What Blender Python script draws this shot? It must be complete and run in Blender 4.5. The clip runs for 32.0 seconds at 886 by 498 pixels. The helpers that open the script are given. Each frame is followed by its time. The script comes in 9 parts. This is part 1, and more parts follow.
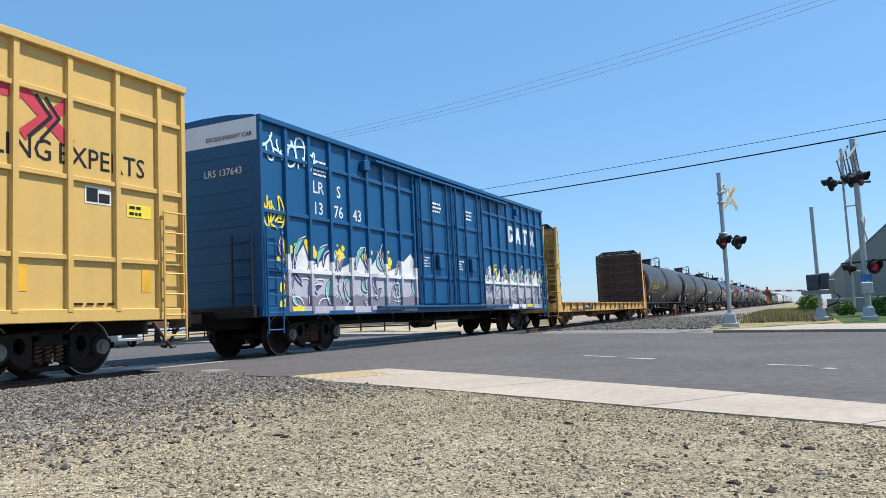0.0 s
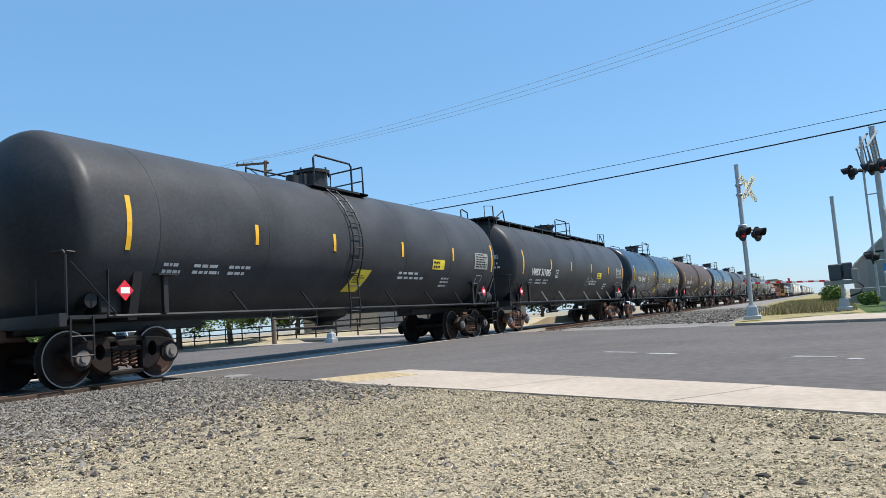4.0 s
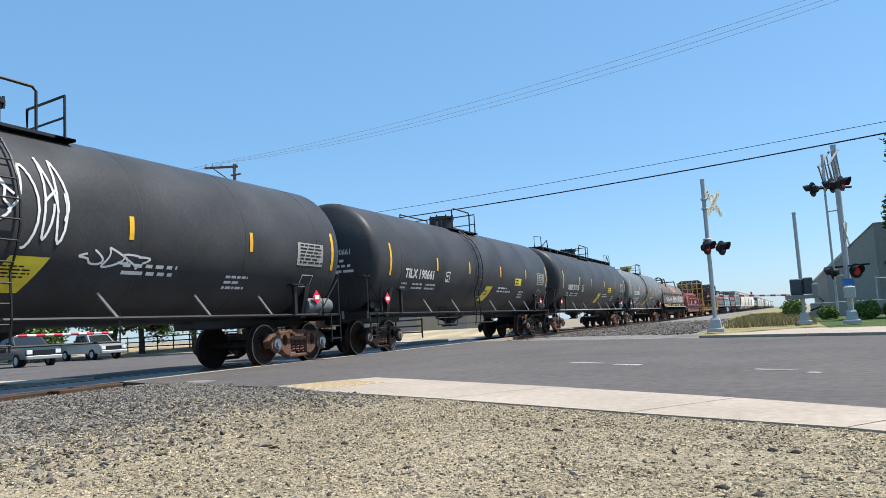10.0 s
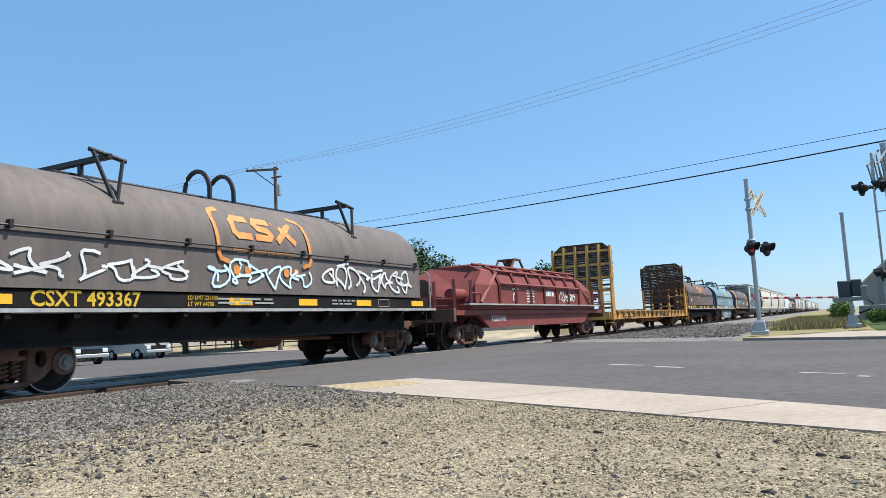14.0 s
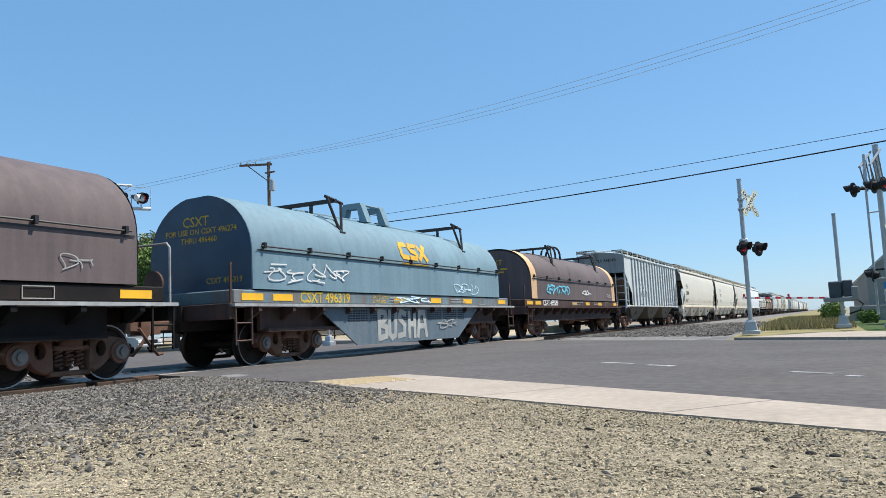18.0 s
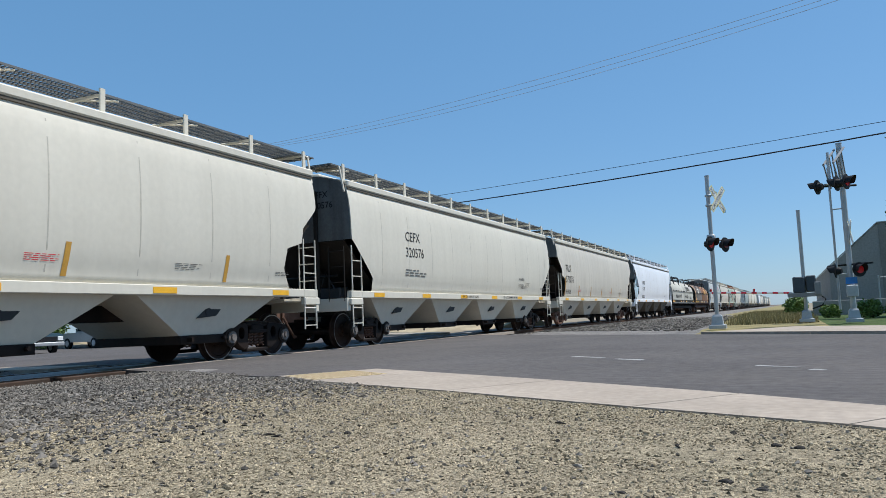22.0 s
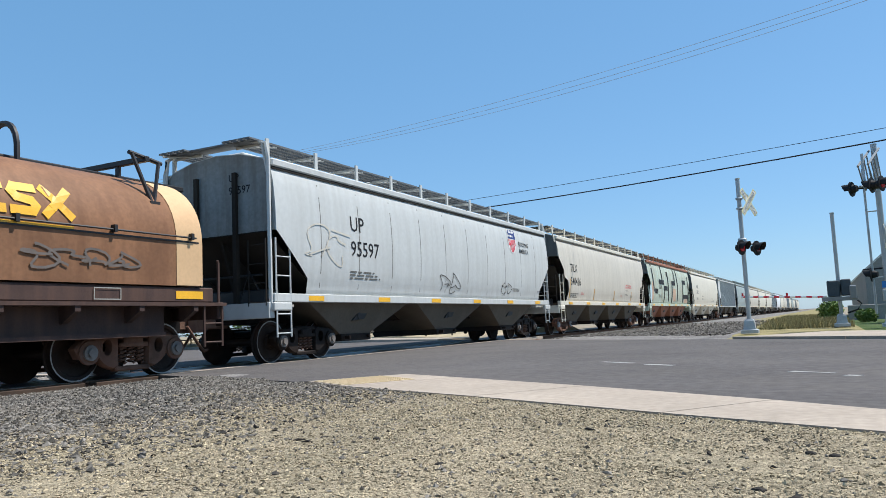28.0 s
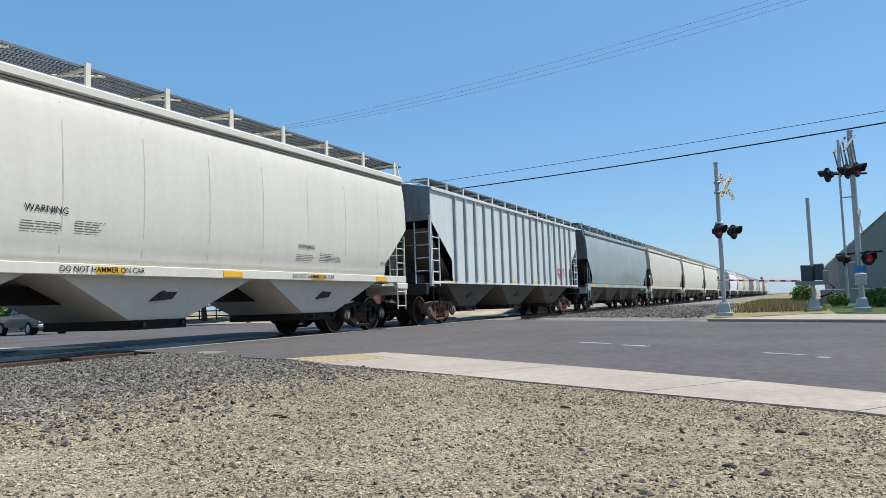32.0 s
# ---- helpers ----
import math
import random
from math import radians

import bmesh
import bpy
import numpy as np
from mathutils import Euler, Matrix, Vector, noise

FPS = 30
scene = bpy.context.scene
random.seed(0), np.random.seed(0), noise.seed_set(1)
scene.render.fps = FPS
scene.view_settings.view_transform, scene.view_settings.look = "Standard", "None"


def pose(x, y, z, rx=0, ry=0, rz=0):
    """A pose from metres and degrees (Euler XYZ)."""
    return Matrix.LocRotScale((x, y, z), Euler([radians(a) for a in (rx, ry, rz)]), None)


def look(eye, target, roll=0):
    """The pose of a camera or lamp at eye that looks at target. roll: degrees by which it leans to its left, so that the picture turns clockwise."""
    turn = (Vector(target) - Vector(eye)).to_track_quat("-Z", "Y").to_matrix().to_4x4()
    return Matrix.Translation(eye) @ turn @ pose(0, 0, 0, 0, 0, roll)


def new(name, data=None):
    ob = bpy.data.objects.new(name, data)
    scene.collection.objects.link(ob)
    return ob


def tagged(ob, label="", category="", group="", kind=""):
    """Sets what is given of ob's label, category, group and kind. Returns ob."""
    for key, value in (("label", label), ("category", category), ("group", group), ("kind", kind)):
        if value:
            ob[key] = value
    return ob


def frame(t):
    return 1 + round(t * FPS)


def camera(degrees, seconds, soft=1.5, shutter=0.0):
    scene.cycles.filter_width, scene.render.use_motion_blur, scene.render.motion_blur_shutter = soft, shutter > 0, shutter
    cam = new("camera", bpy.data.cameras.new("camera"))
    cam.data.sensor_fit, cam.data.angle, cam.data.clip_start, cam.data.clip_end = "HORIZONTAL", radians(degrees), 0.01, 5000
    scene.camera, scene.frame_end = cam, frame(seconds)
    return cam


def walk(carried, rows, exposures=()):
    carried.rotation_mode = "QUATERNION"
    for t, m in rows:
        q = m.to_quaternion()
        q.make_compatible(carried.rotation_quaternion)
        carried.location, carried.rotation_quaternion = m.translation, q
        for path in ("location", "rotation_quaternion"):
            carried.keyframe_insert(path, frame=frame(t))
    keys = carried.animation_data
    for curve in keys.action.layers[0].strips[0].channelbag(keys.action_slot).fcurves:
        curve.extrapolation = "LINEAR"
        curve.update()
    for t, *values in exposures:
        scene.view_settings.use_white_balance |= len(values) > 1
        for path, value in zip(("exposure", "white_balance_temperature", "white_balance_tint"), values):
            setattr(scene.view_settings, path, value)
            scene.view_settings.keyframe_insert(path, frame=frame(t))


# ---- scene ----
cam = camera(61.0, 32.0, soft=0.5)
PATH = [
    (0, pose(0.009, 0.013, 0.653, 95.27, 2.70, 25.59)),
    (0.5, pose(0.003, 0.014, 0.652, 94.93, 2.80, 24.55)),
    (1, pose(0.000, 0.010, 0.651, 95.09, 3.03, 25.12)),
    (1.5, pose(0.002, 0.012, 0.652, 95.07, 3.62, 25.26)),
    (2, pose(0.002, 0.006, 0.645, 95.38, 3.07, 24.95)),
    (2.5, pose(0.000, 0.009, 0.649, 95.59, 3.23, 25.63)),
    (4.5, pose(-0.002, 0.003, 0.650, 95.27, 4.01, 27.30)),
    (5, pose(-0.001, -0.001, 0.649, 95.34, 3.37, 27.73)),
    (5.5, pose(-0.003, -0.008, 0.648, 94.59, 2.42, 27.70)),
    (6, pose(0.000, -0.001, 0.650, 94.13, 2.25, 27.53)),
    (6.5, pose(0.001, 0.003, 0.649, 94.70, 2.11, 27.62)),
    (7, pose(-0.005, 0.004, 0.650, 95.73, 1.44, 27.03)),
    (7.5, pose(-0.004, 0.001, 0.650, 95.09, 1.87, 25.92)),
    (8, pose(-0.004, 0.001, 0.647, 95.23, 2.03, 25.16)),
    (8.5, pose(-0.006, -0.006, 0.649, 95.30, 1.89, 24.87)),
    (9, pose(-0.001, -0.003, 0.648, 95.31, 1.78, 24.75)),
    (9.5, pose(0.002, -0.004, 0.646, 95.50, 2.60, 24.31)),
    (10, pose(0.005, -0.000, 0.655, 95.82, 3.28, 24.58)),
    (10.5, pose(0.002, -0.004, 0.649, 96.77, 2.79, 25.78)),
    (11, pose(0.001, -0.006, 0.651, 97.17, 2.63, 28.70)),
    (11.5, pose(-0.002, -0.003, 0.651, 97.65, 2.91, 29.08)),
    (12, pose(-0.005, -0.001, 0.647, 97.08, 2.81, 28.42)),
    (12.5, pose(-0.002, 0.001, 0.646, 97.13, 2.98, 28.26)),
    (13, pose(0.001, 0.000, 0.647, 96.72, 2.29, 27.92)),
    (13.5, pose(-0.003, -0.003, 0.650, 96.10, 1.94, 27.12)),
    (14, pose(-0.001, -0.004, 0.650, 96.09, 3.03, 27.48)),
    (14.5, pose(-0.003, -0.000, 0.647, 95.93, 3.33, 27.37)),
    (16.5, pose(-0.007, -0.002, 0.642, 95.25, 3.63, 27.88)),
    (17, pose(-0.007, -0.002, 0.644, 95.57, 3.50, 27.80)),
    (17.5, pose(-0.008, -0.008, 0.648, 95.27, 2.96, 28.18)),
    (18, pose(-0.004, 0.000, 0.643, 95.84, 2.53, 26.91)),
    (18.5, pose(-0.003, -0.003, 0.649, 95.58, 1.54, 25.08)),
    (19, pose(-0.003, -0.003, 0.643, 95.68, 2.22, 24.31)),
    (19.5, pose(-0.002, 0.005, 0.647, 95.14, 2.46, 24.34)),
    (20, pose(0.000, -0.002, 0.644, 95.44, 2.69, 24.49)),
    (20.5, pose(-0.007, -0.007, 0.645, 95.24, 2.35, 24.05)),
    (21, pose(-0.009, -0.005, 0.646, 95.20, 2.76, 24.54)),
    (21.5, pose(-0.012, -0.007, 0.646, 95.37, 2.67, 26.00)),
    (22, pose(-0.014, -0.002, 0.645, 95.31, 2.48, 24.68)),
    (22.5, pose(-0.008, -0.006, 0.647, 94.71, 2.78, 24.37)),
    (23, pose(0.004, -0.004, 0.652, 95.60, 2.79, 24.79)),
    (23.5, pose(0.002, -0.010, 0.651, 93.97, 3.00, 25.38)),
    (24, pose(0.005, -0.006, 0.648, 93.41, 3.82, 24.72)),
    (24.5, pose(0.005, -0.008, 0.647, 93.42, 3.82, 24.03)),
    (26.5, pose(-0.006, -0.010, 0.648, 93.85, 2.82, 25.56)),
    (27, pose(-0.010, -0.004, 0.644, 94.64, 2.87, 25.91)),
    (27.5, pose(-0.010, -0.007, 0.644, 95.04, 3.09, 26.02)),
    (28, pose(-0.010, -0.013, 0.651, 95.77, 2.57, 26.80)),
    (28.5, pose(-0.005, -0.016, 0.646, 95.32, 3.37, 27.07)),
    (29, pose(-0.007, -0.005, 0.640, 93.51, 2.69, 27.03)),
    (29.5, pose(-0.002, -0.008, 0.644, 94.82, 2.53, 27.15)),
    (30, pose(-0.004, -0.010, 0.648, 95.40, 3.03, 27.63)),
    (30.5, pose(-0.004, -0.016, 0.645, 94.94, 3.54, 27.93)),
    (31, pose(-0.003, -0.008, 0.645, 92.81, 3.75, 27.45)),
    (31.5, pose(-0.002, -0.010, 0.645, 94.27, 2.29, 24.89)),
    (32, pose(-0.010, -0.013, 0.639, 94.19, 1.94, 25.18)),
]
walk(cam, PATH, [(0.0, 0.50, 6050, 10), (2.0, 0.50, 6180, 10), (5.0, 0.59, 6250, 10), (12.0, 0.57, 6280, 10), (18.0, 0.47, 6250, 10), (20.0, 0.39, 6150, 10), (21.0, 0.39, 6150, 10), (22.0, 0.11, 6020, 10), (23.0, 0.29, 6020, 10), (24.0, 0.18, 6000, 10), (27.0, 0.36, 6120, 10), (29.0, 0.39, 6200, 10), (30.0, 0.34, 6050, 10), (31.0, 0.32, 6250, 10), (32.0, 0.3, 6080, 10)])

# ---- world and sun ----
SUN_EL, SUN_AZ = 60.0, 56.0          # degrees up; degrees from +Y towards +X
world = bpy.data.worlds.new("world")
scene.world = world
world.use_nodes = True
wn = world.node_tree.nodes
sky = wn.new("ShaderNodeTexSky")
sky.sky_type, sky.sun_disc = "NISHITA", False
sky.sun_elevation, sky.sun_rotation = radians(SUN_EL), radians(SUN_AZ)
sky.air_density, sky.dust_density, sky.ozone_density = 1.0, 0.3, 4.0
wn["Background"].inputs[1].default_value = 0.117
# a thin even veil of summer haze softens the sky's gradient
haze = wn.new("ShaderNodeMix")
haze.data_type = "RGBA"
haze.inputs["Factor"].default_value = 0.52
haze.inputs["B"].default_value = (1.12, 2.88, 4.82, 1)
world.node_tree.links.new(sky.outputs[0], haze.inputs["A"])
world.node_tree.links.new(haze.outputs["Result"], wn["Background"].inputs[0])
sun = new("sun", bpy.data.lights.new("sun", "SUN"))
sun.data.energy, sun.data.angle, sun.data.color = 5.0, radians(0.5), (1.0, 0.925, 0.82)
ce = math.cos(radians(SUN_EL))
SUN_DIR = Vector((ce * math.sin(radians(SUN_AZ)), ce * math.cos(radians(SUN_AZ)), math.sin(radians(SUN_EL))))
sun.matrix_world = look((0, 0, 60), Vector((0, 0, 60)) - SUN_DIR)

# ---- materials ----
def mat(name, col, rough=0.6, metal=0.0, var=0.18, scale=1.5, grime=0.0, grime_col=(0.09, 0.07, 0.05), streak=False,
        bump=0.0, bump_scale=40.0, island=0.0, fine=0.12, coat=0.0, grit=0.0, spec=None):
    """Painted or raw surface: base colour broken at two scales, worn by patches or streaks of grime, with fine relief."""
    m = bpy.data.materials.new(name)
    m.use_nodes = True
    nt = m.node_tree
    n, lk = nt.nodes, nt.links
    b = n["Principled BSDF"]
    b.inputs["Roughness"].default_value = rough
    b.inputs["Metallic"].default_value = metal
    b.inputs["Coat Weight"].default_value = coat
    if rough >= 0.6:
        b.inputs["Specular IOR Level"].default_value = 0.15 if rough >= 0.8 or max(col) < 0.06 else 0.3
    if spec is not None:
        b.inputs["Specular IOR Level"].default_value = spec
    tc = n.new("ShaderNodeTexCoord")
    def tex(sc, detail, vec=None):
        t = n.new("ShaderNodeTexNoise")
        t.inputs["Scale"].default_value, t.inputs["Detail"].default_value = sc, detail
        lk.new(vec or tc.outputs["Object"], t.inputs["Vector"])
        return t.outputs["Fac"]
    def mul(colour, fac, lo, hi):
        r = n.new("ShaderNodeMapRange")
        r.inputs["From Min"].default_value, r.inputs["From Max"].default_value = 0.3, 0.7
        r.inputs["To Min"].default_value, r.inputs["To Max"].default_value = lo, hi
        lk.new(fac, r.inputs["Value"])
        x = n.new("ShaderNodeMix")
        x.data_type, x.blend_type = "RGBA", "MULTIPLY"
        x.inputs["Factor"].default_value = 1.0
        if isinstance(colour, tuple):
            x.inputs["A"].default_value = (*colour, 1)
        else:
            lk.new(colour, x.inputs["A"])
        lk.new(r.outputs[0], x.inputs["B"])
        return x.outputs["Result"]
    c = mul(col, tex(scale, 4), 1 - var, 1 + var)
    c = mul(c, tex(scale * 22, 3), 1 - fine, 1 + fine)
    if island:
        g = n.new("ShaderNodeNewGeometry")
        r = n.new("ShaderNodeMapRange")
        r.inputs["From Min"].default_value, r.inputs["From Max"].default_value = 0, 1
        r.inputs["To Min"].default_value, r.inputs["To Max"].default_value = 1 - island, 1 + island
        lk.new(g.outputs["Random Per Island"], r.inputs["Value"])
        x = n.new("ShaderNodeMix")
        x.data_type, x.blend_type = "RGBA", "MULTIPLY"
        x.inputs["Factor"].default_value = 1.0
        lk.new(c, x.inputs["A"])
        lk.new(r.outputs[0], x.inputs["B"])
        c = x.outputs["Result"]
    if grime:
        mp = n.new("ShaderNodeMapping")
        mp.inputs["Scale"].default_value = (2.6, 2.6, 0.22) if streak else (1, 1, 1)
        lk.new(tc.outputs["Object"], mp.inputs["Vector"])
        f = tex(1.6 if streak else 0.9, 6, mp.outputs[0])
        r = n.new("ShaderNodeMapRange")
        r.inputs["From Min"].default_value, r.inputs["From Max"].default_value = 0.42, 0.72
        r.inputs["To Min"].default_value, r.inputs["To Max"].default_value = 0.0, grime
        lk.new(f, r.inputs["Value"])
        x = n.new("ShaderNodeMix")
        x.data_type = "RGBA"
        lk.new(r.outputs[0], x.inputs["Factor"])
        lk.new(c, x.inputs["A"])
        x.inputs["B"].default_value = (*grime_col, 1)
        c = x.outputs["Result"]
    if grit:
        vo = n.new("ShaderNodeTexVoronoi")
        vo.inputs["Scale"].default_value = grit
        lk.new(tc.outputs["Object"], vo.inputs["Vector"])
        sp = n.new("ShaderNodeSeparateColor")
        lk.new(vo.outputs["Color"], sp.inputs[0])
        c = mul(c, sp.outputs[0], 0.62, 1.38)
    lk.new(c, b.inputs["Base Color"])
    if grit:
        bp = n.new("ShaderNodeBump")
        bp.inputs["Strength"].default_value, bp.inputs["Distance"].default_value = 1.0, 0.006
        bp.invert = True
        lk.new(vo.outputs["Distance"], bp.inputs["Height"])
        lk.new(bp.outputs[0], b.inputs["Normal"])
    elif bump:
        bp = n.new("ShaderNodeBump")
        bp.inputs["Strength"].default_value, bp.inputs["Distance"].default_value = bump, 0.02
        lk.new(tex(bump_scale, 4), bp.inputs["Height"])
        lk.new(bp.outputs[0], b.inputs["Normal"])
    return m


def glow(name, col, strength):
    m = bpy.data.materials.new(name)
    m.use_nodes = True
    b = m.node_tree.nodes["Principled BSDF"]
    b.inputs["Base Color"].default_value = (*col, 1)
    b.inputs["Emission Color"].default_value = (*col, 1)
    b.inputs["Emission Strength"].default_value = strength
    return m


RUST = (0.16, 0.07, 0.035)
STEEL_DARK = mat("dark_steel", (0.009, 0.008, 0.008), 0.6, 0.1, 0.3, 3, 0.5, (0.055, 0.034, 0.023), bump=0.2)
STEEL_RUST = mat("rusty_casting", (0.135, 0.082, 0.060), 0.8, 0.1, 0.35, 4, 0.6, (0.17, 0.075, 0.045), bump=0.5)
WHEEL = mat("wheel_steel", (0.03, 0.024, 0.021), 0.65, 0.3, 0.35, 3, 0.5, (0.11, 0.05, 0.03), bump=0.2)
TREAD = mat("bright_tread", (0.34, 0.33, 0.32), 0.45, 1.0, 0.1, 6)
CAP_BLUE = mat("bearing_cap", (0.15, 0.19, 0.23), 0.45, 0.2, 0.2, 6, 0.4)
CAP_GREY = mat("bearing_cap_grey", (0.20, 0.18, 0.165), 0.6, 0.3, 0.2, 6, 0.5)
BLACK_TANK = mat("black_tank_paint", (0.053, 0.054, 0.057), 0.42, 0.0, 0.25, 0.8, 0.30, (0.055, 0.05, 0.044), streak=True, bump=0.04, bump_scale=3, spec=0.10)
BLUE_TANK = mat("blue_black_tank_paint", (0.018, 0.025, 0.034), 0.25, 0.0, 0.2, 0.8, 0.2, (0.03, 0.03, 0.03), streak=True, bump=0.03, bump_scale=3, spec=0.28)
BROWN_TANK = mat("faded_brown_tank_paint", (0.080, 0.058, 0.050), 0.5, 0.0, 0.2, 0.8, 0.4, (0.10, 0.07, 0.055), streak=True, bump=0.05, bump_scale=3, spec=0.10)
GREY_TANK = mat("grey_weathered_tank_paint", (0.150, 0.163, 0.165), 0.5, 0.0, 0.2, 0.8, 0.55, (0.05, 0.053, 0.053), streak=True, bump=0.05, bump_scale=3, spec=0.18)
PITCH = mat("black_hardware", (0.013, 0.013, 0.014), 0.5, 0.1, 0.2, 4, 0.3, (0.05, 0.035, 0.03))
WHITE_PIPE = mat("grey_handrail_paint", (0.36, 0.36, 0.35), 0.5, 0.0, 0.2, 5, 0.4)
WHITE_DECAL = mat("white_stencil", (0.72, 0.72, 0.70), 0.6, 0, 0.1, 4, 0.35, (0.25, 0.24, 0.22))
BLACK_DECAL = mat("black_stencil", (0.02, 0.02, 0.022), 0.6, 0, 0.1, 4)
YELLOW_DECAL = mat("yellow_reflective", (0.78, 0.42, 0.02), 0.4, 0, 0.08, 4, 0.2)
LEMON = mat("yellow_sign", (0.80, 0.62, 0.04), 0.5, 0, 0.08, 4)
ORANGE_DECAL = mat("orange_sign", (0.65, 0.25, 0.06), 0.5, 0, 0.15, 4)
RED_DECAL = mat("red_placard", (0.62, 0.02, 0.04), 0.5, 0, 0.08, 4)
GOLD = mat("gold_stencil", (0.55, 0.36, 0.03), 0.6, 0, 0.1, 4)
CREAM = mat("cream_hopper_paint", (0.62, 0.585, 0.49), 0.5, 0, 0.04, 0.4, 0.16, (0.44, 0.40, 0.32), streak=True, fine=0.03)
TAN_HOPPER = mat("tan_hopper_paint", (0.560, 0.520, 0.439), 0.5, 0, 0.06, 0.4, 0.28, (0.336, 0.297, 0.237), streak=True, fine=0.04)
WHITE_HOPPER = mat("white_hopper_paint", (0.74, 0.76, 0.79), 0.42, 0, 0.04, 0.5, 0.18, (0.5, 0.5, 0.5), streak=True, fine=0.03)
GREY_HOPPER = mat("light_grey_hopper_paint", (0.50, 0.515, 0.50), 0.5, 0, 0.05, 0.4, 0.25, (0.30, 0.29, 0.26), streak=True, fine=0.04)
RIB_HOPPER = mat("pale_grey_green_hopper_paint", (0.56, 0.59, 0.575), 0.55, 0, 0.05, 0.4, 0.22, (0.33, 0.32, 0.28), streak=True, fine=0.03)
GREEN_HOPPER = mat("grey_green_hopper_paint", (0.28, 0.34, 0.34), 0.5, 0, 0.08, 0.5, 0.4, (0.2, 0.2, 0.18), streak=True)
MINT = mat("mint_hopper_paint", (0.44, 0.53, 0.44), 0.55, 0, 0.10, 0.6, 0.5, (0.34, 0.19, 0.10), streak=True, fine=0.05)
RUSTY_PAINT = mat("rust_red_primer", (0.33, 0.14, 0.085), 0.7, 0, 0.2, 1.5, 0.5, (0.2, 0.09, 0.05))
# dirty slope sheet colour, darkened further to hold the shade at the car ends
SHADE_DIRT = mat("dark_slope_sheet", (0.024, 0.021, 0.018), 0.8, 0, 0.25, 1.0, 0.4, (0.055, 0.045, 0.035))
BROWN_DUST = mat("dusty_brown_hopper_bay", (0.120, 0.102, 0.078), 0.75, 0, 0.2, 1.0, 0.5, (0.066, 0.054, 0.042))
GRATING = mat("galvanised_walkway", (0.16, 0.165, 0.165), 0.55, 0.5, 0.1, 6)
COIL_PURPLE = mat("weathered_dark_hood", (0.108, 0.085, 0.084), 0.7, 0, 0.15, 0.6, 0.5, (0.17, 0.13, 0.122), streak=True, fine=0.06)
COIL_GREY = mat("grey_brown_hood", (0.145, 0.122, 0.108), 0.7, 0, 0.15, 0.6, 0.4, (0.06, 0.055, 0.055), streak=True, fine=0.06)
COIL_BLUE = mat("faded_blue_hood", (0.165, 0.255, 0.30), 0.72, 0, 0.12, 0.5, 0.35, (0.10, 0.15, 0.17), streak=True, fine=0.05)
COIL_CREAM = mat("cream_hood", (0.44, 0.435, 0.385), 0.7, 0, 0.05, 0.5, 0.3, (0.33, 0.31, 0.26), streak=True, fine=0.04)
COIL_RED = mat("oxide_red_hood", (0.21, 0.050, 0.042), 0.6, 0, 0.2, 0.8, 0.45, (0.13, 0.05, 0.04), streak=True)
COIL_RUST = mat("rusted_brown_hood", (0.211, 0.105, 0.053), 0.65, 0, 0.25, 0.7, 0.5, (0.117, 0.052, 0.025), streak=True)
END_CREAM = mat("peach_hood_band", (0.60, 0.40, 0.22), 0.65, 0, 0.08, 0.8, 0.3, (0.4, 0.24, 0.12), fine=0.05)
CRADLE = mat("rust_brown_cradle", (0.060, 0.036, 0.030), 0.7, 0, 0.25, 1.5, 0.6, (0.12, 0.065, 0.045), streak=True)
CRADLE_BLACK = mat("black_cradle", (0.011, 0.010, 0.010), 0.75, 0, 0.25, 1.5, 0.4, (0.05, 0.034, 0.026))
BOX_BLUE = mat("deep_blue_boxcar_paint", (0.004, 0.078, 0.20), 0.45, 0, 0.06, 0.5, 0.2, (0.015, 0.06, 0.13), streak=True, fine=0.04)
BOX_YELLOW = mat("golden_yellow_boxcar_paint", (0.60, 0.385, 0.105), 0.5, 0, 0.04, 0.5, 0.18, (0.42, 0.26, 0.09), streak=True, fine=0.03)
FLAT_YELLOW = mat("chalky_yellow_flatcar_paint", (0.60, 0.37, 0.10), 0.6, 0, 0.12, 0.9, 0.6, (0.28, 0.13, 0.05), streak=True)
FLAT_ORANGE = mat("rust_stained_orange_yellow_paint", (0.54, 0.29, 0.075), 0.7, 0, 0.18, 0.9, 0.8, (0.25, 0.10, 0.045), streak=True)
FLAT_RUST = mat("rust_worn_yellow_paint", (0.46, 0.26, 0.09), 0.7, 0, 0.2, 1.6, 0.85, (0.24, 0.10, 0.05))
TIMBER = mat("dark_weathered_timber", (0.056, 0.042, 0.034), 0.85, 0, 0.3, 2.0, 0.4, (0.075, 0.06, 0.05), bump=0.4, bump_scale=20)
TIMBER2 = mat("brown_weathered_timber", (0.095, 0.062, 0.04), 0.85, 0, 0.3, 2.0, 0.4, (0.05, 0.038, 0.03), bump=0.4, bump_scale=20)
GALV = mat("galvanised_mast", (0.40, 0.42, 0.43), 0.5, 0.4, 0.1, 3, 0.2, (0.3, 0.3, 0.3))
ASPHALT = mat("worn_asphalt", (0.100, 0.092, 0.089), 0.9, 0, 0.16, 0.35, 0.35, (0.135, 0.121, 0.108), bump=0.35, bump_scale=90, fine=0.2)
CONCRETE = mat("pale_concrete", (0.373, 0.316, 0.258), 0.85, 0, 0.1, 0.6, 0.45, (0.259, 0.219, 0.174), bump=0.15, bump_scale=60)
PAD_YELLOW = mat("faded_yellow_tactile", (0.50, 0.385, 0.225), 0.75, 0, 0.12, 2.0, 0.4, (0.38, 0.33, 0.26))
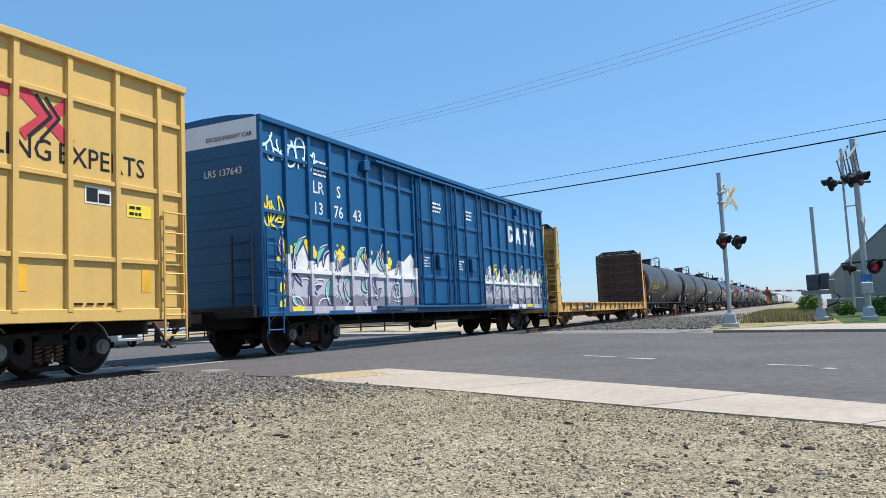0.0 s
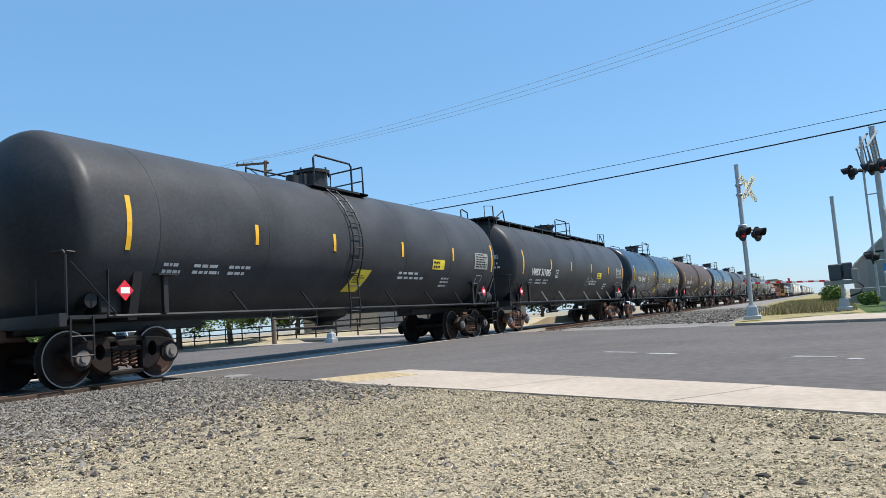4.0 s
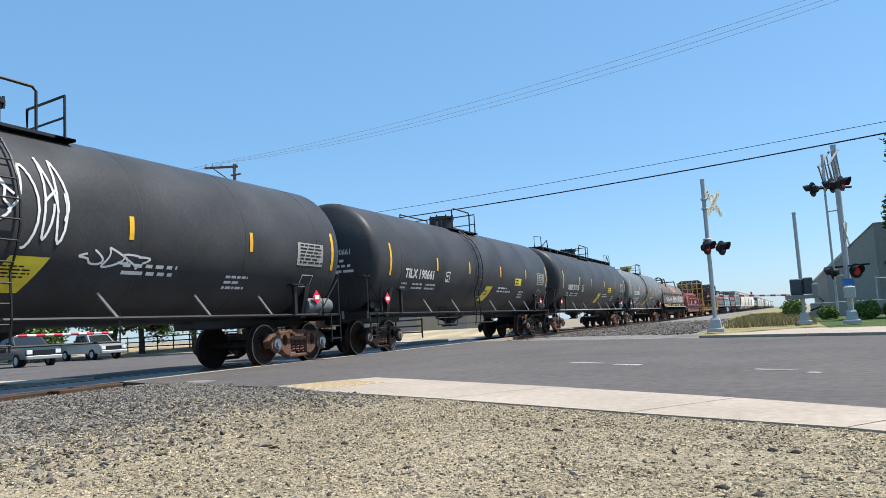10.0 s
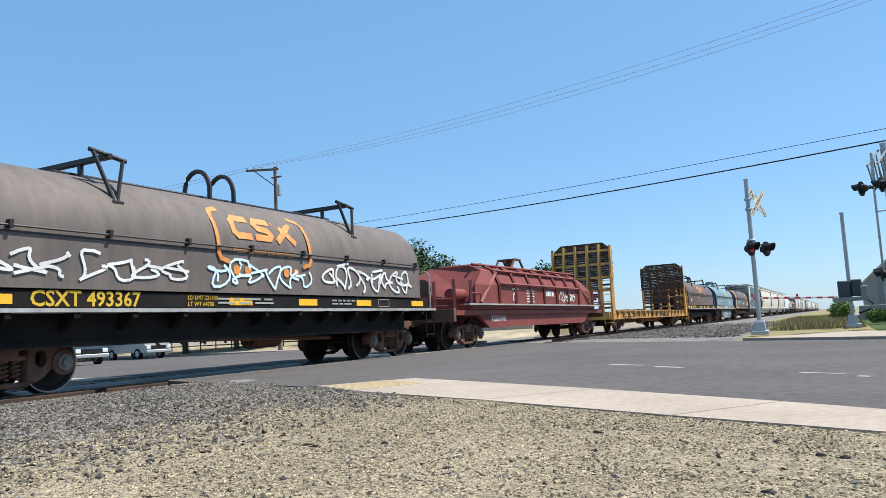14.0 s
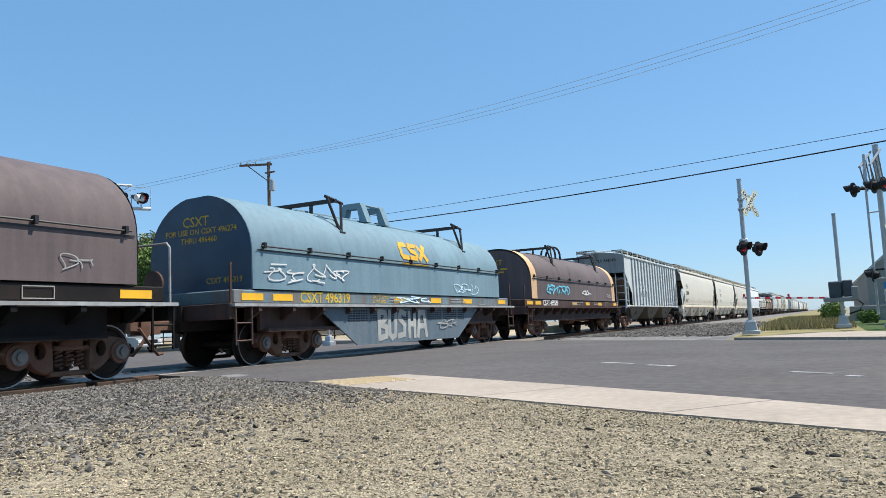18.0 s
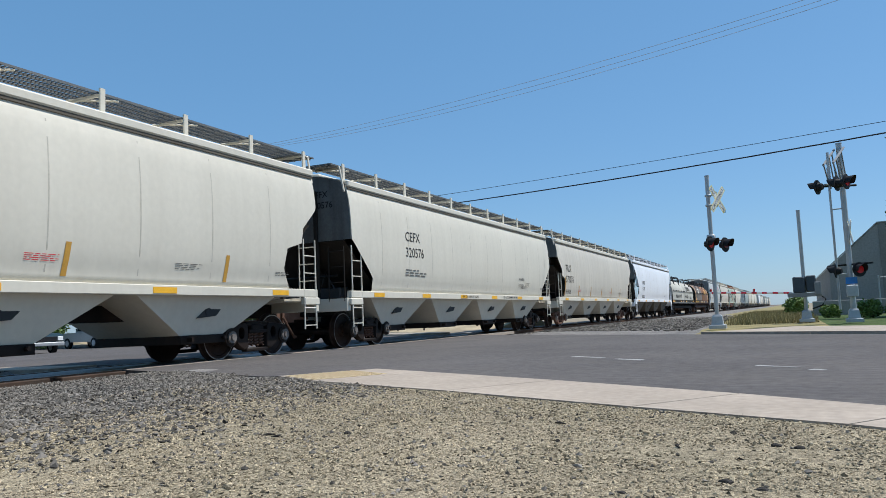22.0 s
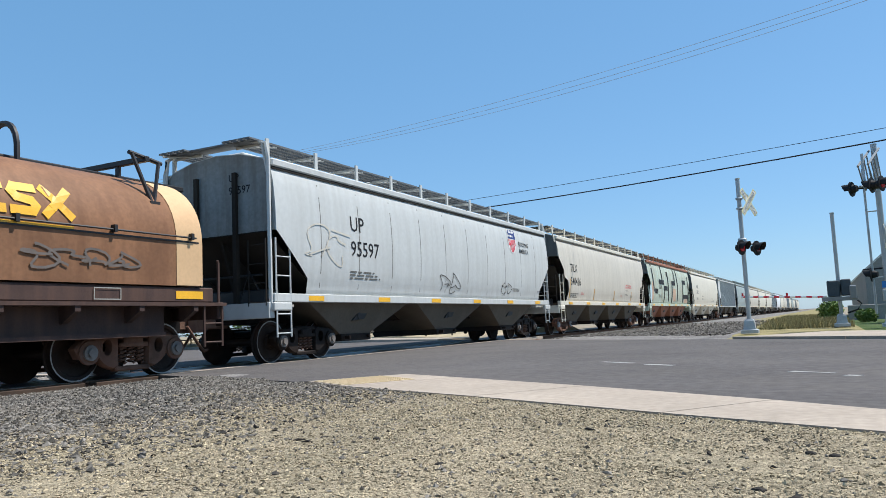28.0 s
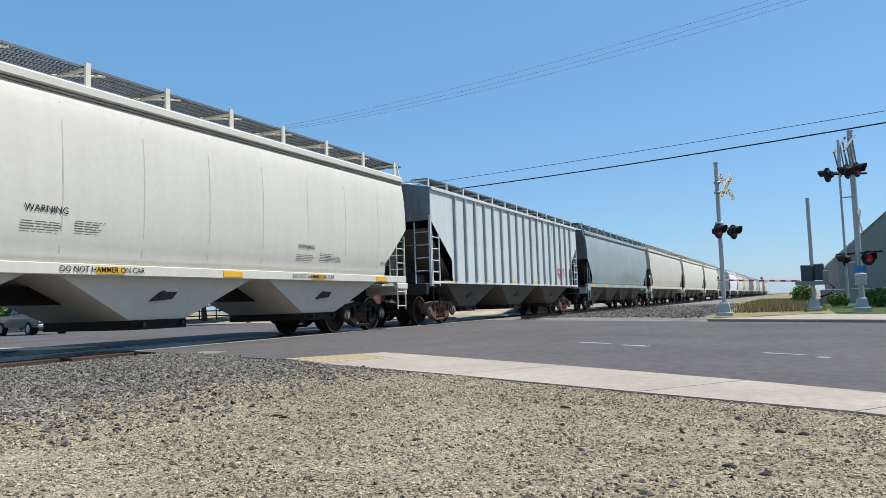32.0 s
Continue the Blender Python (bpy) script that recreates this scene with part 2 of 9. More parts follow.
DIRT = mat("dusty_gravel_ground", (0.262, 0.222, 0.152), 0.95, 0, 0.16, 0.7, 0.4, (0.360, 0.293, 0.202), bump=0.45, bump_scale=70, fine=0.3, grit=120)
STONES = mat("grey_ballast_stone", (0.138, 0.126, 0.110), 0.85, 0, 0.2, 3, 0.3, (0.224, 0.191, 0.150), island=0.85)
PEBBLES = mat("tan_pea_gravel", (0.315, 0.262, 0.175), 0.9, 0, 0.2, 2, 0.3, (0.470, 0.396, 0.288), island=0.7)
RAIL_RUST = mat("rusty_rail_web", (0.15, 0.085, 0.055), 0.8, 0.2, 0.2, 4, 0.4, RUST, bump=0.3)
DRY_GRASS = mat("dry_grass", (0.306, 0.257, 0.126), 0.95, 0, 0.25, 0.8, 0.4, (0.180, 0.189, 0.072), bump=0.8, bump_scale=30, island=0.35)
LAWN = mat("green_grass", (0.054, 0.087, 0.025), 0.95, 0, 0.3, 0.8, 0.4, (0.120, 0.112, 0.056), bump=0.8, bump_scale=30)
FIELD = mat("dry_earth", (0.255, 0.217, 0.162), 0.95, 0, 0.2, 0.05, 0.4, (0.187, 0.170, 0.111), bump=0.5, bump_scale=8)
LEAF = mat("green_leaves", (0.135, 0.205, 0.048), 0.6, 0, 0.3, 0.4, 0.3, (0.170, 0.202, 0.048), island=0.5)
LEAF_DARK = mat("dark_leaves", (0.049, 0.087, 0.028), 0.6, 0, 0.3, 0.4, 0.3, (0.098, 0.112, 0.042), island=0.5)
LEAF_OLIVE = mat("olive_leaves", (0.16, 0.185, 0.078), 0.65, 0, 0.3, 0.4, 0.3, (0.192, 0.195, 0.096), island=0.5)
BARK = mat("bark", (0.10, 0.075, 0.055), 0.9, 0, 0.3, 4, bump=0.6, bump_scale=14)
POLE_WOOD = mat("weathered_pole_wood", (0.17, 0.125, 0.095), 0.9, 0, 0.25, 3, 0.4, bump=0.4)
STUCCO = mat("grey_stucco", (0.30, 0.285, 0.265), 0.9, 0, 0.06, 0.5, 0.25, (0.235, 0.22, 0.20), bump=0.2)
# darker copy of the grey stucco for the wall face in shade
STUCCO_SHADE = mat("shaded_tan_stucco", (0.23, 0.215, 0.195), 0.9, 0, 0.08, 0.5, 0.25, (0.18, 0.165, 0.15), bump=0.2)
STUCCO_PALE = mat("pale_stucco", (0.62, 0.60, 0.56), 0.9, 0, 0.06, 0.5, 0.2, (0.45, 0.43, 0.4), bump=0.2)
GLASS_DARK = mat("dark_vehicle_glass", (0.02, 0.025, 0.03), 0.06, 0, 0.02, 2)
TYRE = mat("tyre_rubber", (0.02, 0.02, 0.02), 0.85, 0, 0.1, 8)
RED_LAMP = glow("lit_red_lens", (0.32, 0.006, 0.010), 0.15)
DARK_LENS = mat("unlit_red_lens", (0.10, 0.008, 0.012), 0.2, 0, 0.05, 8)
HOOD_BLACK = mat("matt_black_lamp_hood", (0.02, 0.02, 0.022), 0.6, 0, 0.1, 8)
SIGN_WHITE = mat("sign_white", (0.78, 0.78, 0.76), 0.5, 0, 0.04, 4)
CABLE = mat("black_cable", (0.012, 0.012, 0.014), 0.6)
WIRE = mat("grey_wire", (0.36, 0.39, 0.42), 0.6, 0.0)


# ---- mesh tools ----
class Mesh:
    """Collects faces of one part."""
    def __init__(self):
        self.v, self.f, self.s = [], [], []

    def add(self, verts, faces, smooth=False):
        o = len(self.v)
        self.v += [tuple(p) for p in verts]
        self.f += [tuple(i + o for i in f) for f in faces]
        self.s += [smooth] * len(faces)
        return self

    def box(self, x0, x1, y0, y1, z0, z1, bev=0.0):
        if bev <= 0:
            v = [(x, y, z) for x in (x0, x1) for y in (y0, y1) for z in (z0, z1)]
            return self.add(v, [(0, 1, 3, 2), (4, 6, 7, 5), (0, 4, 5, 1), (2, 3, 7, 6), (0, 2, 6, 4), (1, 5, 7, 3)])
        b = bmesh.new()
        bmesh.ops.create_cube(b, size=1.0)
        for w in b.verts:
            w.co = ((x0 + x1) / 2 + w.co.x * (x1 - x0), (y0 + y1) / 2 + w.co.y * (y1 - y0), (z0 + z1) / 2 + w.co.z * (z1 - z0))
        bmesh.ops.bevel(b, geom=b.edges[:], offset=bev, segments=1, affect="EDGES")
        return self.take(b)

    def take(self, b, smooth=False):
        b.verts.index_update()
        self.add([w.co[:] for w in b.verts], [[w.index for w in f.verts] for f in b.faces], smooth)
        b.free()
        return self

    def tube(self, pts, r, n=6, caps=True):
        """A round bar along points."""
        pts = [Vector(p) for p in pts]
        rings = []
        for i, p in enumerate(pts):
            d = (pts[min(i + 1, len(pts) - 1)] - pts[max(i - 1, 0)]).normalized()
            a = d.cross(Vector((0, 0, 1)) if abs(d.z) < 0.9 else Vector((1, 0, 0))).normalized()
            c = d.cross(a)
            rr = r[i] if isinstance(r, (list, tuple)) else r
            rings.append([p + (a * math.cos(k * math.tau / n) + c * math.sin(k * math.tau / n)) * rr for k in range(n)])
        v = [q for g in rings for q in g]
        f = [(i * n + k, i * n + (k + 1) % n, (i + 1) * n + (k + 1) % n, (i + 1) * n + k) for i in range(len(pts) - 1) for k in range(n)]
        self.add(v, f, n > 5)
        if caps:
            self.add(rings[0], [tuple(range(n))])
            self.add(rings[-1], [tuple(reversed(range(n)))])
        return self

    def loft(self, rings, smooth=True, caps=True, closed=True):
        n = len(rings[0])
        v = [q for g in rings for q in g]
        top = n if closed else n - 1
        f = [(i * n + k, i * n + (k + 1) % n, (i + 1) * n + (k + 1) % n, (i + 1) * n + k) for i in range(len(rings) - 1) for k in range(top)]
        self.add(v, f, smooth)
        if caps:
            self.add(rings[0], [tuple(reversed(range(n)))])
            self.add(rings[-1], [tuple(range(n))])
        return self

    def prism(self, outline, axis, a, b):
        """A flat outline pushed along an axis from a to b; the outline gives the two other axes in order."""
        def at(p, t):
            return {"x": (t, p[0], p[1]), "y": (p[0], t, p[1]), "z": (p[0], p[1], t)}[axis]
        return self.loft([[at(p, a) for p in outline], [at(p, b) for p in outline]], smooth=False)

    def disc(self, c, axis, r, t, n=16, hole=0.0):
        """A round plate of thickness t, centred at c."""
        i = "xyz".index(axis)
        def ring(rr, off):
            out = []
            for k in range(n):
                a, q = k * math.tau / n, list(c)
                q[i] += off
                q[(i + 1) % 3] += rr * math.cos(a)
                q[(i + 2) % 3] += rr * math.sin(a)
                out.append(q)
            return out
        return self.loft([ring(r, -t / 2), ring(r, t / 2)], smooth=True)

    def data(self, name):
        me = bpy.data.meshes.new(name)
        me.from_pydata(self.v, [], self.f)
        me.polygons.foreach_set("use_smooth", self.s)
        me.update()
        if any(self.s):
            me.set_sharp_from_angle(angle=radians(38))
        return me


def part(name, me, material, parent=None, label="", at=None):
    """Links a mesh (or a Mesh of faces) as one object under a thing or part; the material sits on the object, so meshes can be shared."""
    if isinstance(me, Mesh):
        me = me.data(name)
    ob = new(name, me)
    if not me.materials:
        me.materials.append(None)
    ob.material_slots[0].link = "OBJECT"
    ob.material_slots[0].material = material
    ob.parent = parent
    if at is not None:
        ob.location = at
    if name in SMALL_WRITING:
        ob["kind"] = "stuff"
    return tagged(ob, label) if label else ob


SMALL_WRITING = ("capacity_stencil", "warning_stencil", "data_stencil", "end_stencil", "notice_stencil", "notice_text", "graffiti", "inspection_stencil")


STORE = {}


def shared(key, make):
    """The mesh under this key, made once."""
    if key not in STORE:
        STORE[key] = make().data(str(key[0]))
    return STORE[key]


def thing(name, label, category, group="", at=(0, 0, 0), turn=0.0):
    ob = new(name)
    ob.empty_display_size = 0.3
    ob.location = at
    ob.rotation_euler = (0, 0, radians(turn))
    return tagged(ob, label, category, group)


def letters(body, size, surf, y, z, slant=0.0, lift=0.012, wide=1.0, bold=0.006):
    """Lettering laid on a surface x = surf(y, z), running along +Y from (y, z)."""
    key = ("letters", body, size, wide, bold)
    if key not in STORE:
        cu = bpy.data.curves.new("letters", "FONT")
        cu.body, cu.size, cu.resolution_u, cu.offset = body, size, 2, size * bold
        ob = bpy.data.objects.new("letters", cu)
        me = bpy.data.meshes.new_from_object(ob)
        STORE[key] = ([v.co[:] for v in me.vertices], [tuple(p.vertices) for p in me.polygons])
        bpy.data.objects.remove(ob)
    vs, fs = STORE[key]
    return Mesh().add([(surf(y + a * wide, z + b) + lift, y + a * wide, z + b + slant * a) for a, b, _ in vs], fs)


def panel(surf, y0, y1, z0, z1, lift=0.008, n=4, lean=0.0):
    """A thin sheet laid on a surface."""
    me = Mesh()
    v = []
    for i in range(n + 1):
        for j in range(n + 1):
            zz = z0 + (z1 - z0) * j / n
            yy = y0 + (y1 - y0) * i / n + lean * j / n
            v.append((surf(yy, zz) + lift, yy, zz))
    return me.add(v, [(i * (n + 1) + j, (i + 1) * (n + 1) + j, (i + 1) * (n + 1) + j + 1, i * (n + 1) + j + 1) for i in range(n) for j in range(n)])


def stroke(me, surf, pts, w, lift=0.012):
    """A painted line of width w along points (y, z)."""
    for (a, b), (c, d) in zip(pts, pts[1:]):
        ln = math.hypot(c - a, d - b) or 1e-6
        p, q = -(d - b) / ln * w / 2, (c - a) / ln * w / 2
        ea, eb = (c - a) / ln * w * 0.35, (d - b) / ln * w * 0.35
        lay = lift + 0.0004 * (len(me.f) % 23)
        quad = [(a - ea + p, b - eb + q), (a - ea - p, b - eb - q), (c + ea - p, d + eb - q), (c + ea + p, d + eb + q)]
        me.add([(surf(y, z) + lay, y, z) for y, z in quad], [(0, 1, 2, 3)])
    return me


def scrawl(rng, surf, y0, y1, z0, z1, w, marks=6, lift=0.012):
    """Loose sprayed loops with no letters in them."""
    me = Mesh()
    step, h, mid = (y1 - y0) / marks, z1 - z0, (z0 + z1) / 2
    for k in range(marks):
        c = y0 + step * (k + 0.5)
        tall = rng.uniform(0.3, 0.5) * h
        p, q, r = (rng.uniform(0, math.tau) for _ in range(3))
        a2, b2, turns = rng.uniform(0.10, 0.3), rng.uniform(0.25, 0.6), rng.choice((1.6, 2.0, 2.4))
        pts = []
        for i in range(23):
            t = i / 22 * turns * math.pi
            y = c + step * (0.42 * math.sin(t + p) + a2 * math.sin(2.6 * t + q) + 0.10 * (i / 22 - 0.5))
            z = mid + tall * (math.cos(t + p) * 0.7 + b2 * math.sin(1.7 * t + r))
            pts.append((y, min(z1, max(z0, z))))
        stroke(me, surf, pts, w, lift)
        if rng.random() < 0.3:
            z = rng.uniform(z0, z1)
            stroke(me, surf, [(c - step * 0.3, z), (c + step * 0.6, z + rng.uniform(-0.2, 0.3) * h)], w, lift)
    return me


def text_bars(me, surf, y, z, rows, width, h, rng, lift=0.012):
    """Small unreadable stencilling: broken bars."""
    for r in range(rows):
        a, end = y, y + width * rng.uniform(0.6, 1.0)
        while a < end:
            b = min(end, a + rng.uniform(0.08, 0.3) * width)
            zz = z - r * (h * 1.9 + 0.008)
            me.add([(surf(q, s) + lift, q, s) for q, s in ((a, zz), (b, zz), (b, zz + h), (a, zz + h))], [(0, 1, 2, 3)])
            a = b + 0.05 * width
    return me

# ---- the train: running gear ----
XC, SPEED, WHEEL_R = -11.6, 16.6, 0.457
CARS, WHEELS = [], []


def wheelset_mesh():
    me = Mesh()
    for s in (-1, 1):
        prof = [(0.64, 0.10), (0.66, 0.16), (0.68, 0.36), (0.66, 0.43), (0.66, 0.49), (0.69, 0.49), (0.70, 0.462), (0.80, 0.452), (0.80, 0.38), (0.77, 0.36), (0.745, 0.17), (0.80, 0.13), (0.80, 0.09)]
        rings = [[(s * x, r * math.cos(k * math.tau / 28), r * math.sin(k * math.tau / 28)) for k in range(28)] for x, r in prof]
        me.loft(rings if s > 0 else rings[::-1], smooth=True)
    me.tube([(-0.98, 0, 0), (0.98, 0, 0)], 0.085, 12)
    return me


def tread_mesh():
    prof = [(0.802, 0.448), (0.8035, 0.454), (0.8035, 0.436), (0.802, 0.432)]
    return Mesh().loft([[(x, q * math.cos(k * math.tau / 28), q * math.sin(k * math.tau / 28)) for k in range(28)] for x, q in prof], smooth=False, caps=False)


def holed_plate(me, outline, hole, x0, x1, n=20):
    """A cast plate in the y-z plane with one oval window; its outer face is a little smaller, so the edge looks rounded."""
    cy, cz, ry, rz = hole
    def edge(a):
        d, best = (math.cos(a), math.sin(a)), 9.0
        for (py, pz), (qy, qz) in zip(outline, outline[1:] + outline[:1]):
            ey, ez = qy - py, qz - pz
            det = d[0] * -ez + ey * d[1]
            if abs(det) > 1e-9:
                t = ((py - cy) * -ez + ey * (pz - cz)) / det
                u = (d[0] * (pz - cz) - d[1] * (py - cy)) / det
                if t > 0 and -1e-6 <= u <= 1 + 1e-6:
                    best = min(best, t)
        return cy + d[0] * best, cz + d[1] * best
    angles = [k * math.tau / n for k in range(n)]
    rim = [edge(a) for a in angles]
    oval = [(cy + ry * math.cos(a), cz + rz * math.sin(a)) for a in angles]
    soft = [(cy + (y - cy) * 0.93, cz + (z - cz) * 0.93) for y, z in rim]
    loops = [[(x0, y, z) for y, z in oval], [(x0, y, z) for y, z in rim], [(x1 - 0.03, y, z) for y, z in rim], [(x1, y, z) for y, z in soft], [(x1, y, z) for y, z in oval]]
    return me.loft(loops + loops[:1], smooth=False, caps=False)


def side_frame_mesh():
    """A cast side frame: two windowed lobes that carry the axle boxes, tied above and below the spring nest."""
    me = Mesh()
    for g in (-1, 1):
        lobe = [(0.30, 0.16), (0.46, 0.17), (0.62, 0.27), (0.74, 0.40), (0.80, 0.36), (0.98, 0.33), (1.10, 0.40), (1.14, 0.56), (1.06, 0.66), (0.86, 0.71), (0.60, 0.73), (0.32, 0.75)]
        lobe = [(g * y, z) for y, z in lobe]
        holed_plate(me, lobe[::g], (g * 0.53, 0.53, 0.095, 0.13), 0.93, 1.10)
        me.disc((1.11, g * 0.89, WHEEL_R), "x", 0.19, 0.05, 16)
    me.box(0.93, 1.09, -0.36, 0.36, 0.66, 0.77, 0.03)
    me.box(0.93, 1.09, -0.36, 0.36, 0.13, 0.21, 0.02)
    me.box(0.96, 1.12, -0.30, 0.30, 0.52, 0.60, 0.02)
    return me


def spring_mesh():
    me = Mesh()
    for y in (-0.18, 0.0, 0.18):
        pts = [(1.02 + 0.06 * math.cos(a), y + 0.065 * math.sin(a), 0.25 + 0.32 * k / 30) for k, a in ((k, k * math.tau / 6) for k in range(31))]
        me.tube(pts, 0.018, 4)
    return me


def bolster_mesh():
    me = Mesh()
    me.box(-1.12, 1.12, -0.2, 0.2, 0.56, 0.72, 0.03)
    me.box(-0.35, 0.35, -0.26, 0.26, 0.60, 0.86, 0.04)
    for s in (-1, 1):
        me.tube([(-0.95, s * 0.48, 0.42), (0.95, s * 0.48, 0.42)], 0.05, 6)
        for x in (-0.72, 0.72):
            me.box(x - 0.06, x + 0.06, s * 0.42 - 0.05, s * 0.42 + 0.05, 0.25, 0.60)
    return me


def cap_mesh():
    return Mesh().disc((1.13, 0, 0), "x", 0.125, 0.09, 14).disc((1.19, 0, 0), "x", 0.07, 0.05, 10)


def coupler_mesh():
    me = Mesh()
    me.box(-0.09, 0.09, -0.45, 0.35, 0.78, 0.98, 0.02)
    me.prism([(-0.16, 0.30), (-0.16, 0.50), (-0.05, 0.62), (0.02, 0.52), (0.13, 0.62), (0.18, 0.45), (0.14, 0.30)], "z", 0.72, 1.03)
    me.tube([(0.3, 0.1, 0.85), (0.34, 0.35, 0.5), (0.3, 0.55, 0.34), (0.2, 0.75, 0.36)], 0.03, 6)
    return me


def add_truck(car, y, cap=None, rust=False):
    frame_mat = STEEL_RUST if rust else STEEL_DARK
    tr = part("truck", shared(("bolster",), bolster_mesh), frame_mat, car, at=(0, y, 0))
    for s in (1, -1):
        f = part("side_frame", shared(("side_frame",), side_frame_mesh), frame_mat, tr)
        g = part("spring", shared(("spring",), spring_mesh), STEEL_RUST, tr)
        if s < 0:
            f.rotation_euler = g.rotation_euler = (0, 0, math.pi)
    for yy in (-0.89, 0.89):
        w = part("wheelset", shared(("wheelset",), wheelset_mesh), WHEEL, tr, at=(0, yy, WHEEL_R))
        for s in (1, -1):
            part("tread", shared(("tread",), tread_mesh), TREAD, tr, at=(0, yy, WHEEL_R)).rotation_euler = (0, 0, 0 if s > 0 else math.pi)
        part("bearing_cap", shared(("cap",), cap_mesh), cap or CAP_GREY, tr, at=(0, yy, WHEEL_R))
        WHEELS.append((w, car, yy))
    return tr


def running_gear(car, half, cap=None, rust=False, inset=(2.4, 2.4)):
    """Two trucks and two couplers; half: half the length over the coupling faces; inset: of each truck from its end."""
    for s in (-1, 1):
        add_truck(car, s * (half - inset[s > 0]), cap, rust)
        c = part("coupler", shared(("coupler",), coupler_mesh), STEEL_RUST, car, at=(0, s * (half - 0.52), 0))
        if s < 0:
            c.rotation_euler = (0, 0, math.pi)


def ladder(me, x, y, z0, z1, w=0.42, along="y", step=0.32, r=0.013):
    """Two rails and rungs; along: the axis in which it is wide."""
    dx, dy = (0, w / 2) if along == "y" else (w / 2, 0)
    for s in (-1, 1):
        me.tube([(x + s * dx, y + s * dy, z0), (x + s * dx, y + s * dy, z1)], r * 1.4, 5)
    z = z0 + 0.08
    while z < z1:
        me.tube([(x - dx, y - dy, z), (x + dx, y + dy, z)], r, 5)
        z += step
    return me


def flat_side(x):
    return lambda y, z: x


# ---- tank cars ----


def tank_mesh(lt, TANK_R, TANK_Z):
    """A shell with dished heads: a shallow crown and a tight knuckle."""
    me = Mesh()
    n, kn = 48, 0.30
    crown = 2.0 * TANK_R
    a0 = math.asin((TANK_R - kn) / (crown - kn))
    depth = crown - (crown - kn) * math.cos(a0)
    head = [((crown * math.cos(a)) - crown + depth, crown * math.sin(a)) for a in [a0 * i / 8 for i in range(9)]]
    head[0] = (head[0][0], 0.03)
    head += [(kn * math.cos(a), TANK_R - kn + kn * math.sin(a)) for a in [a0 + (math.pi / 2 - a0) * i / 7 for i in range(1, 8)]]
    ys = [(-lt / 2 - d, r) for d, r in head] + [(0, TANK_R)] + [(lt / 2 + d, r) for d, r in reversed(head)]
    rings = [[(r * math.cos(k * math.tau / n), y, TANK_Z + r * math.sin(k * math.tau / n)) for k in range(n)] for y, r in ys]
    return me.loft(rings)


def hoop_mesh(TANK_R, TANK_Z):
    """A weld seam round the shell."""
    n = 48
    r = TANK_R + 0.004
    prof = [(-0.02, r - 0.012), (-0.012, r), (0.012, r), (0.02, r - 0.012)]
    return Mesh().loft([[(q * math.cos(k * math.tau / n), y, TANK_Z + q * math.sin(k * math.tau / n)) for k in range(n)] for y, q in prof], caps=False)


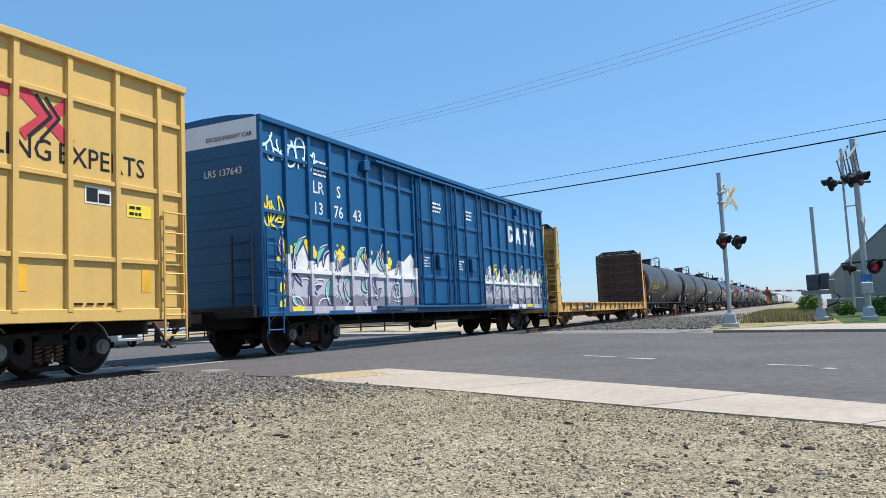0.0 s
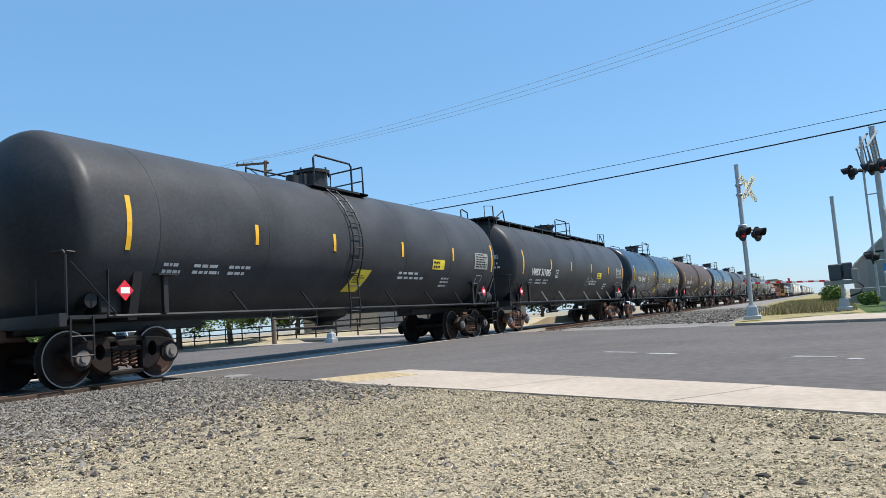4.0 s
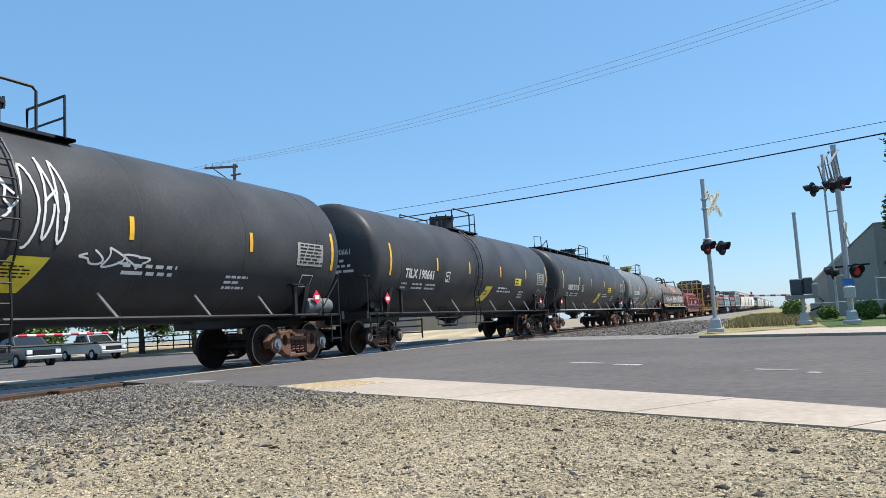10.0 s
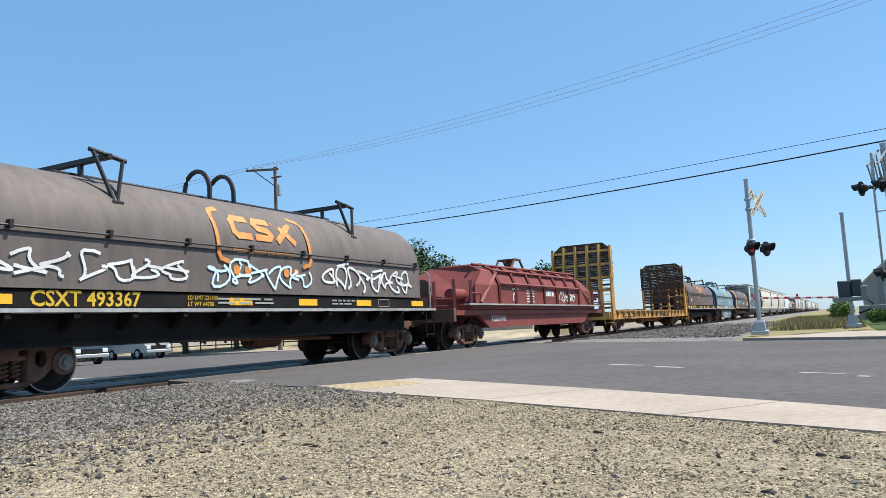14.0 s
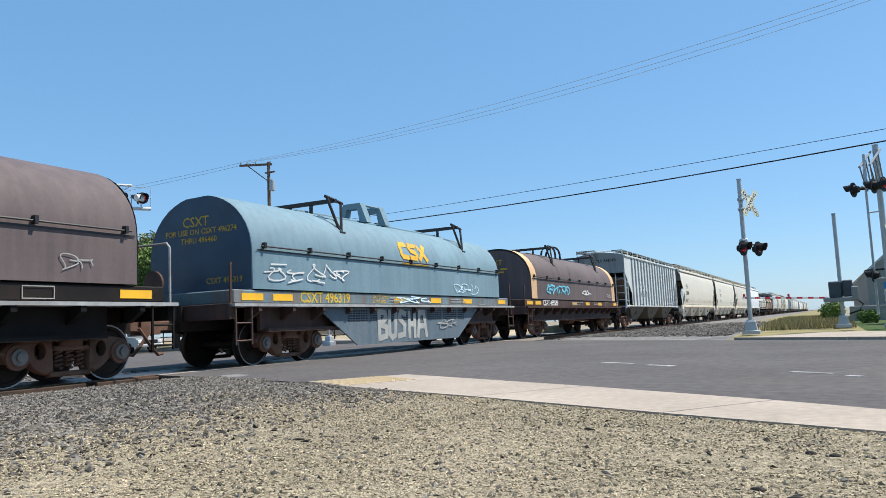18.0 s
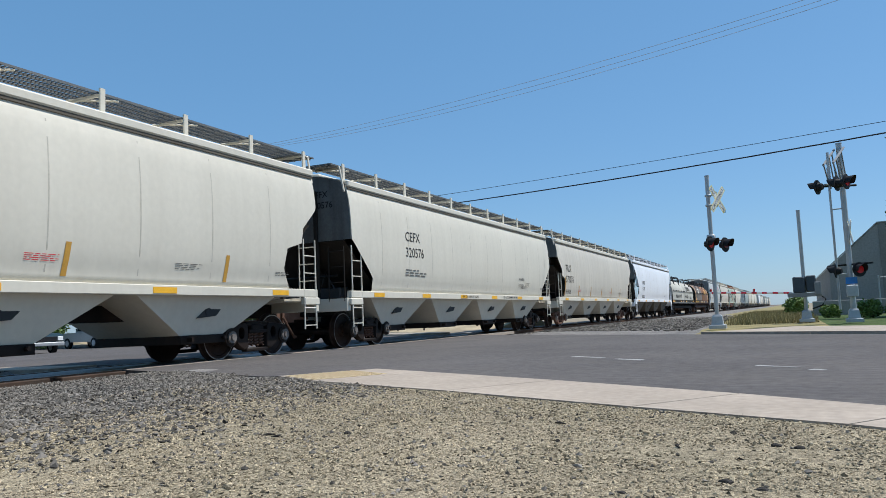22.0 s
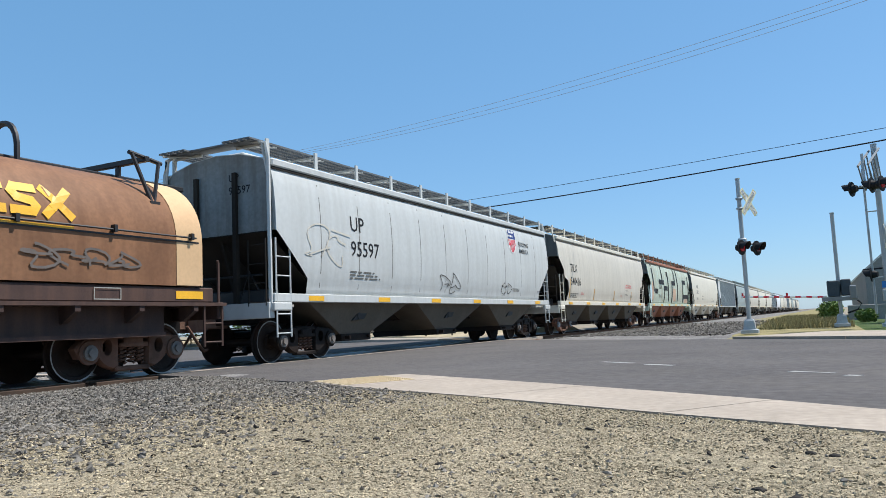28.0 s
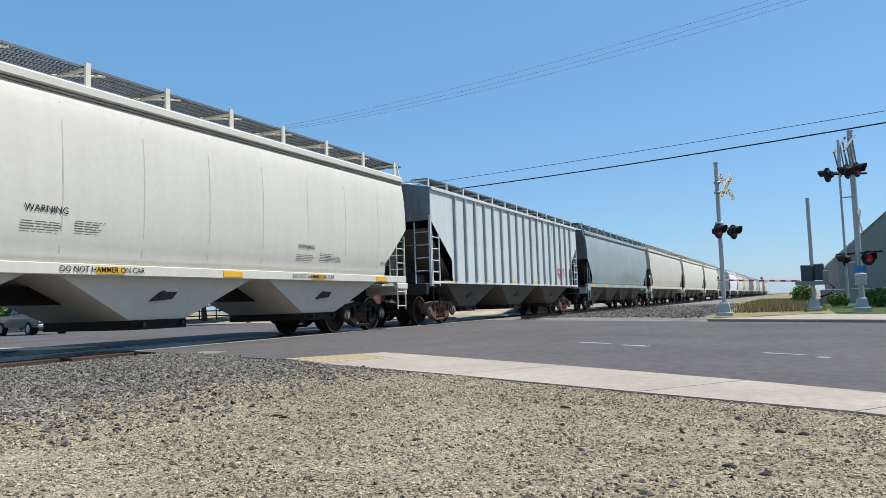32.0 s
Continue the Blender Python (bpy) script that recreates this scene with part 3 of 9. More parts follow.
def tank_car(s0, s1, paint, mark, style="plain", mark_mat=None, tag="", end_label=True, seed=0, dome=None, plate=True, art=None, radius=1.50, shift=0.0):
    L = s1 - s0
    half, lt = L / 2, L - 2.25
    TANK_R, TANK_Z = radius + 0.14, 1.14 + radius

    def tank_side(y, z):
        return math.sqrt(max(0.01, TANK_R ** 2 - (z - TANK_Z) ** 2))
    rng = random.Random(100 + seed)
    car = thing("tank_car", tag or "black railway tank car with yellow marker stripes", "tank car", "cars of the train")
    CARS.append((car, (s0 + s1) / 2))
    mark_mat = mark_mat or WHITE_DECAL
    running_gear(car, half, CAP_BLUE if seed in (3, 7) else CAP_GREY, seed % 3 != 2, (2.05, 2.05))
    part("tank", shared(("tank", round(lt, 1), radius), lambda: tank_mesh(round(lt, 1), TANK_R, TANK_Z)), paint, car)
    hoop = shared(("hoop", radius), lambda: hoop_mesh(TANK_R, TANK_Z))
    for k in (-0.42, -0.24, -0.06, 0.12, 0.29, 0.45):
        part("weld_seam", hoop, paint, car, at=(0, k * lt, 0))
    # stub sills, bolster saddles and end platforms
    for s in (-1, 1):
        me = Mesh()
        me.box(-0.28, 0.28, min(s * (half - 0.62), s * (half - 4.6)), max(s * (half - 0.62), s * (half - 4.6)), 0.86, 1.16, 0.02)
        me.prism([(-1.25, 1.02), (1.25, 1.02), (1.44, 1.9), (1.12, 1.45), (0.6, 1.15), (0, 1.06), (-0.6, 1.15), (-1.12, 1.45), (-1.44, 1.9)], "y", s * (half - 2.05) - 0.09, s * (half - 2.05) + 0.09)
        part("stub_sill", me, PITCH, car)
        me = Mesh()
        me.box(-1.42, 1.42, min(s * (half - 0.62), s * (half - 1.42)), max(s * (half - 0.62), s * (half - 1.42)), 1.06, 1.12)
        me.box(-1.45, 1.45, s * (half - 0.62) - 0.06, s * (half - 0.62) + 0.06, 0.96, 1.16)
        part("end_platform", me, PITCH, car)
        me = Mesh()
        ye = s * (half - 0.72)
        me.tube([(1.40, ye, 1.1), (1.40, ye, 2.05), (1.34, ye, 2.12), (-1.34, ye, 2.12), (-1.40, ye, 2.05), (-1.40, ye, 1.1)], 0.02, 6)
        me.tube([(1.42, s * (half - 1.45), 1.1), (1.42, s * (half - 1.45), 2.05), (1.42, ye, 2.1)], 0.02, 6)
        me.tube([(1.42, ye - s * 0.06, 1.95), (1.42, s * (half - 1.6), 1.12)], 0.016, 5)
        me.tube([(0.7, ye, 1.1), (0.7, ye, 1.85)], 0.016, 5)
        me.tube([(-0.7, ye, 1.1), (-0.7, ye, 1.85)], 0.016, 5)
        part("end_handrail", me, PITCH, car)
        part("step_ladder", ladder(Mesh(), 1.44, s * (half - 0.95), 0.42, 1.1, 0.4, "y", 0.3), PITCH, car)
        me = Mesh()
        me.box(1.39, 1.46, s * (half - 2.6) - 0.05, s * (half - 2.6) + 0.05, 1.12, 1.78)
        me.box(1.15, 1.54, s * (half - 2.6) - 0.22, s * (half - 2.6) + 0.22, 1.76, 1.79)
        part("jack_bracket", me, PITCH, car)
    # brake gear under one end
    me = Mesh()
    me.tube([(1.22, half - 2.0, 1.31), (1.22, half - 1.0, 1.31)], 0.19, 14)
    part("air_reservoir", me, GREY_TANK if seed % 2 else PITCH, car)
    me = Mesh()
    me.tube([(0.6, -half + 1.3, 1.36), (1.2, -half + 1.3, 1.36)], 0.12, 10)
    me.box(0.75, 1.15, -half + 1.5, -half + 1.95, 1.14, 1.5, 0.03)
    me.tube([(0.9, -half + 1.3, 1.5), (1.0, -half + 1.6, 1.75), (1.1, -half + 1.9, 1.4)], 0.025, 5)
    part("brake_valve", me, PITCH, car)
    me = Mesh()
    me.disc((0.5, -half + 0.95, 1.9), "y", 0.26, 0.05, 16)
    me.tube([(0.5, -half + 0.95, 1.1), (0.5, -half + 0.95, 1.9)], 0.03, 6)
    part("hand_brake", me, PITCH, car)
    # long side pipe with its diagonal stays
    me = Mesh().tube([(1.38, -half + 1.45, 1.09), (1.38, half - 1.45, 1.09)], 0.032, 6)
    part("side_pipe", me, WHITE_PIPE if seed in (9, 10) else PITCH, car)
    me = Mesh().tube([(-1.38, -half + 1.45, 1.09), (-1.38, half - 1.45, 1.09)], 0.032, 6)
    part("side_pipe", me, WHITE_PIPE, car)
    for k in (-0.27, -0.13, 0.1, 0.24, 0.36):
        part("pipe_stay", shared(("stay",), lambda: Mesh().tube([(1.38, 0, 1.09), (1.24, -0.30, 1.52)], 0.028, 5)), PITCH if seed in (1, 2, 4) else WHITE_PIPE, car, at=(0, k * lt, 0))
    # bottom outlet and brake rod
    me = Mesh()
    rings = [[(r * math.cos(k * math.tau / 16), r * 1.3 * math.sin(k * math.tau / 16) + 0.2, z) for k in range(16)] for r, z in ((0.55, 1.16), (0.5, 0.94), (0.22, 0.82), (0.14, 0.62))]
    me.loft(rings[::-1])
    me.box(-0.2, 0.2, -0.1, 0.45, 0.62, 0.68)
    part("bottom_outlet", me, PITCH, car)
    me = Mesh()
    for k in (-3.2, -2.6, -1.6, 1.9):
        me.tube([(1.1, k, 1.3), (1.1, k, 0.68)], 0.018, 4)
    me.tube([(1.1, -3.2, 0.70), (1.1, 1.9, 0.70)], 0.018, 4)
    me.tube([(1.1, -3.2, 0.92), (1.1, -1.6, 0.92)], 0.018, 4)
    part("brake_rod", me, PITCH, car)
    # top platform, manway and rails
    yc = shift
    top = TANK_Z + TANK_R
    me = Mesh()
    rings = [[(r * math.cos(k * math.tau / 20), yc + r * math.sin(k * math.tau / 20), z) for k in range(20)] for r, z in ((0.40, top - 0.1), (0.40, top + 0.36), (0.47, top + 0.37), (0.47, top + 0.45), (0.3, top + 0.47))]
    me.loft(rings)
    for k in range(8):
        a = k * math.tau / 8
        me.tube([(0.45 * math.cos(a), yc + 0.45 * math.sin(a), top + 0.3), (0.45 * math.cos(a), yc + 0.45 * math.sin(a), top + 0.5)], 0.025, 5)
    part("manway", me, dome or PITCH, car)
    me = Mesh()
    me.tube([(0.1, yc - 0.95, top - 0.05), (0.1, yc - 0.95, top + 0.2)], 0.16, 12)
    me.tube([(0.2, yc - 0.6, top - 0.05), (0.2, yc - 0.6, top + 0.28)], 0.07, 8)
    part("valve", me, PITCH, car)
    me = Mesh()
    for x in (-0.95, 0.72):
        me.box(x - 0.25, x + 0.25, yc - 1.25, yc + 1.15, top - 0.20, top - 0.15)
        for q in (-1.1, 0, 1.0):
            me.box(x - 0.03, x + 0.03, yc + q - 0.03, yc + q + 0.03, top - 0.5, top - 0.2)
    me.box(-1.2, 0.97, yc + 0.75, yc + 1.15, top - 0.20, top - 0.15)
    part("top_platform", me, PITCH, car)
    z0, z1 = top - 0.18, top + 0.56
    me = Mesh()
    me.tube([(0.95, yc - 1.2, z0), (0.95, yc - 1.2, z1 - 0.08), (0.95, yc - 1.12, z1), (0.95, yc + 0.35, z1), (0.95, yc + 0.42, z1 - 0.06), (0.95, yc + 0.42, z0)], 0.026, 6)
    me.tube([(-1.15, yc - 1.2, z0), (-1.15, yc - 1.2, z1), (-1.15, yc + 1.12, z1), (-1.15, yc + 1.12, z0)], 0.026, 6)
    me.tube([(0.95, yc - 1.2, (z0 + z1) / 2 + 0.05), (-1.15, yc - 1.2, (z0 + z1) / 2 + 0.05)], 0.02, 5)
    part("platform_rail", me, PITCH, car)
    me = Mesh()
    me.tube([(0.95, yc + 0.95, z0), (0.95, yc + 0.95, z1), (-0.2, yc + 1.12, z1), (-0.2, yc + 1.12, z0)], 0.026, 6)
    me.tube([(0.95, yc + 0.95, (z0 + z1) / 2), (-0.2, yc + 1.12, (z0 + z1) / 2)], 0.02, 5)
    part("platform_rail", me, PITCH, car)
    # curved side ladder
    me = Mesh()
    for w in (yc - 0.80, yc - 0.40):
        pts = [(1.46, w, 0.62), (1.52, w, 1.1)]
        pts += [((TANK_R + 0.07) * math.cos(a), w, TANK_Z + (TANK_R + 0.07) * math.sin(a)) for a in [radians(-30 + 12 * i) for i in range(8)]]
        me.tube(pts, 0.02, 5)
    z = 0.72
    while z < 4.15:
        x = 1.5 if z < 1.9 else math.sqrt(max(0.2, (TANK_R + 0.07) ** 2 - (z - TANK_Z) ** 2))
        me.tube([(x, yc - 0.80, z), (x, yc - 0.40, z)], 0.015, 4)
        z += 0.3
    if style != "long":
        part("side_ladder", me, PITCH, car)
    if style == "long":
        me = Mesh().box(0.05, 0.75, -lt / 2 + 0.1, lt / 2 - 0.1, top - 0.02, top + 0.03)
        me.box(-0.75, -0.05, -lt / 2 + 0.1, lt / 2 - 0.1, top - 0.02, top + 0.03)
        for k in range(13):
            y = -lt / 2 + 0.3 + (lt - 0.6) * k / 12
            me.box(-0.8, 0.8, y - 0.03, y + 0.03, top - 0.25, top - 0.02)
        part("top_walkway", me, PITCH, car)
        for s in (-1, 1):
            y = s * (lt / 2 - 0.15)
            me = Mesh().tube([(0.75, y, top - 0.3), (0.75, y, top + 0.5), (0.4, y, top + 0.55), (0.4, y, top)], 0.024, 6)
            me.tube([(0.72, y - s * 0.1, top), (0.78, y - s * 0.9, top + 0.4), (0.75, y - s * 1.1, top)], 0.024, 6)
            part("grab_rail", me, PITCH, car)
            if s > 0 or seed == 9:
                continue
            me = Mesh().tube([(-0.3, y - 0.62, top), (-0.3, y - 0.62, top + 0.42), (-0.3, y - 0.5, top + 0.46), (-0.3, y - 0.05, top + 0.38), (-0.3, y, top)], 0.024, 6)
            part("grab_rail", me, PITCH, car)
            part("end_step", Mesh().box(-0.5, 1.0, min(y, y + s * 0.75), max(y, y + s * 0.75), top - 0.02, top + 0.03), PITCH, car)
            part("end_ladder", ladder(Mesh(), 0.62, y + s * 0.70, 1.1, top + 0.02, 0.46, "x", 0.42, 0.016), PITCH, car)
    # markings
    for k in (-0.462, -0.235 if seed == 10 else -0.265, -0.095, 0.105, 0.285 if seed == 10 else 0.30, 0.49):
        tall = abs(k) > 0.45
        part("marker_stripe", panel(tank_side, k * lt - 0.05, k * lt + 0.05, 2.60 - (0.45 if tall else 0.2), 2.60 + (0.45 if tall else 0.2)), YELLOW_DECAL, car)
    yt = -lt * 0.41 + (0.45 if seed == 10 else 0.0)
    if mark:
        part("lettering", letters(mark, 0.37, tank_side, yt + 0.1, 2.12, wide=1.02, bold=0.03), mark_mat, car, "reporting mark")
        y0 = yt + 0.26 * len(mark) + 0.12
        if seed != 10:
            part("inspection_stencil", stroke(text_bars(Mesh(), tank_side, y0 + 0.07, 2.22, 2, 0.14, 0.06, rng), tank_side, [(y0, 2.08), (y0, 2.38), (y0 + 0.28, 2.38), (y0 + 0.28, 2.08), (y0, 2.08)], 0.025), mark_mat, car)
    part("capacity_stencil", text_bars(text_bars(text_bars(Mesh(), tank_side, yt, 1.92, 2, 0.5, 0.055, rng), tank_side, yt + 0.7, 1.92, 2, 0.75, 0.055, rng), tank_side, yt + 1.6, 1.92, 2, 0.7, 0.055, rng), mark_mat, car)
    if plate:
        me = Mesh()
        for i in range(6):
            text_bars(me, tank_side, lt * 0.40 + 0.12, 2.66 - i * 0.078, 1, 0.92, 0.036, rng)
        part("data_panel", panel(tank_side, lt * 0.395 + 0.1, lt * 0.395 + 1.12, 2.21, 2.73, 0.006, 6), PLATE_GREY, car)
        part("data_stencil", me, BLACK_DECAL, car)
        me = stroke(Mesh(), tank_side, [(lt * 0.42, 1.75), (lt * 0.42, 2.0), (lt * 0.42 + 0.42, 2.0), (lt * 0.42 + 0.42, 1.75), (lt * 0.42, 1.75)], 0.022)
        part("inspection_stencil", me, mark_mat, car)
    if seed == 10:
        part("notice_panel", panel(tank_side, -0.40, 0.25, 1.36, 1.88, lean=0.32), LEMON, car)
    elif seed != 3:
        off = {8: 0.75, 9: 0.85}.get(seed, 0.0)
        part("notice_panel", panel(tank_side, off - 0.75, off - 0.1, 1.5, 2.02, lean=0.32), LEMON, car)
        part("notice_text", text_bars(Mesh(), tank_side, off - 0.52, 1.86, 4, 0.5, 0.022, rng, 0.011), BLACK_DECAL, car)
    yn = {3: 2.75, 6: 4.95, 9: 2.9, 10: 2.5}.get(seed, 3.4)
    if seed == 10:
        part("notice_panel", panel(tank_side, -2.95, -2.1, 1.38, 1.62, lean=0.12), ORANGE_DECAL, car)
    if seed % 2 == 0 or seed in (3, 5, 9):
        part("notice_panel", panel(tank_side, yn, yn + 0.75, 2.12, 2.4), LEMON if seed != 10 else ORANGE_DECAL, car)
        part("notice_text", text_bars(Mesh(), tank_side, yn + 0.06, 2.29, 2, 0.6, 0.06, rng, 0.014), BLACK_DECAL, car)
    part("warning_stencil", text_bars(text_bars(Mesh(), tank_side, lt * 0.10, 1.95, 2, 1.6, 0.06, rng), tank_side, lt * 0.20 + 1.0, 1.85, 3, 0.7, 0.05, rng), mark_mat, car)
    for s in (1, -1):
        ye = s * (half - 1.75)
        pl = part("placard", Mesh().prism([(ye - 0.17, 1.5), (ye, 1.33), (ye + 0.17, 1.5), (ye, 1.67)], "x", 1.44, 1.455), RED_DECAL, car)
        part("placard_text", Mesh().box(1.456, 1.459, ye - 0.09, ye + 0.09, 1.45, 1.55), SIGN_WHITE, pl)
    if end_label and mark:
        rc = 2.0 * TANK_R
        dc = rc - (rc - 0.30) * math.cos(math.asin((TANK_R - 0.30) / (rc - 0.30)))
        dish = lambda x, z: -lt / 2 - dc + rc - math.sqrt(max(0.1, rc * rc - x * x - (z - TANK_Z) ** 2)) - 0.015
        src = letters(mark, 0.22, lambda y, z: 0.0, 0, 0, lift=0, wide=0.9)
        part("end_lettering", Mesh().add([(0.1 + p[1] * 0.85, dish(0.1 + p[1] * 0.85, 2.72 + p[2]), 2.72 + p[2]) for p in src.v], src.f), mark_mat, car)
        src = text_bars(Mesh(), lambda y, z: 0.0, 0.15, 2.52, 3, 1.0, 0.07, rng)
        part("end_stencil", Mesh().add([(p[1], dish(p[1], p[2]), p[2]) for p in src.v], src.f), mark_mat, car)
    if art:
        for k, (y0, y1, z0, z1, w, m) in enumerate(art):
            part("graffiti", scrawl(rng, tank_side, y0, y1, z0, z1, w, max(2, int((y1 - y0) / 0.45))), m, car, "sprayed tag")
    return car


# ---- covered hoppers ----
def hopper_profile(kind):
    if kind == "rib":
        return [(1.48, 1.34), (1.50, 1.38), (1.50, 4.24), (1.46, 4.30), (0.75, 4.44), (0.0, 4.50)]
    return [(1.40, 1.38), (1.50, 1.50), (1.58, 2.0), (1.61, 2.6), (1.60, 3.25), (1.55, 3.85), (1.46, 4.20), (1.30, 4.34), (0.7, 4.50), (0.0, 4.56)]


def hopper_side(kind):
    """Half width at a height: straight between the corners of a ribbed car, a smooth curve on a rounded one."""
    prof = hopper_profile(kind)
    zs, xs = [z for _, z in prof], [x for x, _ in prof]
    if kind != "rib":
        fine = np.linspace(zs[0], zs[-1], 160)
        wide = np.interp(fine, zs, xs)
        core = wide.copy()
        for _ in range(3):
            core = np.convolve(np.pad(core, 7, mode="edge"), np.ones(15) / 15, mode="valid")
        blend = np.clip((fine - 1.5) / 0.2, 0, 1) * np.clip((4.15 - fine) / 0.2, 0, 1)
        zs, xs = list(fine), list(wide * (1 - blend) + core * blend)
    return lambda y, z: float(np.interp(z, zs, xs)) if z >= zs[0] else xs[0]


CUTS = {"plain": ((1.3, 1.1), (1.8, 1.1), (2.78, 0.0)),
        "rib": ((1.3, 1.5), (2.05, 1.5), (3.25, 0.0)),
        "wave": ((1.3, 0.95), (1.5, 1.0), (1.9, 1.25), (2.35, 1.15), (2.5, 0.62), (2.85, 0.55), (3.3, 0.05), (3.4, 0.0)),
        "scoop": ((1.3, 0.9), (1.55, 1.0), (1.9, 1.42), (2.45, 1.42), (3.0, 0.95), (3.6, 0.35), (4.0, 0.08), (4.1, 0.0))}


def cut_back(cut, z):
    """How far the side sheet's end stands back at a height."""
    zs, ds = zip(*CUTS[cut])
    return float(np.interp(z, zs, ds))


def hopper_body_mesh(kind, lb, cut):
    """Side sheets with shaped ends, the roof, and the upright part of both ends."""
    surf, prof = hopper_side(kind), hopper_profile(kind)
    zs = sorted(set([round(prof[0][1] + 0.1 * k, 2) for k in range(27)] + [z for _, z in prof] + [z for z, _ in CUTS[cut]]))
    zs = [z for z in zs if prof[0][1] <= z <= prof[-3][1]]
    line = [(surf(0, z), z) for z in zs] + list(prof[-2:])
    full = line + [(-x, z) for x, z in reversed(line[:-1])]
    n = len(full)
    a, b = ([(x, s * (lb / 2 - cut_back(cut, z)), z) for x, z in full] for s in (-1, 1))
    me = Mesh().add(a + b, [(k, n + k, n + k + 1, k + 1) for k in range(n - 1)], kind != "rib")
    top = CUTS[cut][-1][0] if cut != "scoop" else 2.9
    for s in (-1, 1):
        up = [(x, s * (lb / 2 - (0.02 if cut == "scoop" else 0.0)), z) for x, z in line if z >= top]
        ring = up + [(-x, y, z) for x, y, z in reversed(up[:-1])]
        me.add(ring, [tuple(range(len(ring)))])
    return me


def bay_mesh(w, lo):
    """One discharge bay, tapering to its gate."""
    me = Mesh()
    top = [(-1.40, -w / 2, 1.42), (1.40, -w / 2, 1.42), (1.40, w / 2, 1.42), (-1.40, w / 2, 1.42)]
    bot = [(-1.08, -0.62, lo), (1.08, -0.62, lo), (1.08, 0.62, lo), (-1.08, 0.62, lo)]
    me.loft([bot, top], smooth=False)
    return me


def gate_mesh(lo):
    me = Mesh()
    me.box(-1.12, 1.12, -0.66, 0.66, lo - 0.15, lo + 0.02, 0.01)
    me.box(-1.25, 1.25, -0.5, -0.44, lo - 0.1, lo - 0.02)
    me.tube([(-1.2, 0.5, lo - 0.05), (1.2, 0.5, lo - 0.05)], 0.04, 6)
    return me


def slope_mesh(cut, lb, s):
    """The sloping sheet under the upright end, with its centre web."""
    z1 = min(CUTS[cut][-1][0], 3.0)
    me = Mesh()
    v = [(1.38, s * lb / 2, z1), (-1.38, s * lb / 2, z1), (-1.30, s * (lb / 2 - 1.95), 1.38), (1.30, s * (lb / 2 - 1.95), 1.38)]
    me.loft([v, [(x, y + s * 0.02, z - 0.02) for x, y, z in v]], smooth=False)
    me.prism([(s * (lb / 2 - 0.1), z1 - 0.1), (s * (lb / 2 - 1.9), 1.36), (s * (lb / 2 - 0.6), 1.2)], "x", -0.04, 0.04)
    return me


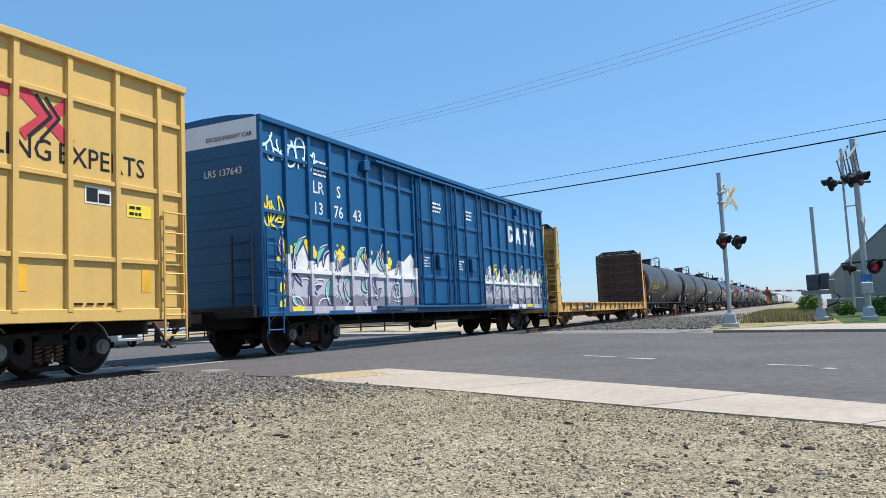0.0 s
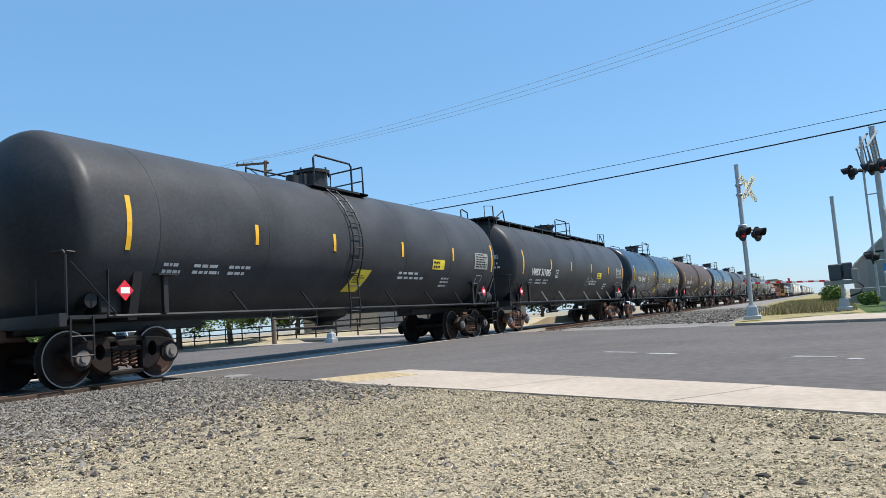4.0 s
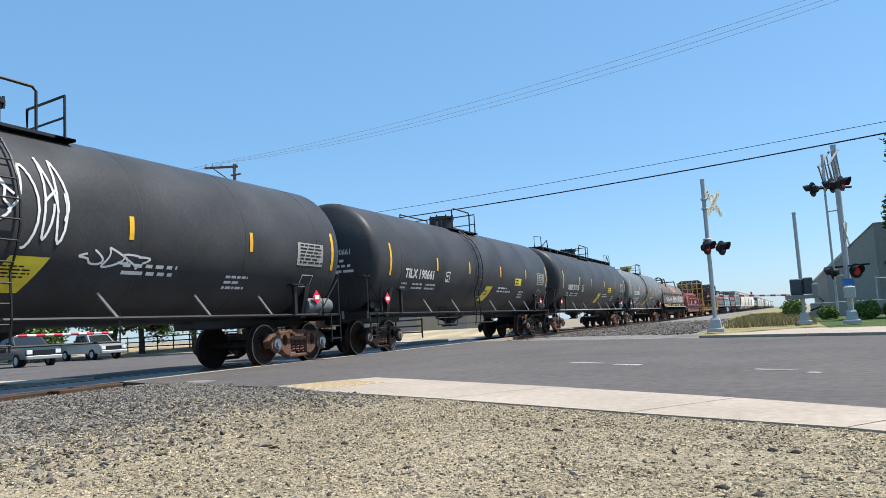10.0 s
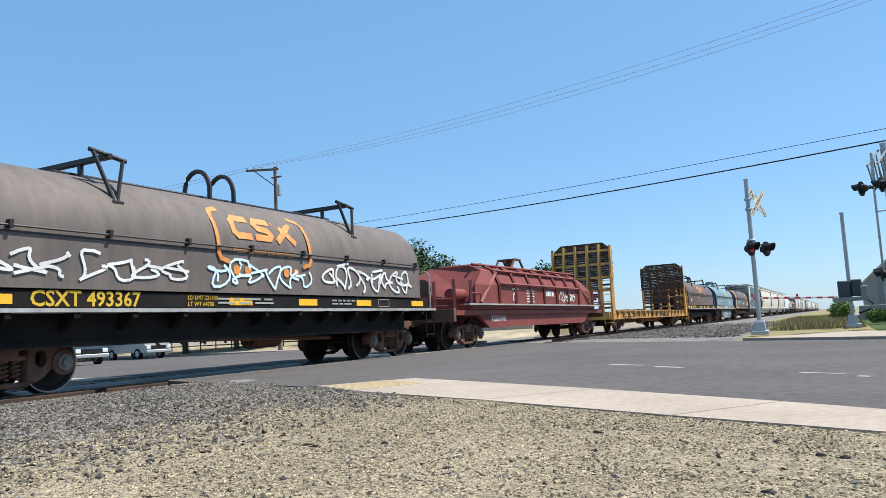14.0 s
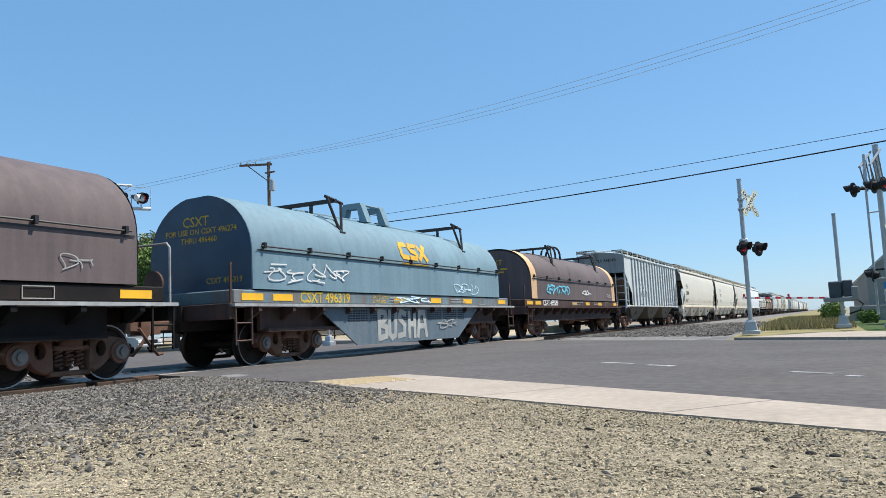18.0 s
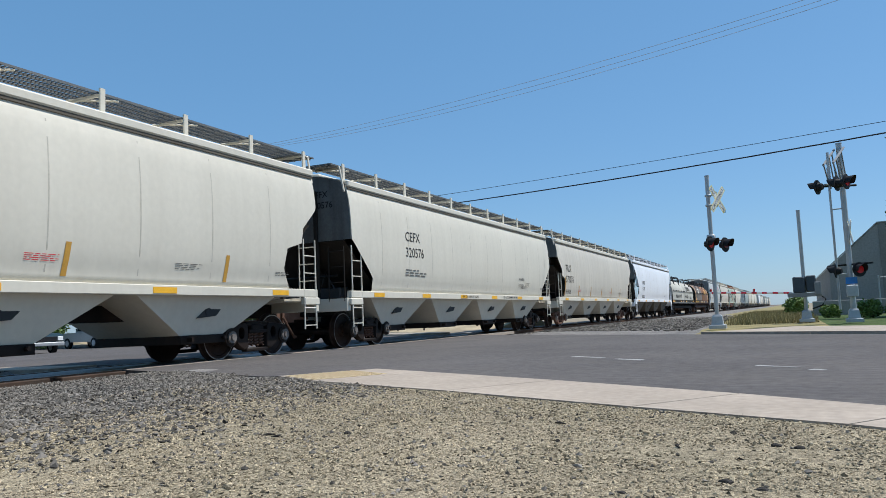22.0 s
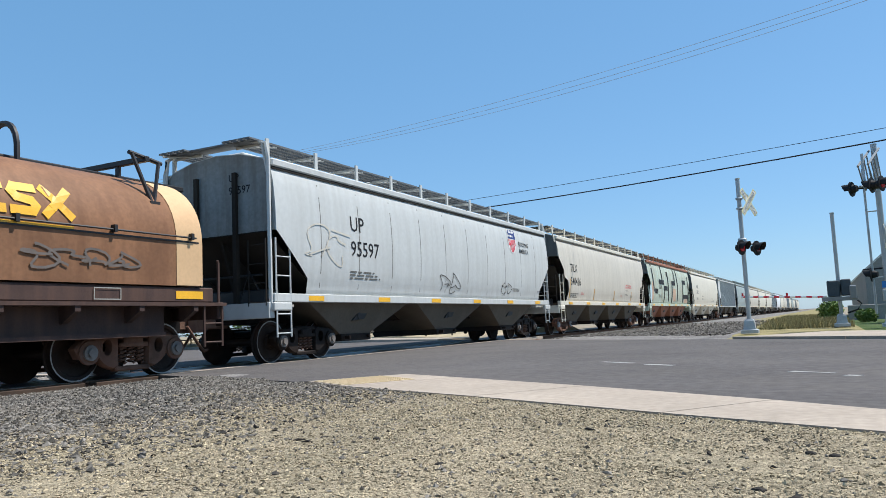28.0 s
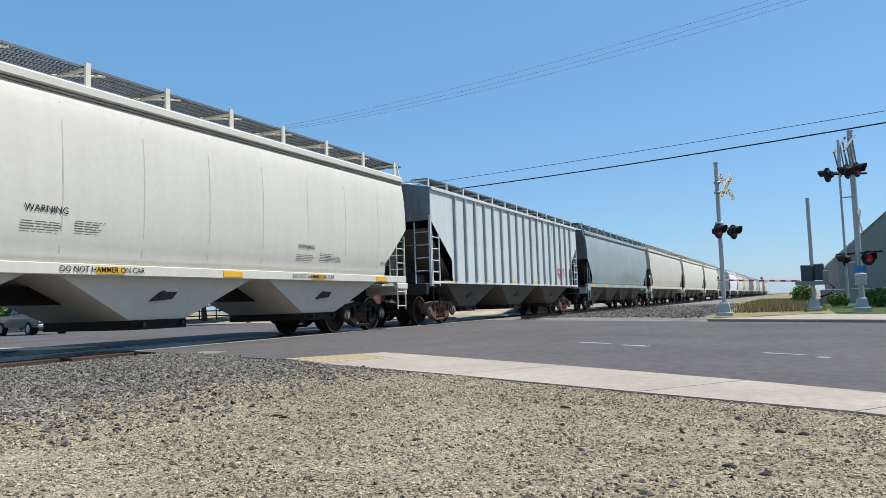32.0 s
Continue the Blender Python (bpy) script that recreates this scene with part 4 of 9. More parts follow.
def hopper_car(s0, s1, kind, paint, mark, number, bays=4, tag="", walkway=True, seed=0, sill=None, marks=None, art=None, stencils=(), bay_paint=None, roof_paint=None, simple=False, block_tag=False, cut="plain", stripes=0, text_at=3.2, text_z=2.9):
    L = s1 - s0
    half, lb = L / 2, L - (2.15 if kind == "rib" else 1.55)
    cut = "rib" if kind == "rib" else cut
    rng = random.Random(300 + seed)
    surf = hopper_side(kind)
    ink = marks or BLACK_DECAL
    car = thing("hopper_car", tag or "cream covered hopper car with roof walkways", "hopper car", "cars of the train")
    CARS.append((car, (s0 + s1) / 2))
    running_gear(car, half, CAP_BLUE if seed == 7 else CAP_GREY, seed % 3 == 1)
    lbr = round(lb, 1)
    part("body", shared(("hopper_body", kind, lbr, cut), lambda: hopper_body_mesh(kind, lbr, cut)), paint, car)
    lo = 0.52
    wb = (lb - 2.2) / bays
    for k in range(bays):
        y = (k - (bays - 1) / 2) * wb
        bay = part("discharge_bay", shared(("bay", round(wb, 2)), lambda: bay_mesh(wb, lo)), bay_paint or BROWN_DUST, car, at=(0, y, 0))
        part("gate", shared(("gate",), lambda: gate_mesh(lo)), STEEL_DARK, bay)
        me = Mesh()
        me.prism([(-0.34, 0.86), (0.16, 0.90), (0.30, 1.03), (-0.12, 1.05)], "x", 1.16, 1.262)
        me.tube([(1.27, -0.05, 0.97), (1.22, -0.05, 0.97)], 0.09, 10)
        part("vibrator_bracket", me, PITCH, bay)
    # side sills with reflectors
    for s in (1, -1):
        if kind == "rib":
            me = Mesh().box(min(s * 1.40, s * 1.52), max(s * 1.40, s * 1.52), -lb / 2, lb / 2, 1.29, 1.36, 0.008)
        else:
            me = Mesh().box(min(s * 1.42, s * 1.56), max(s * 1.42, s * 1.56), -half + 0.75, half - 0.75, 1.28, 1.46, 0.012)
        part("side_sill", me, sill or paint, car)
    n = 6
    for k in range(n):
        y = -lb / 2 + 1.4 + (lb - 2.8) * k / (n - 1)
        if kind == "rib":
            part("reflector", shared(("rib_reflector",), lambda: Mesh().box(1.502, 1.508, -0.2, 0.2, 1.37, 1.46)), YELLOW_DECAL, car, at=(0, y + 0.3, 0))
        else:
            part("reflector", shared(("reflector",), lambda: Mesh().box(1.562, 1.568, -0.28, 0.28, 1.31, 1.42)), YELLOW_DECAL, car, at=(0, y, 0))
    # centre sill
    part("centre_sill", Mesh().box(-0.25, 0.25, -half + 0.6, half - 0.6, 0.85, 1.15), STEEL_DARK, car)
    # ends
    for s in (-1, 1):
        ye = s * (half - 0.72)
        me = Mesh().box(-1.5, 1.5, ye - 0.09, ye + 0.09, 0.95, 1.28, 0.01)
        me.box(-1.3, 1.3, min(ye, s * (half - 1.7)), max(ye, s * (half - 1.7)), 1.18, 1.24)
        part("end_sill", me, PITCH if not walkway else (sill or paint), car)
        yb = s * lb / 2
        rails = sill or paint
        if kind == "rib":
            for x in (-1.47, 1.47):
                part("corner_post", Mesh().box(x - 0.03, x + 0.03, yb - 0.05, yb + 0.05, 1.2, 3.4, 0.008), rails, car)
            for x in (-0.95, 0.15):
                # end posts and rail share the end sheet's shade-darkened grey
                part("end_post", Mesh().box(x - 0.06, x + 0.06, yb - 0.05, yb + 0.05, 1.2, 3.2), RIB_END, car)
            part("side_ladder", ladder(Mesh(), 1.50, s * (lb / 2 - 0.28), 1.2, 2.85, 0.5, "y", 0.36, 0.018), rails, car)
            part("end_ladder", ladder(Mesh(), 1.20, yb + s * 0.05, 1.2, 3.2, 0.5, "x", 0.40, 0.016), rails, car)
            part("step", Mesh().tube([(1.5, s * (lb / 2 - 0.5), 1.25), (1.5, s * (lb / 2 - 0.45), 0.55), (1.5, s * (lb / 2 - 0.05), 0.55), (1.5, s * (lb / 2), 1.25)], 0.018, 5), PITCH, car)
            part("end_rail", Mesh().tube([(-1.45, yb + s * 0.1, 2.45), (1.45, yb + s * 0.1, 2.5)], 0.018, 5), RIB_END, car)
        else:
            if seed == 6:
                for x in (-1.48, 1.48):
                    part("corner_post", Mesh().tube([(x, ye, 1.2), (x, ye, 4.3), (x * 0.96, ye, 4.62), (x * 0.7, ye, 4.72)], 0.045, 6), rails, car)
            for x in (-0.55, 0.55):
                # posts take the dark end colour, so the shade there is painted
                part("end_post", Mesh().box(x - 0.05, x + 0.05, s * (lb / 2 + 0.03) - 0.05, s * (lb / 2 + 0.03) + 0.05, 1.2, 4.1), SHADE_DIRT, car)
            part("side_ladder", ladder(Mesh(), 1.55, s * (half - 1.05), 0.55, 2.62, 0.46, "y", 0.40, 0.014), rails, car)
            # only the rear ladder is dark: that end's shade is put into its colour
            part("end_ladder", ladder(Mesh(), 1.2, ye + s * 0.08, 1.2, 2.6, 0.46, "x", 0.40, 0.013), SHADE_DIRT if s < 0 else rails, car)
            part("step_plate", Mesh().box(1.44, 1.58, min(s * (half - 0.70), s * (half - 1.30)), max(s * (half - 0.70), s * (half - 1.30)), 1.10, 1.27, 0.02), rails, car)
        if not simple:
            zt = CUTS[cut][-1][0] if cut != "scoop" else 2.9
            half_ring = [(x * 0.985, z - 0.02) for x, z in hopper_profile(kind) if z > zt]
            half_ring = [(half_ring[0][0], zt)] + half_ring
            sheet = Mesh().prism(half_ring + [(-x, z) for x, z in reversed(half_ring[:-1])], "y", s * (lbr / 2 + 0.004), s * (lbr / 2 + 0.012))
            # thin sheet over the end paints its shade in a darker grey
            part("end_sheet", sheet, RIB_END if kind == "rib" or seed == 6 else END_GREY, car, "grey end sheet with its shade painted in")
            if mark and s < 0:
                for row, body in enumerate((mark.replace(" ", "") + " " + number.replace(" ", ""),) if kind == "rib" else (mark, number)):
                    src = letters(body, 0.24, lambda y, z: 0.0, 0, 0, lift=0)
                    part("end_lettering", Mesh().add([((-0.3 if kind == "rib" else 0.35) + p[1], -lbr / 2 - 0.02, 3.92 - 0.28 * row + p[2]) for p in src.v], src.f), BLACK_DECAL, car)
        # dirt and shade share one dark colour here, except on ribbed cars
        part("slope_sheet", shared(("slope", cut, lbr, s), lambda: slope_mesh(cut, lbr, s)), BROWN_DUST if kind == "rib" else SHADE_DIRT, car)
        me = Mesh().box(-0.9, 0.9, s * (half - 1.5) - 0.25, s * (half - 1.5) + 0.25, 1.28, 1.6, 0.04)
        me.tube([(-0.9, s * (half - 1.15), 1.9), (0.9, s * (half - 1.15), 1.9)], 0.025, 5)
        me.tube([(0.3, s * (half - 1.1), 1.3), (0.5, s * (half - 1.2), 2.0), (0.8, s * (half - 1.3), 1.4)], 0.03, 5)
        part("brake_gear", me, PITCH, car)
    # ribs
    if kind == "rib":
        n = 17
        rib = shared(("rib",), lambda: Mesh().prism([(1.49, -0.05), (1.58, -0.04), (1.58, 0.04), (1.49, 0.05)], "z", 1.36, 4.16))
        for k in range(n):
            y = -lb / 2 + 1.75 + (lb - 3.0) * k / (n - 1)
            part("rib", rib, RIB_STRIP, car, at=(0, y, 0))
    else:
        seams = 11
        for k in range(0 if simple else 1, 0 if simple else seams):
            y = -lb / 2 + lb * k / seams
            me = Mesh()
            v = [(surf(y, z) + 0.003, yy, z) for yy in (y - 0.012, y + 0.012) for z in (1.6, 2.0, 2.4, 2.8, 3.2, 3.6, 3.95)]
            me.add(v, [(i, i + 7, i + 8, i + 1) for i in range(6)])
            part("panel_joint", me, FADED_INK if seed in (6, 8) else SEAM, car)
    # roof: trough hatch, top chord and running boards
    top = hopper_profile(kind)[-1][1]
    part("roof_hatch", Mesh().box(-0.32, 0.32, -lb / 2 + 0.5, lb / 2 - 0.5, top - 0.04, top + 0.14, 0.03), roof_paint or paint, car)
    for s in (1, -1):
        if kind == "rib":
            part("top_chord", Mesh().box(min(s * 1.42, s * 1.56), max(s * 1.42, s * 1.56), -lb / 2, lb / 2, 4.19, 4.29, 0.01), paint, car)
            continue
        me = Mesh().box(min(s * 1.36, s * 1.54), max(s * 1.36, s * 1.54), -lb / 2, lb / 2, top - 0.42, top - 0.25, 0.03)
        part("top_chord", me, roof_paint or sill or paint, car)
        # groove under the chord: its darkness is a coloured strip, not a recess
        part("dark_groove_strip", Mesh().box(min(s * 1.40, s * 1.515), max(s * 1.40, s * 1.515), -lb / 2 + 0.02, lb / 2 - 0.02, top - 0.475, top - 0.42), SHADE_DIRT if seed == 6 else BROWN_DUST, car)
    if walkway:
        z = 4.71
        n = 11
        for s in (1, -1):
            me = Mesh()
            m = int((lb + 0.8) / (0.12 if simple else 0.07))
            for k in range(m + 1):
                y = -lb / 2 - 0.4 + (lb + 0.8) * k / m
                me.box(min(s * 0.55, s * 1.28), max(s * 0.55, s * 1.28), y - 0.009, y + 0.009, z - 0.02, z)
            for x in (0.55, 0.73, 0.91, 1.10, 1.28):
                me.box(s * x - 0.012, s * x + 0.012, -lb / 2 - 0.4, lb / 2 + 0.4, z - 0.035, z)
            part("running_board", me, GRATING, car)
            for k in range(n):
                y = -lb / 2 + 0.1 + (lb - 0.2) * k / (n - 1)
                o = part("board_bracket", shared(("bracket",), lambda: Mesh().box(1.32, 1.36, -0.05, 0.05, 4.26, 4.76).box(0.5, 1.34, -0.02, 0.02, 4.63, 4.68).tube([(1.28, 0.4, 4.65), (0.6, -0.1, 4.65)], 0.02, 4)), roof_paint or sill or paint, car, at=(0, y, 0))
                if s < 0:
                    o.rotation_euler = (0, 0, math.pi)
        for s in (-1, 1):
            me = Mesh().box(-1.25, 1.25, s * (half - 0.75) - 0.22, s * (half - 0.75) + 0.22, z - 0.03, z)
            part("end_walkway", me, GRATING, car)
            for x in (-1.45, 1.45):
                me = Mesh().tube([(x, s * (half - 0.72), 4.0), (x * 0.92, s * (half - 0.70), z - 0.05), (x * 0.8, s * (half - 0.9), z + 0.02)], 0.028, 5)
                part("roof_rail", me, sill or paint, car)
    else:
        for x in (1.05, -1.05):
            me = Mesh().box(x - 0.3, x + 0.3, -lb / 2 + 0.2, lb / 2 - 0.3, 4.56, 4.60)
            part("running_board", me, GRATING, car)
        for k in range(13):
            y = -lb / 2 + 0.2 + (lb - 0.5) * k / 12
            part("board_bracket", shared(("rib_bracket",), lambda: Mesh().box(-1.36, 1.36, -0.02, 0.02, 4.50, 4.56).box(1.34, 1.38, -0.03, 0.03, 4.24, 4.60)), RIB_HOPPER, car, at=(0, y, 0))
        for s in (-1, 1):
            me = Mesh()
            for k in range(8):
                me.box(-1.2 + 0.14 * k, -1.12 + 0.14 * k, s * (lb / 2 + 0.05) - 0.3, s * (lb / 2 + 0.05) + 0.25, 4.60, 4.63)
            part("end_walkway", me, GRATING, car)
            part("walkway_stay", Mesh().tube([(-1.2, s * (lb / 2 + 0.28), 4.60), (-1.2, s * lb / 2, 4.1)], 0.02, 5).tube([(-0.1, s * (lb / 2 + 0.28), 4.60), (-0.1, s * lb / 2, 4.1)], 0.02, 5), GRATING, car)
    # lettering
    size = {6: 0.52, 1: 0.38, 2: 0.46, 4: 0.48, 7: 0.52}.get(seed, 0.40)
    for k in range(stripes):
        y = -lb / 2 + text_at - 0.15 + (lb - 5.0) * k / (stripes - 1)
        part("marker_stripe", panel(surf, y - 0.05, y + 0.05, 1.55, 2.45 if k == 0 else 2.08, 0.008, 4, 0.05), YELLOW_OCHRE, car)
    if mark:
        for row, words in enumerate((mark, number)):
            pieces = words.split(" ") if kind == "rib" else [words]
            for k, body in enumerate(pieces):
                gap = (lb - 3.0) / 16
                y = -lb / 2 + 1.75 + gap * (2.5 + k) - 0.36 if kind == "rib" else -lb / 2 + text_at
                tall = size if kind != "rib" or row == 0 else 0.56
                if kind == "rib":
                    y += 0.36 - 0.30 * len(body) * tall
                part("lettering", letters(body, tall, flat_side(1.502) if kind == "rib" else surf, y, text_z - row * size * (1.4 if kind == "rib" else 1.15), lift=0.006, wide=0.9 if kind == "rib" else 1.0), ink, car, "reporting mark")
        if kind == "rib":
            part("marker_stripe", Mesh().box(1.502, 1.508, -lb / 2 + 1.83, -lb / 2 + 1.93, 1.40, 2.35), YELLOW_DECAL, car)
            part("marker_stripe", Mesh().box(1.502, 1.508, lb / 2 - 1.2, lb / 2 - 1.1, 1.40, 2.0), YELLOW_DECAL, car)
            for k in (2, 3):
                ya = -lb / 2 + 1.75 + (lb - 3.0) / 16 * k
                part("patch", Mesh().box(1.500, 1.5035, ya + 0.06, ya + 0.80, 1.75, 2.80), RIB_PATCH, car, "paler repainted patch")
            part("graffiti", scrawl(rng, flat_side(1.503), 4.2, 7.0, 1.45, 2.0, 0.05, 5), RIB_PATCH, car, "pale sprayed tag")
        part("capacity_stencil", text_bars(Mesh(), flat_side(1.503) if kind == "rib" else surf, -lb / 2 + text_at, text_z - size * 1.15 - (0.55 if kind == "rib" else 0.4), 3, 1.4, 0.035, rng, 0.009), FADED_INK, car)
    if not simple:
        part("warning_stencil", text_bars(text_bars(Mesh(), surf, lb * 0.27, 1.85, 4, 0.7, 0.013, rng, 0.007), surf, lb * 0.42, 1.8, 3, 0.6, 0.013, rng, 0.007), FADED_INK, car)
    if stripes:
        part("warning_stencil", text_bars(text_bars(Mesh(), surf, 2.3, 1.86, 4, 0.6, 0.012, rng, 0.007), surf, -5.4, 1.86, 4, 0.6, 0.012, rng, 0.007), RED_DECAL, car)
        for k in (-1, 1):
            part("graffiti", text_bars(Mesh(), flat_side(1.12), k * wb * 0.5 * (bays % 2 == 0) - 0.2, 1.0, 3, 0.5, 0.07, rng, 0.03), FADED_INK, car)
    if seed == 6:
        ym, zm = 4.78, 3.60
        left = [(0.0, -0.46), (-0.18, -0.40), (-0.34, -0.26), (-0.41, -0.05), (-0.40, 0.14), (-0.34, 0.24), (-0.40, 0.34), (-0.28, 0.44), (-0.14, 0.39), (0.0, 0.46)]
        ring = left + [(-a, b) for a, b in reversed(left[1:-1])]
        def field(pts, lift):
            v = [(ym, zm + sum(b for _, b in pts) / len(pts))] + [(ym + a, zm + b) for a, b in pts]
            return Mesh().add([(surf(y, z) + lift, y, z) for y, z in v], [(0, 1 + k, 1 + (k + 1) % len(pts)) for k in range(len(pts))])
        part("emblem_field", field(ring, 0.010), WHITE_DECAL, car, "shield emblem in blue, white and red")
        upper = [(-0.37, 0.08), (-0.36, 0.15), (-0.30, 0.24), (-0.36, 0.33), (-0.27, 0.41), (-0.14, 0.36), (0.0, 0.43)]
        part("emblem_field", field(upper + [(-a, b) for a, b in reversed(upper[:-1])], 0.015), SHIELD_BLUE, car)
        part("emblem_letter_bar", text_bars(Mesh(), surf, ym - 0.24, zm + 0.29, 1, 0.5, 0.07, rng, 0.018), WHITE_DECAL, car)
        part("emblem_letter_bar", text_bars(Mesh(), surf, ym - 0.28, zm + 0.15, 1, 0.6, 0.07, rng, 0.018), WHITE_DECAL, car)
        for k in range(6):
            q = abs(k - 2.5)
            part("emblem_bar", panel(surf, ym - 0.33 + 0.115 * k, ym - 0.265 + 0.115 * k, zm - 0.42 + 0.045 * q * q * 0.9, zm + 0.05, 0.015, 3), RED_DECAL, car)
    if seed == 7:
        for body, y, z, m in (("OPEN HATCH COVERS", 3.48, 2.38, RED_DECAL), ("BEFORE UNLOADING CAR", 3.38, 2.26, RED_DECAL), ("EXTERIOR PAINT", 3.31, 2.1, FADED_INK), ("INTERIOR LINING", 3.31, 1.86, FADED_INK)):
            part("lettering", letters(body, 0.125 if m is RED_DECAL else 0.10, surf, y, z, lift=0.006), m, car, "stencilled notice")
    for body, size, y, z in stencils:
        part("lettering", letters(body, size, surf if z > 1.5 else flat_side(1.562), y, z), ink, car, "stencilled notice")
        if body == "WARNING":
            part("notice_stencil", text_bars(text_bars(Mesh(), surf, y - 0.05, z - 0.16, 4, 0.75, 0.016, random.Random(5)), surf, y + 0.85, z - 0.1, 5, 0.6, 0.016, random.Random(6)), FADED_INK, car)
    if art:
        for y0, y1, z0, z1, w, m in art:
            part("graffiti", scrawl(rng, surf, y0, y1, z0, z1, w, max(2, int((y1 - y0) / 0.7))), m, car, "sprayed tag")
    if block_tag:
        me = Mesh()
        for pts in (((-7.1, 3.95), (-6.9, 3.0), (-6.75, 2.35)), ((-6.3, 2.3), (-5.6, 2.3)), ((-4.75, 2.95), (-3.3, 2.95)), ((-3.9, 3.95), (-3.75, 3.0)), ((-3.2, 2.55), (-2.0, 2.55)), ((-3.0, 2.5), (-3.2, 1.6)), ((-1.9, 3.6), (-1.6, 3.6), (-1.5, 1.55)),
                    ((1.05, 3.95), (1.2, 3.0), (0.0, 3.0), (-0.15, 1.6)), ((2.1, 3.95), (2.35, 2.8), (2.1, 1.5)), ((6.0, 3.2), (4.7, 3.2), (4.7, 1.7), (4.9, 2.05), (7.2, 2.05)), ((7.3, 3.6), (7.4, 2.3))):
            fine_pts = []
            for (a, b), (c, d) in zip(pts, pts[1:]):
                n = max(2, int(math.hypot(c - a, d - b) / 0.2))
                fine_pts += [(a + (c - a) * k / n, b + (d - b) * k / n) for k in range(n)]
            stroke(me, surf, fine_pts + [pts[-1]], 0.32, 0.012)
        part("graffiti", me, BLACK_DECAL, car, "thick black block strokes")
        for y0, y1, z0, z1 in ((0.35, 1.5, 1.65, 2.6), (-7.4, -6.9, 1.7, 2.9), (5.3, 6.9, 1.55, 1.85)):
            part("bare_patch", panel(surf, y0, y1, z0, z1, 0.009), RUSTY_PATCH, car)
    return car


PLATE_GREY = mat("pale_data_panel", (0.32, 0.32, 0.29), 0.6, 0, 0.1, 3, 0.3)
# end greys: body paint darkened to carry the shade, with streaks of grime
RIB_END = mat("shaded_weathered_end_sheet", (0.24, 0.255, 0.25), 0.6, 0, 0.15, 0.6, 0.6, (0.10, 0.075, 0.055), streak=True)
END_GREY = mat("shaded_end_sheet", (0.13, 0.135, 0.13), 0.7, 0, 0.2, 0.8, 0.5, (0.04, 0.036, 0.03), streak=True)
RIB_STRIP = mat("dull_blue_grey_rib_paint", (0.34, 0.38, 0.39), 0.55, 0, 0.08, 1.0, 0.3, (0.22, 0.22, 0.2))
RIB_PATCH = mat("pale_repainted_patch", (0.62, 0.65, 0.65), 0.55, 0, 0.05, 1.0, 0.2, (0.42, 0.42, 0.40))
FADED_INK = mat("faded_stencil_ink", (0.13, 0.125, 0.115), 0.7, 0, 0.1, 4)
SHIELD_BLUE = mat("navy_shield_blue", (0.02, 0.035, 0.16), 0.5, 0, 0.1, 4)
SEAM = mat("faint_panel_seam", (0.47, 0.44, 0.37), 0.6, 0, 0.1, 2)
YELLOW_OCHRE = mat("ochre_marker_tape", (0.50, 0.27, 0.04), 0.5, 0, 0.1, 3)
RUSTY_PATCH = mat("pinkish_bare_patch", (0.52, 0.36, 0.26), 0.7, 0, 0.15, 1.2, 0.4, (0.36, 0.22, 0.14))


# ---- coil cars ----
def hood_half(z, z0=1.55, top=3.60, w=1.45):
    """Half width of a rounded hood at a height."""
    zm = z0 + 0.75
    if z <= zm:
        return w
    return w * math.sqrt(max(0.0004, 1 - ((z - zm) / (top - zm)) ** 2.2))


def hood_mesh(l):
    """A rounded steel cover of length l with closed, slightly domed ends."""
    z0, top, w = 1.55, 3.60, 1.45
    prof = [(w, z0), (w, z0 + 0.4), (w, z0 + 0.75)]
    for i in range(1, 13):
        a = i * math.pi / 24
        prof.append((w * math.cos(a) ** 0.92, z0 + 0.75 + (top - z0 - 0.75) * math.sin(a) ** 0.92))
    full = prof + [(-x, z) for x, z in reversed(prof[:-1])]
    me = Mesh()
    def ring(y, k):
        return [(x * k, y, z0 + (z - z0) * (k if z > z0 + 0.01 else 1)) for x, z in full]
    rings = [ring(-l / 2, 0.97), ring(-l / 2 + 0.1, 1), ring(0, 1), ring(l / 2 - 0.1, 1), ring(l / 2, 0.97)]
    return me.loft(rings, smooth=True)


def band_mesh(l):
    """A painted band at a hood's end."""
    z0, top, w = 1.56, 3.61, 1.458
    prof = [(w, z0), (w, z0 + 0.75)]
    for i in range(1, 13):
        a = i * math.pi / 24
        prof.append((w * math.cos(a) ** 0.92, z0 + 0.75 + (top - z0 - 0.75) * math.sin(a) ** 0.92))
    full = prof + [(-x, z) for x, z in reversed(prof[:-1])]
    return Mesh().loft([[(x, y, z) for x, z in full] for y in (-l / 2, l / 2)], caps=False, closed=False)


def hood_side(y, z):
    return hood_half(z) + 0.004


SPRAY_CHALK = mat("chalky_spray", (0.40, 0.40, 0.37), 0.7, 0, 0.15, 3, 0.4, (0.2, 0.2, 0.19))
SILL_BLUE = mat("rust_streaked_blue_sill", (0.13, 0.19, 0.21), 0.7, 0, 0.2, 1.2, 0.8, (0.17, 0.085, 0.05), streak=True)


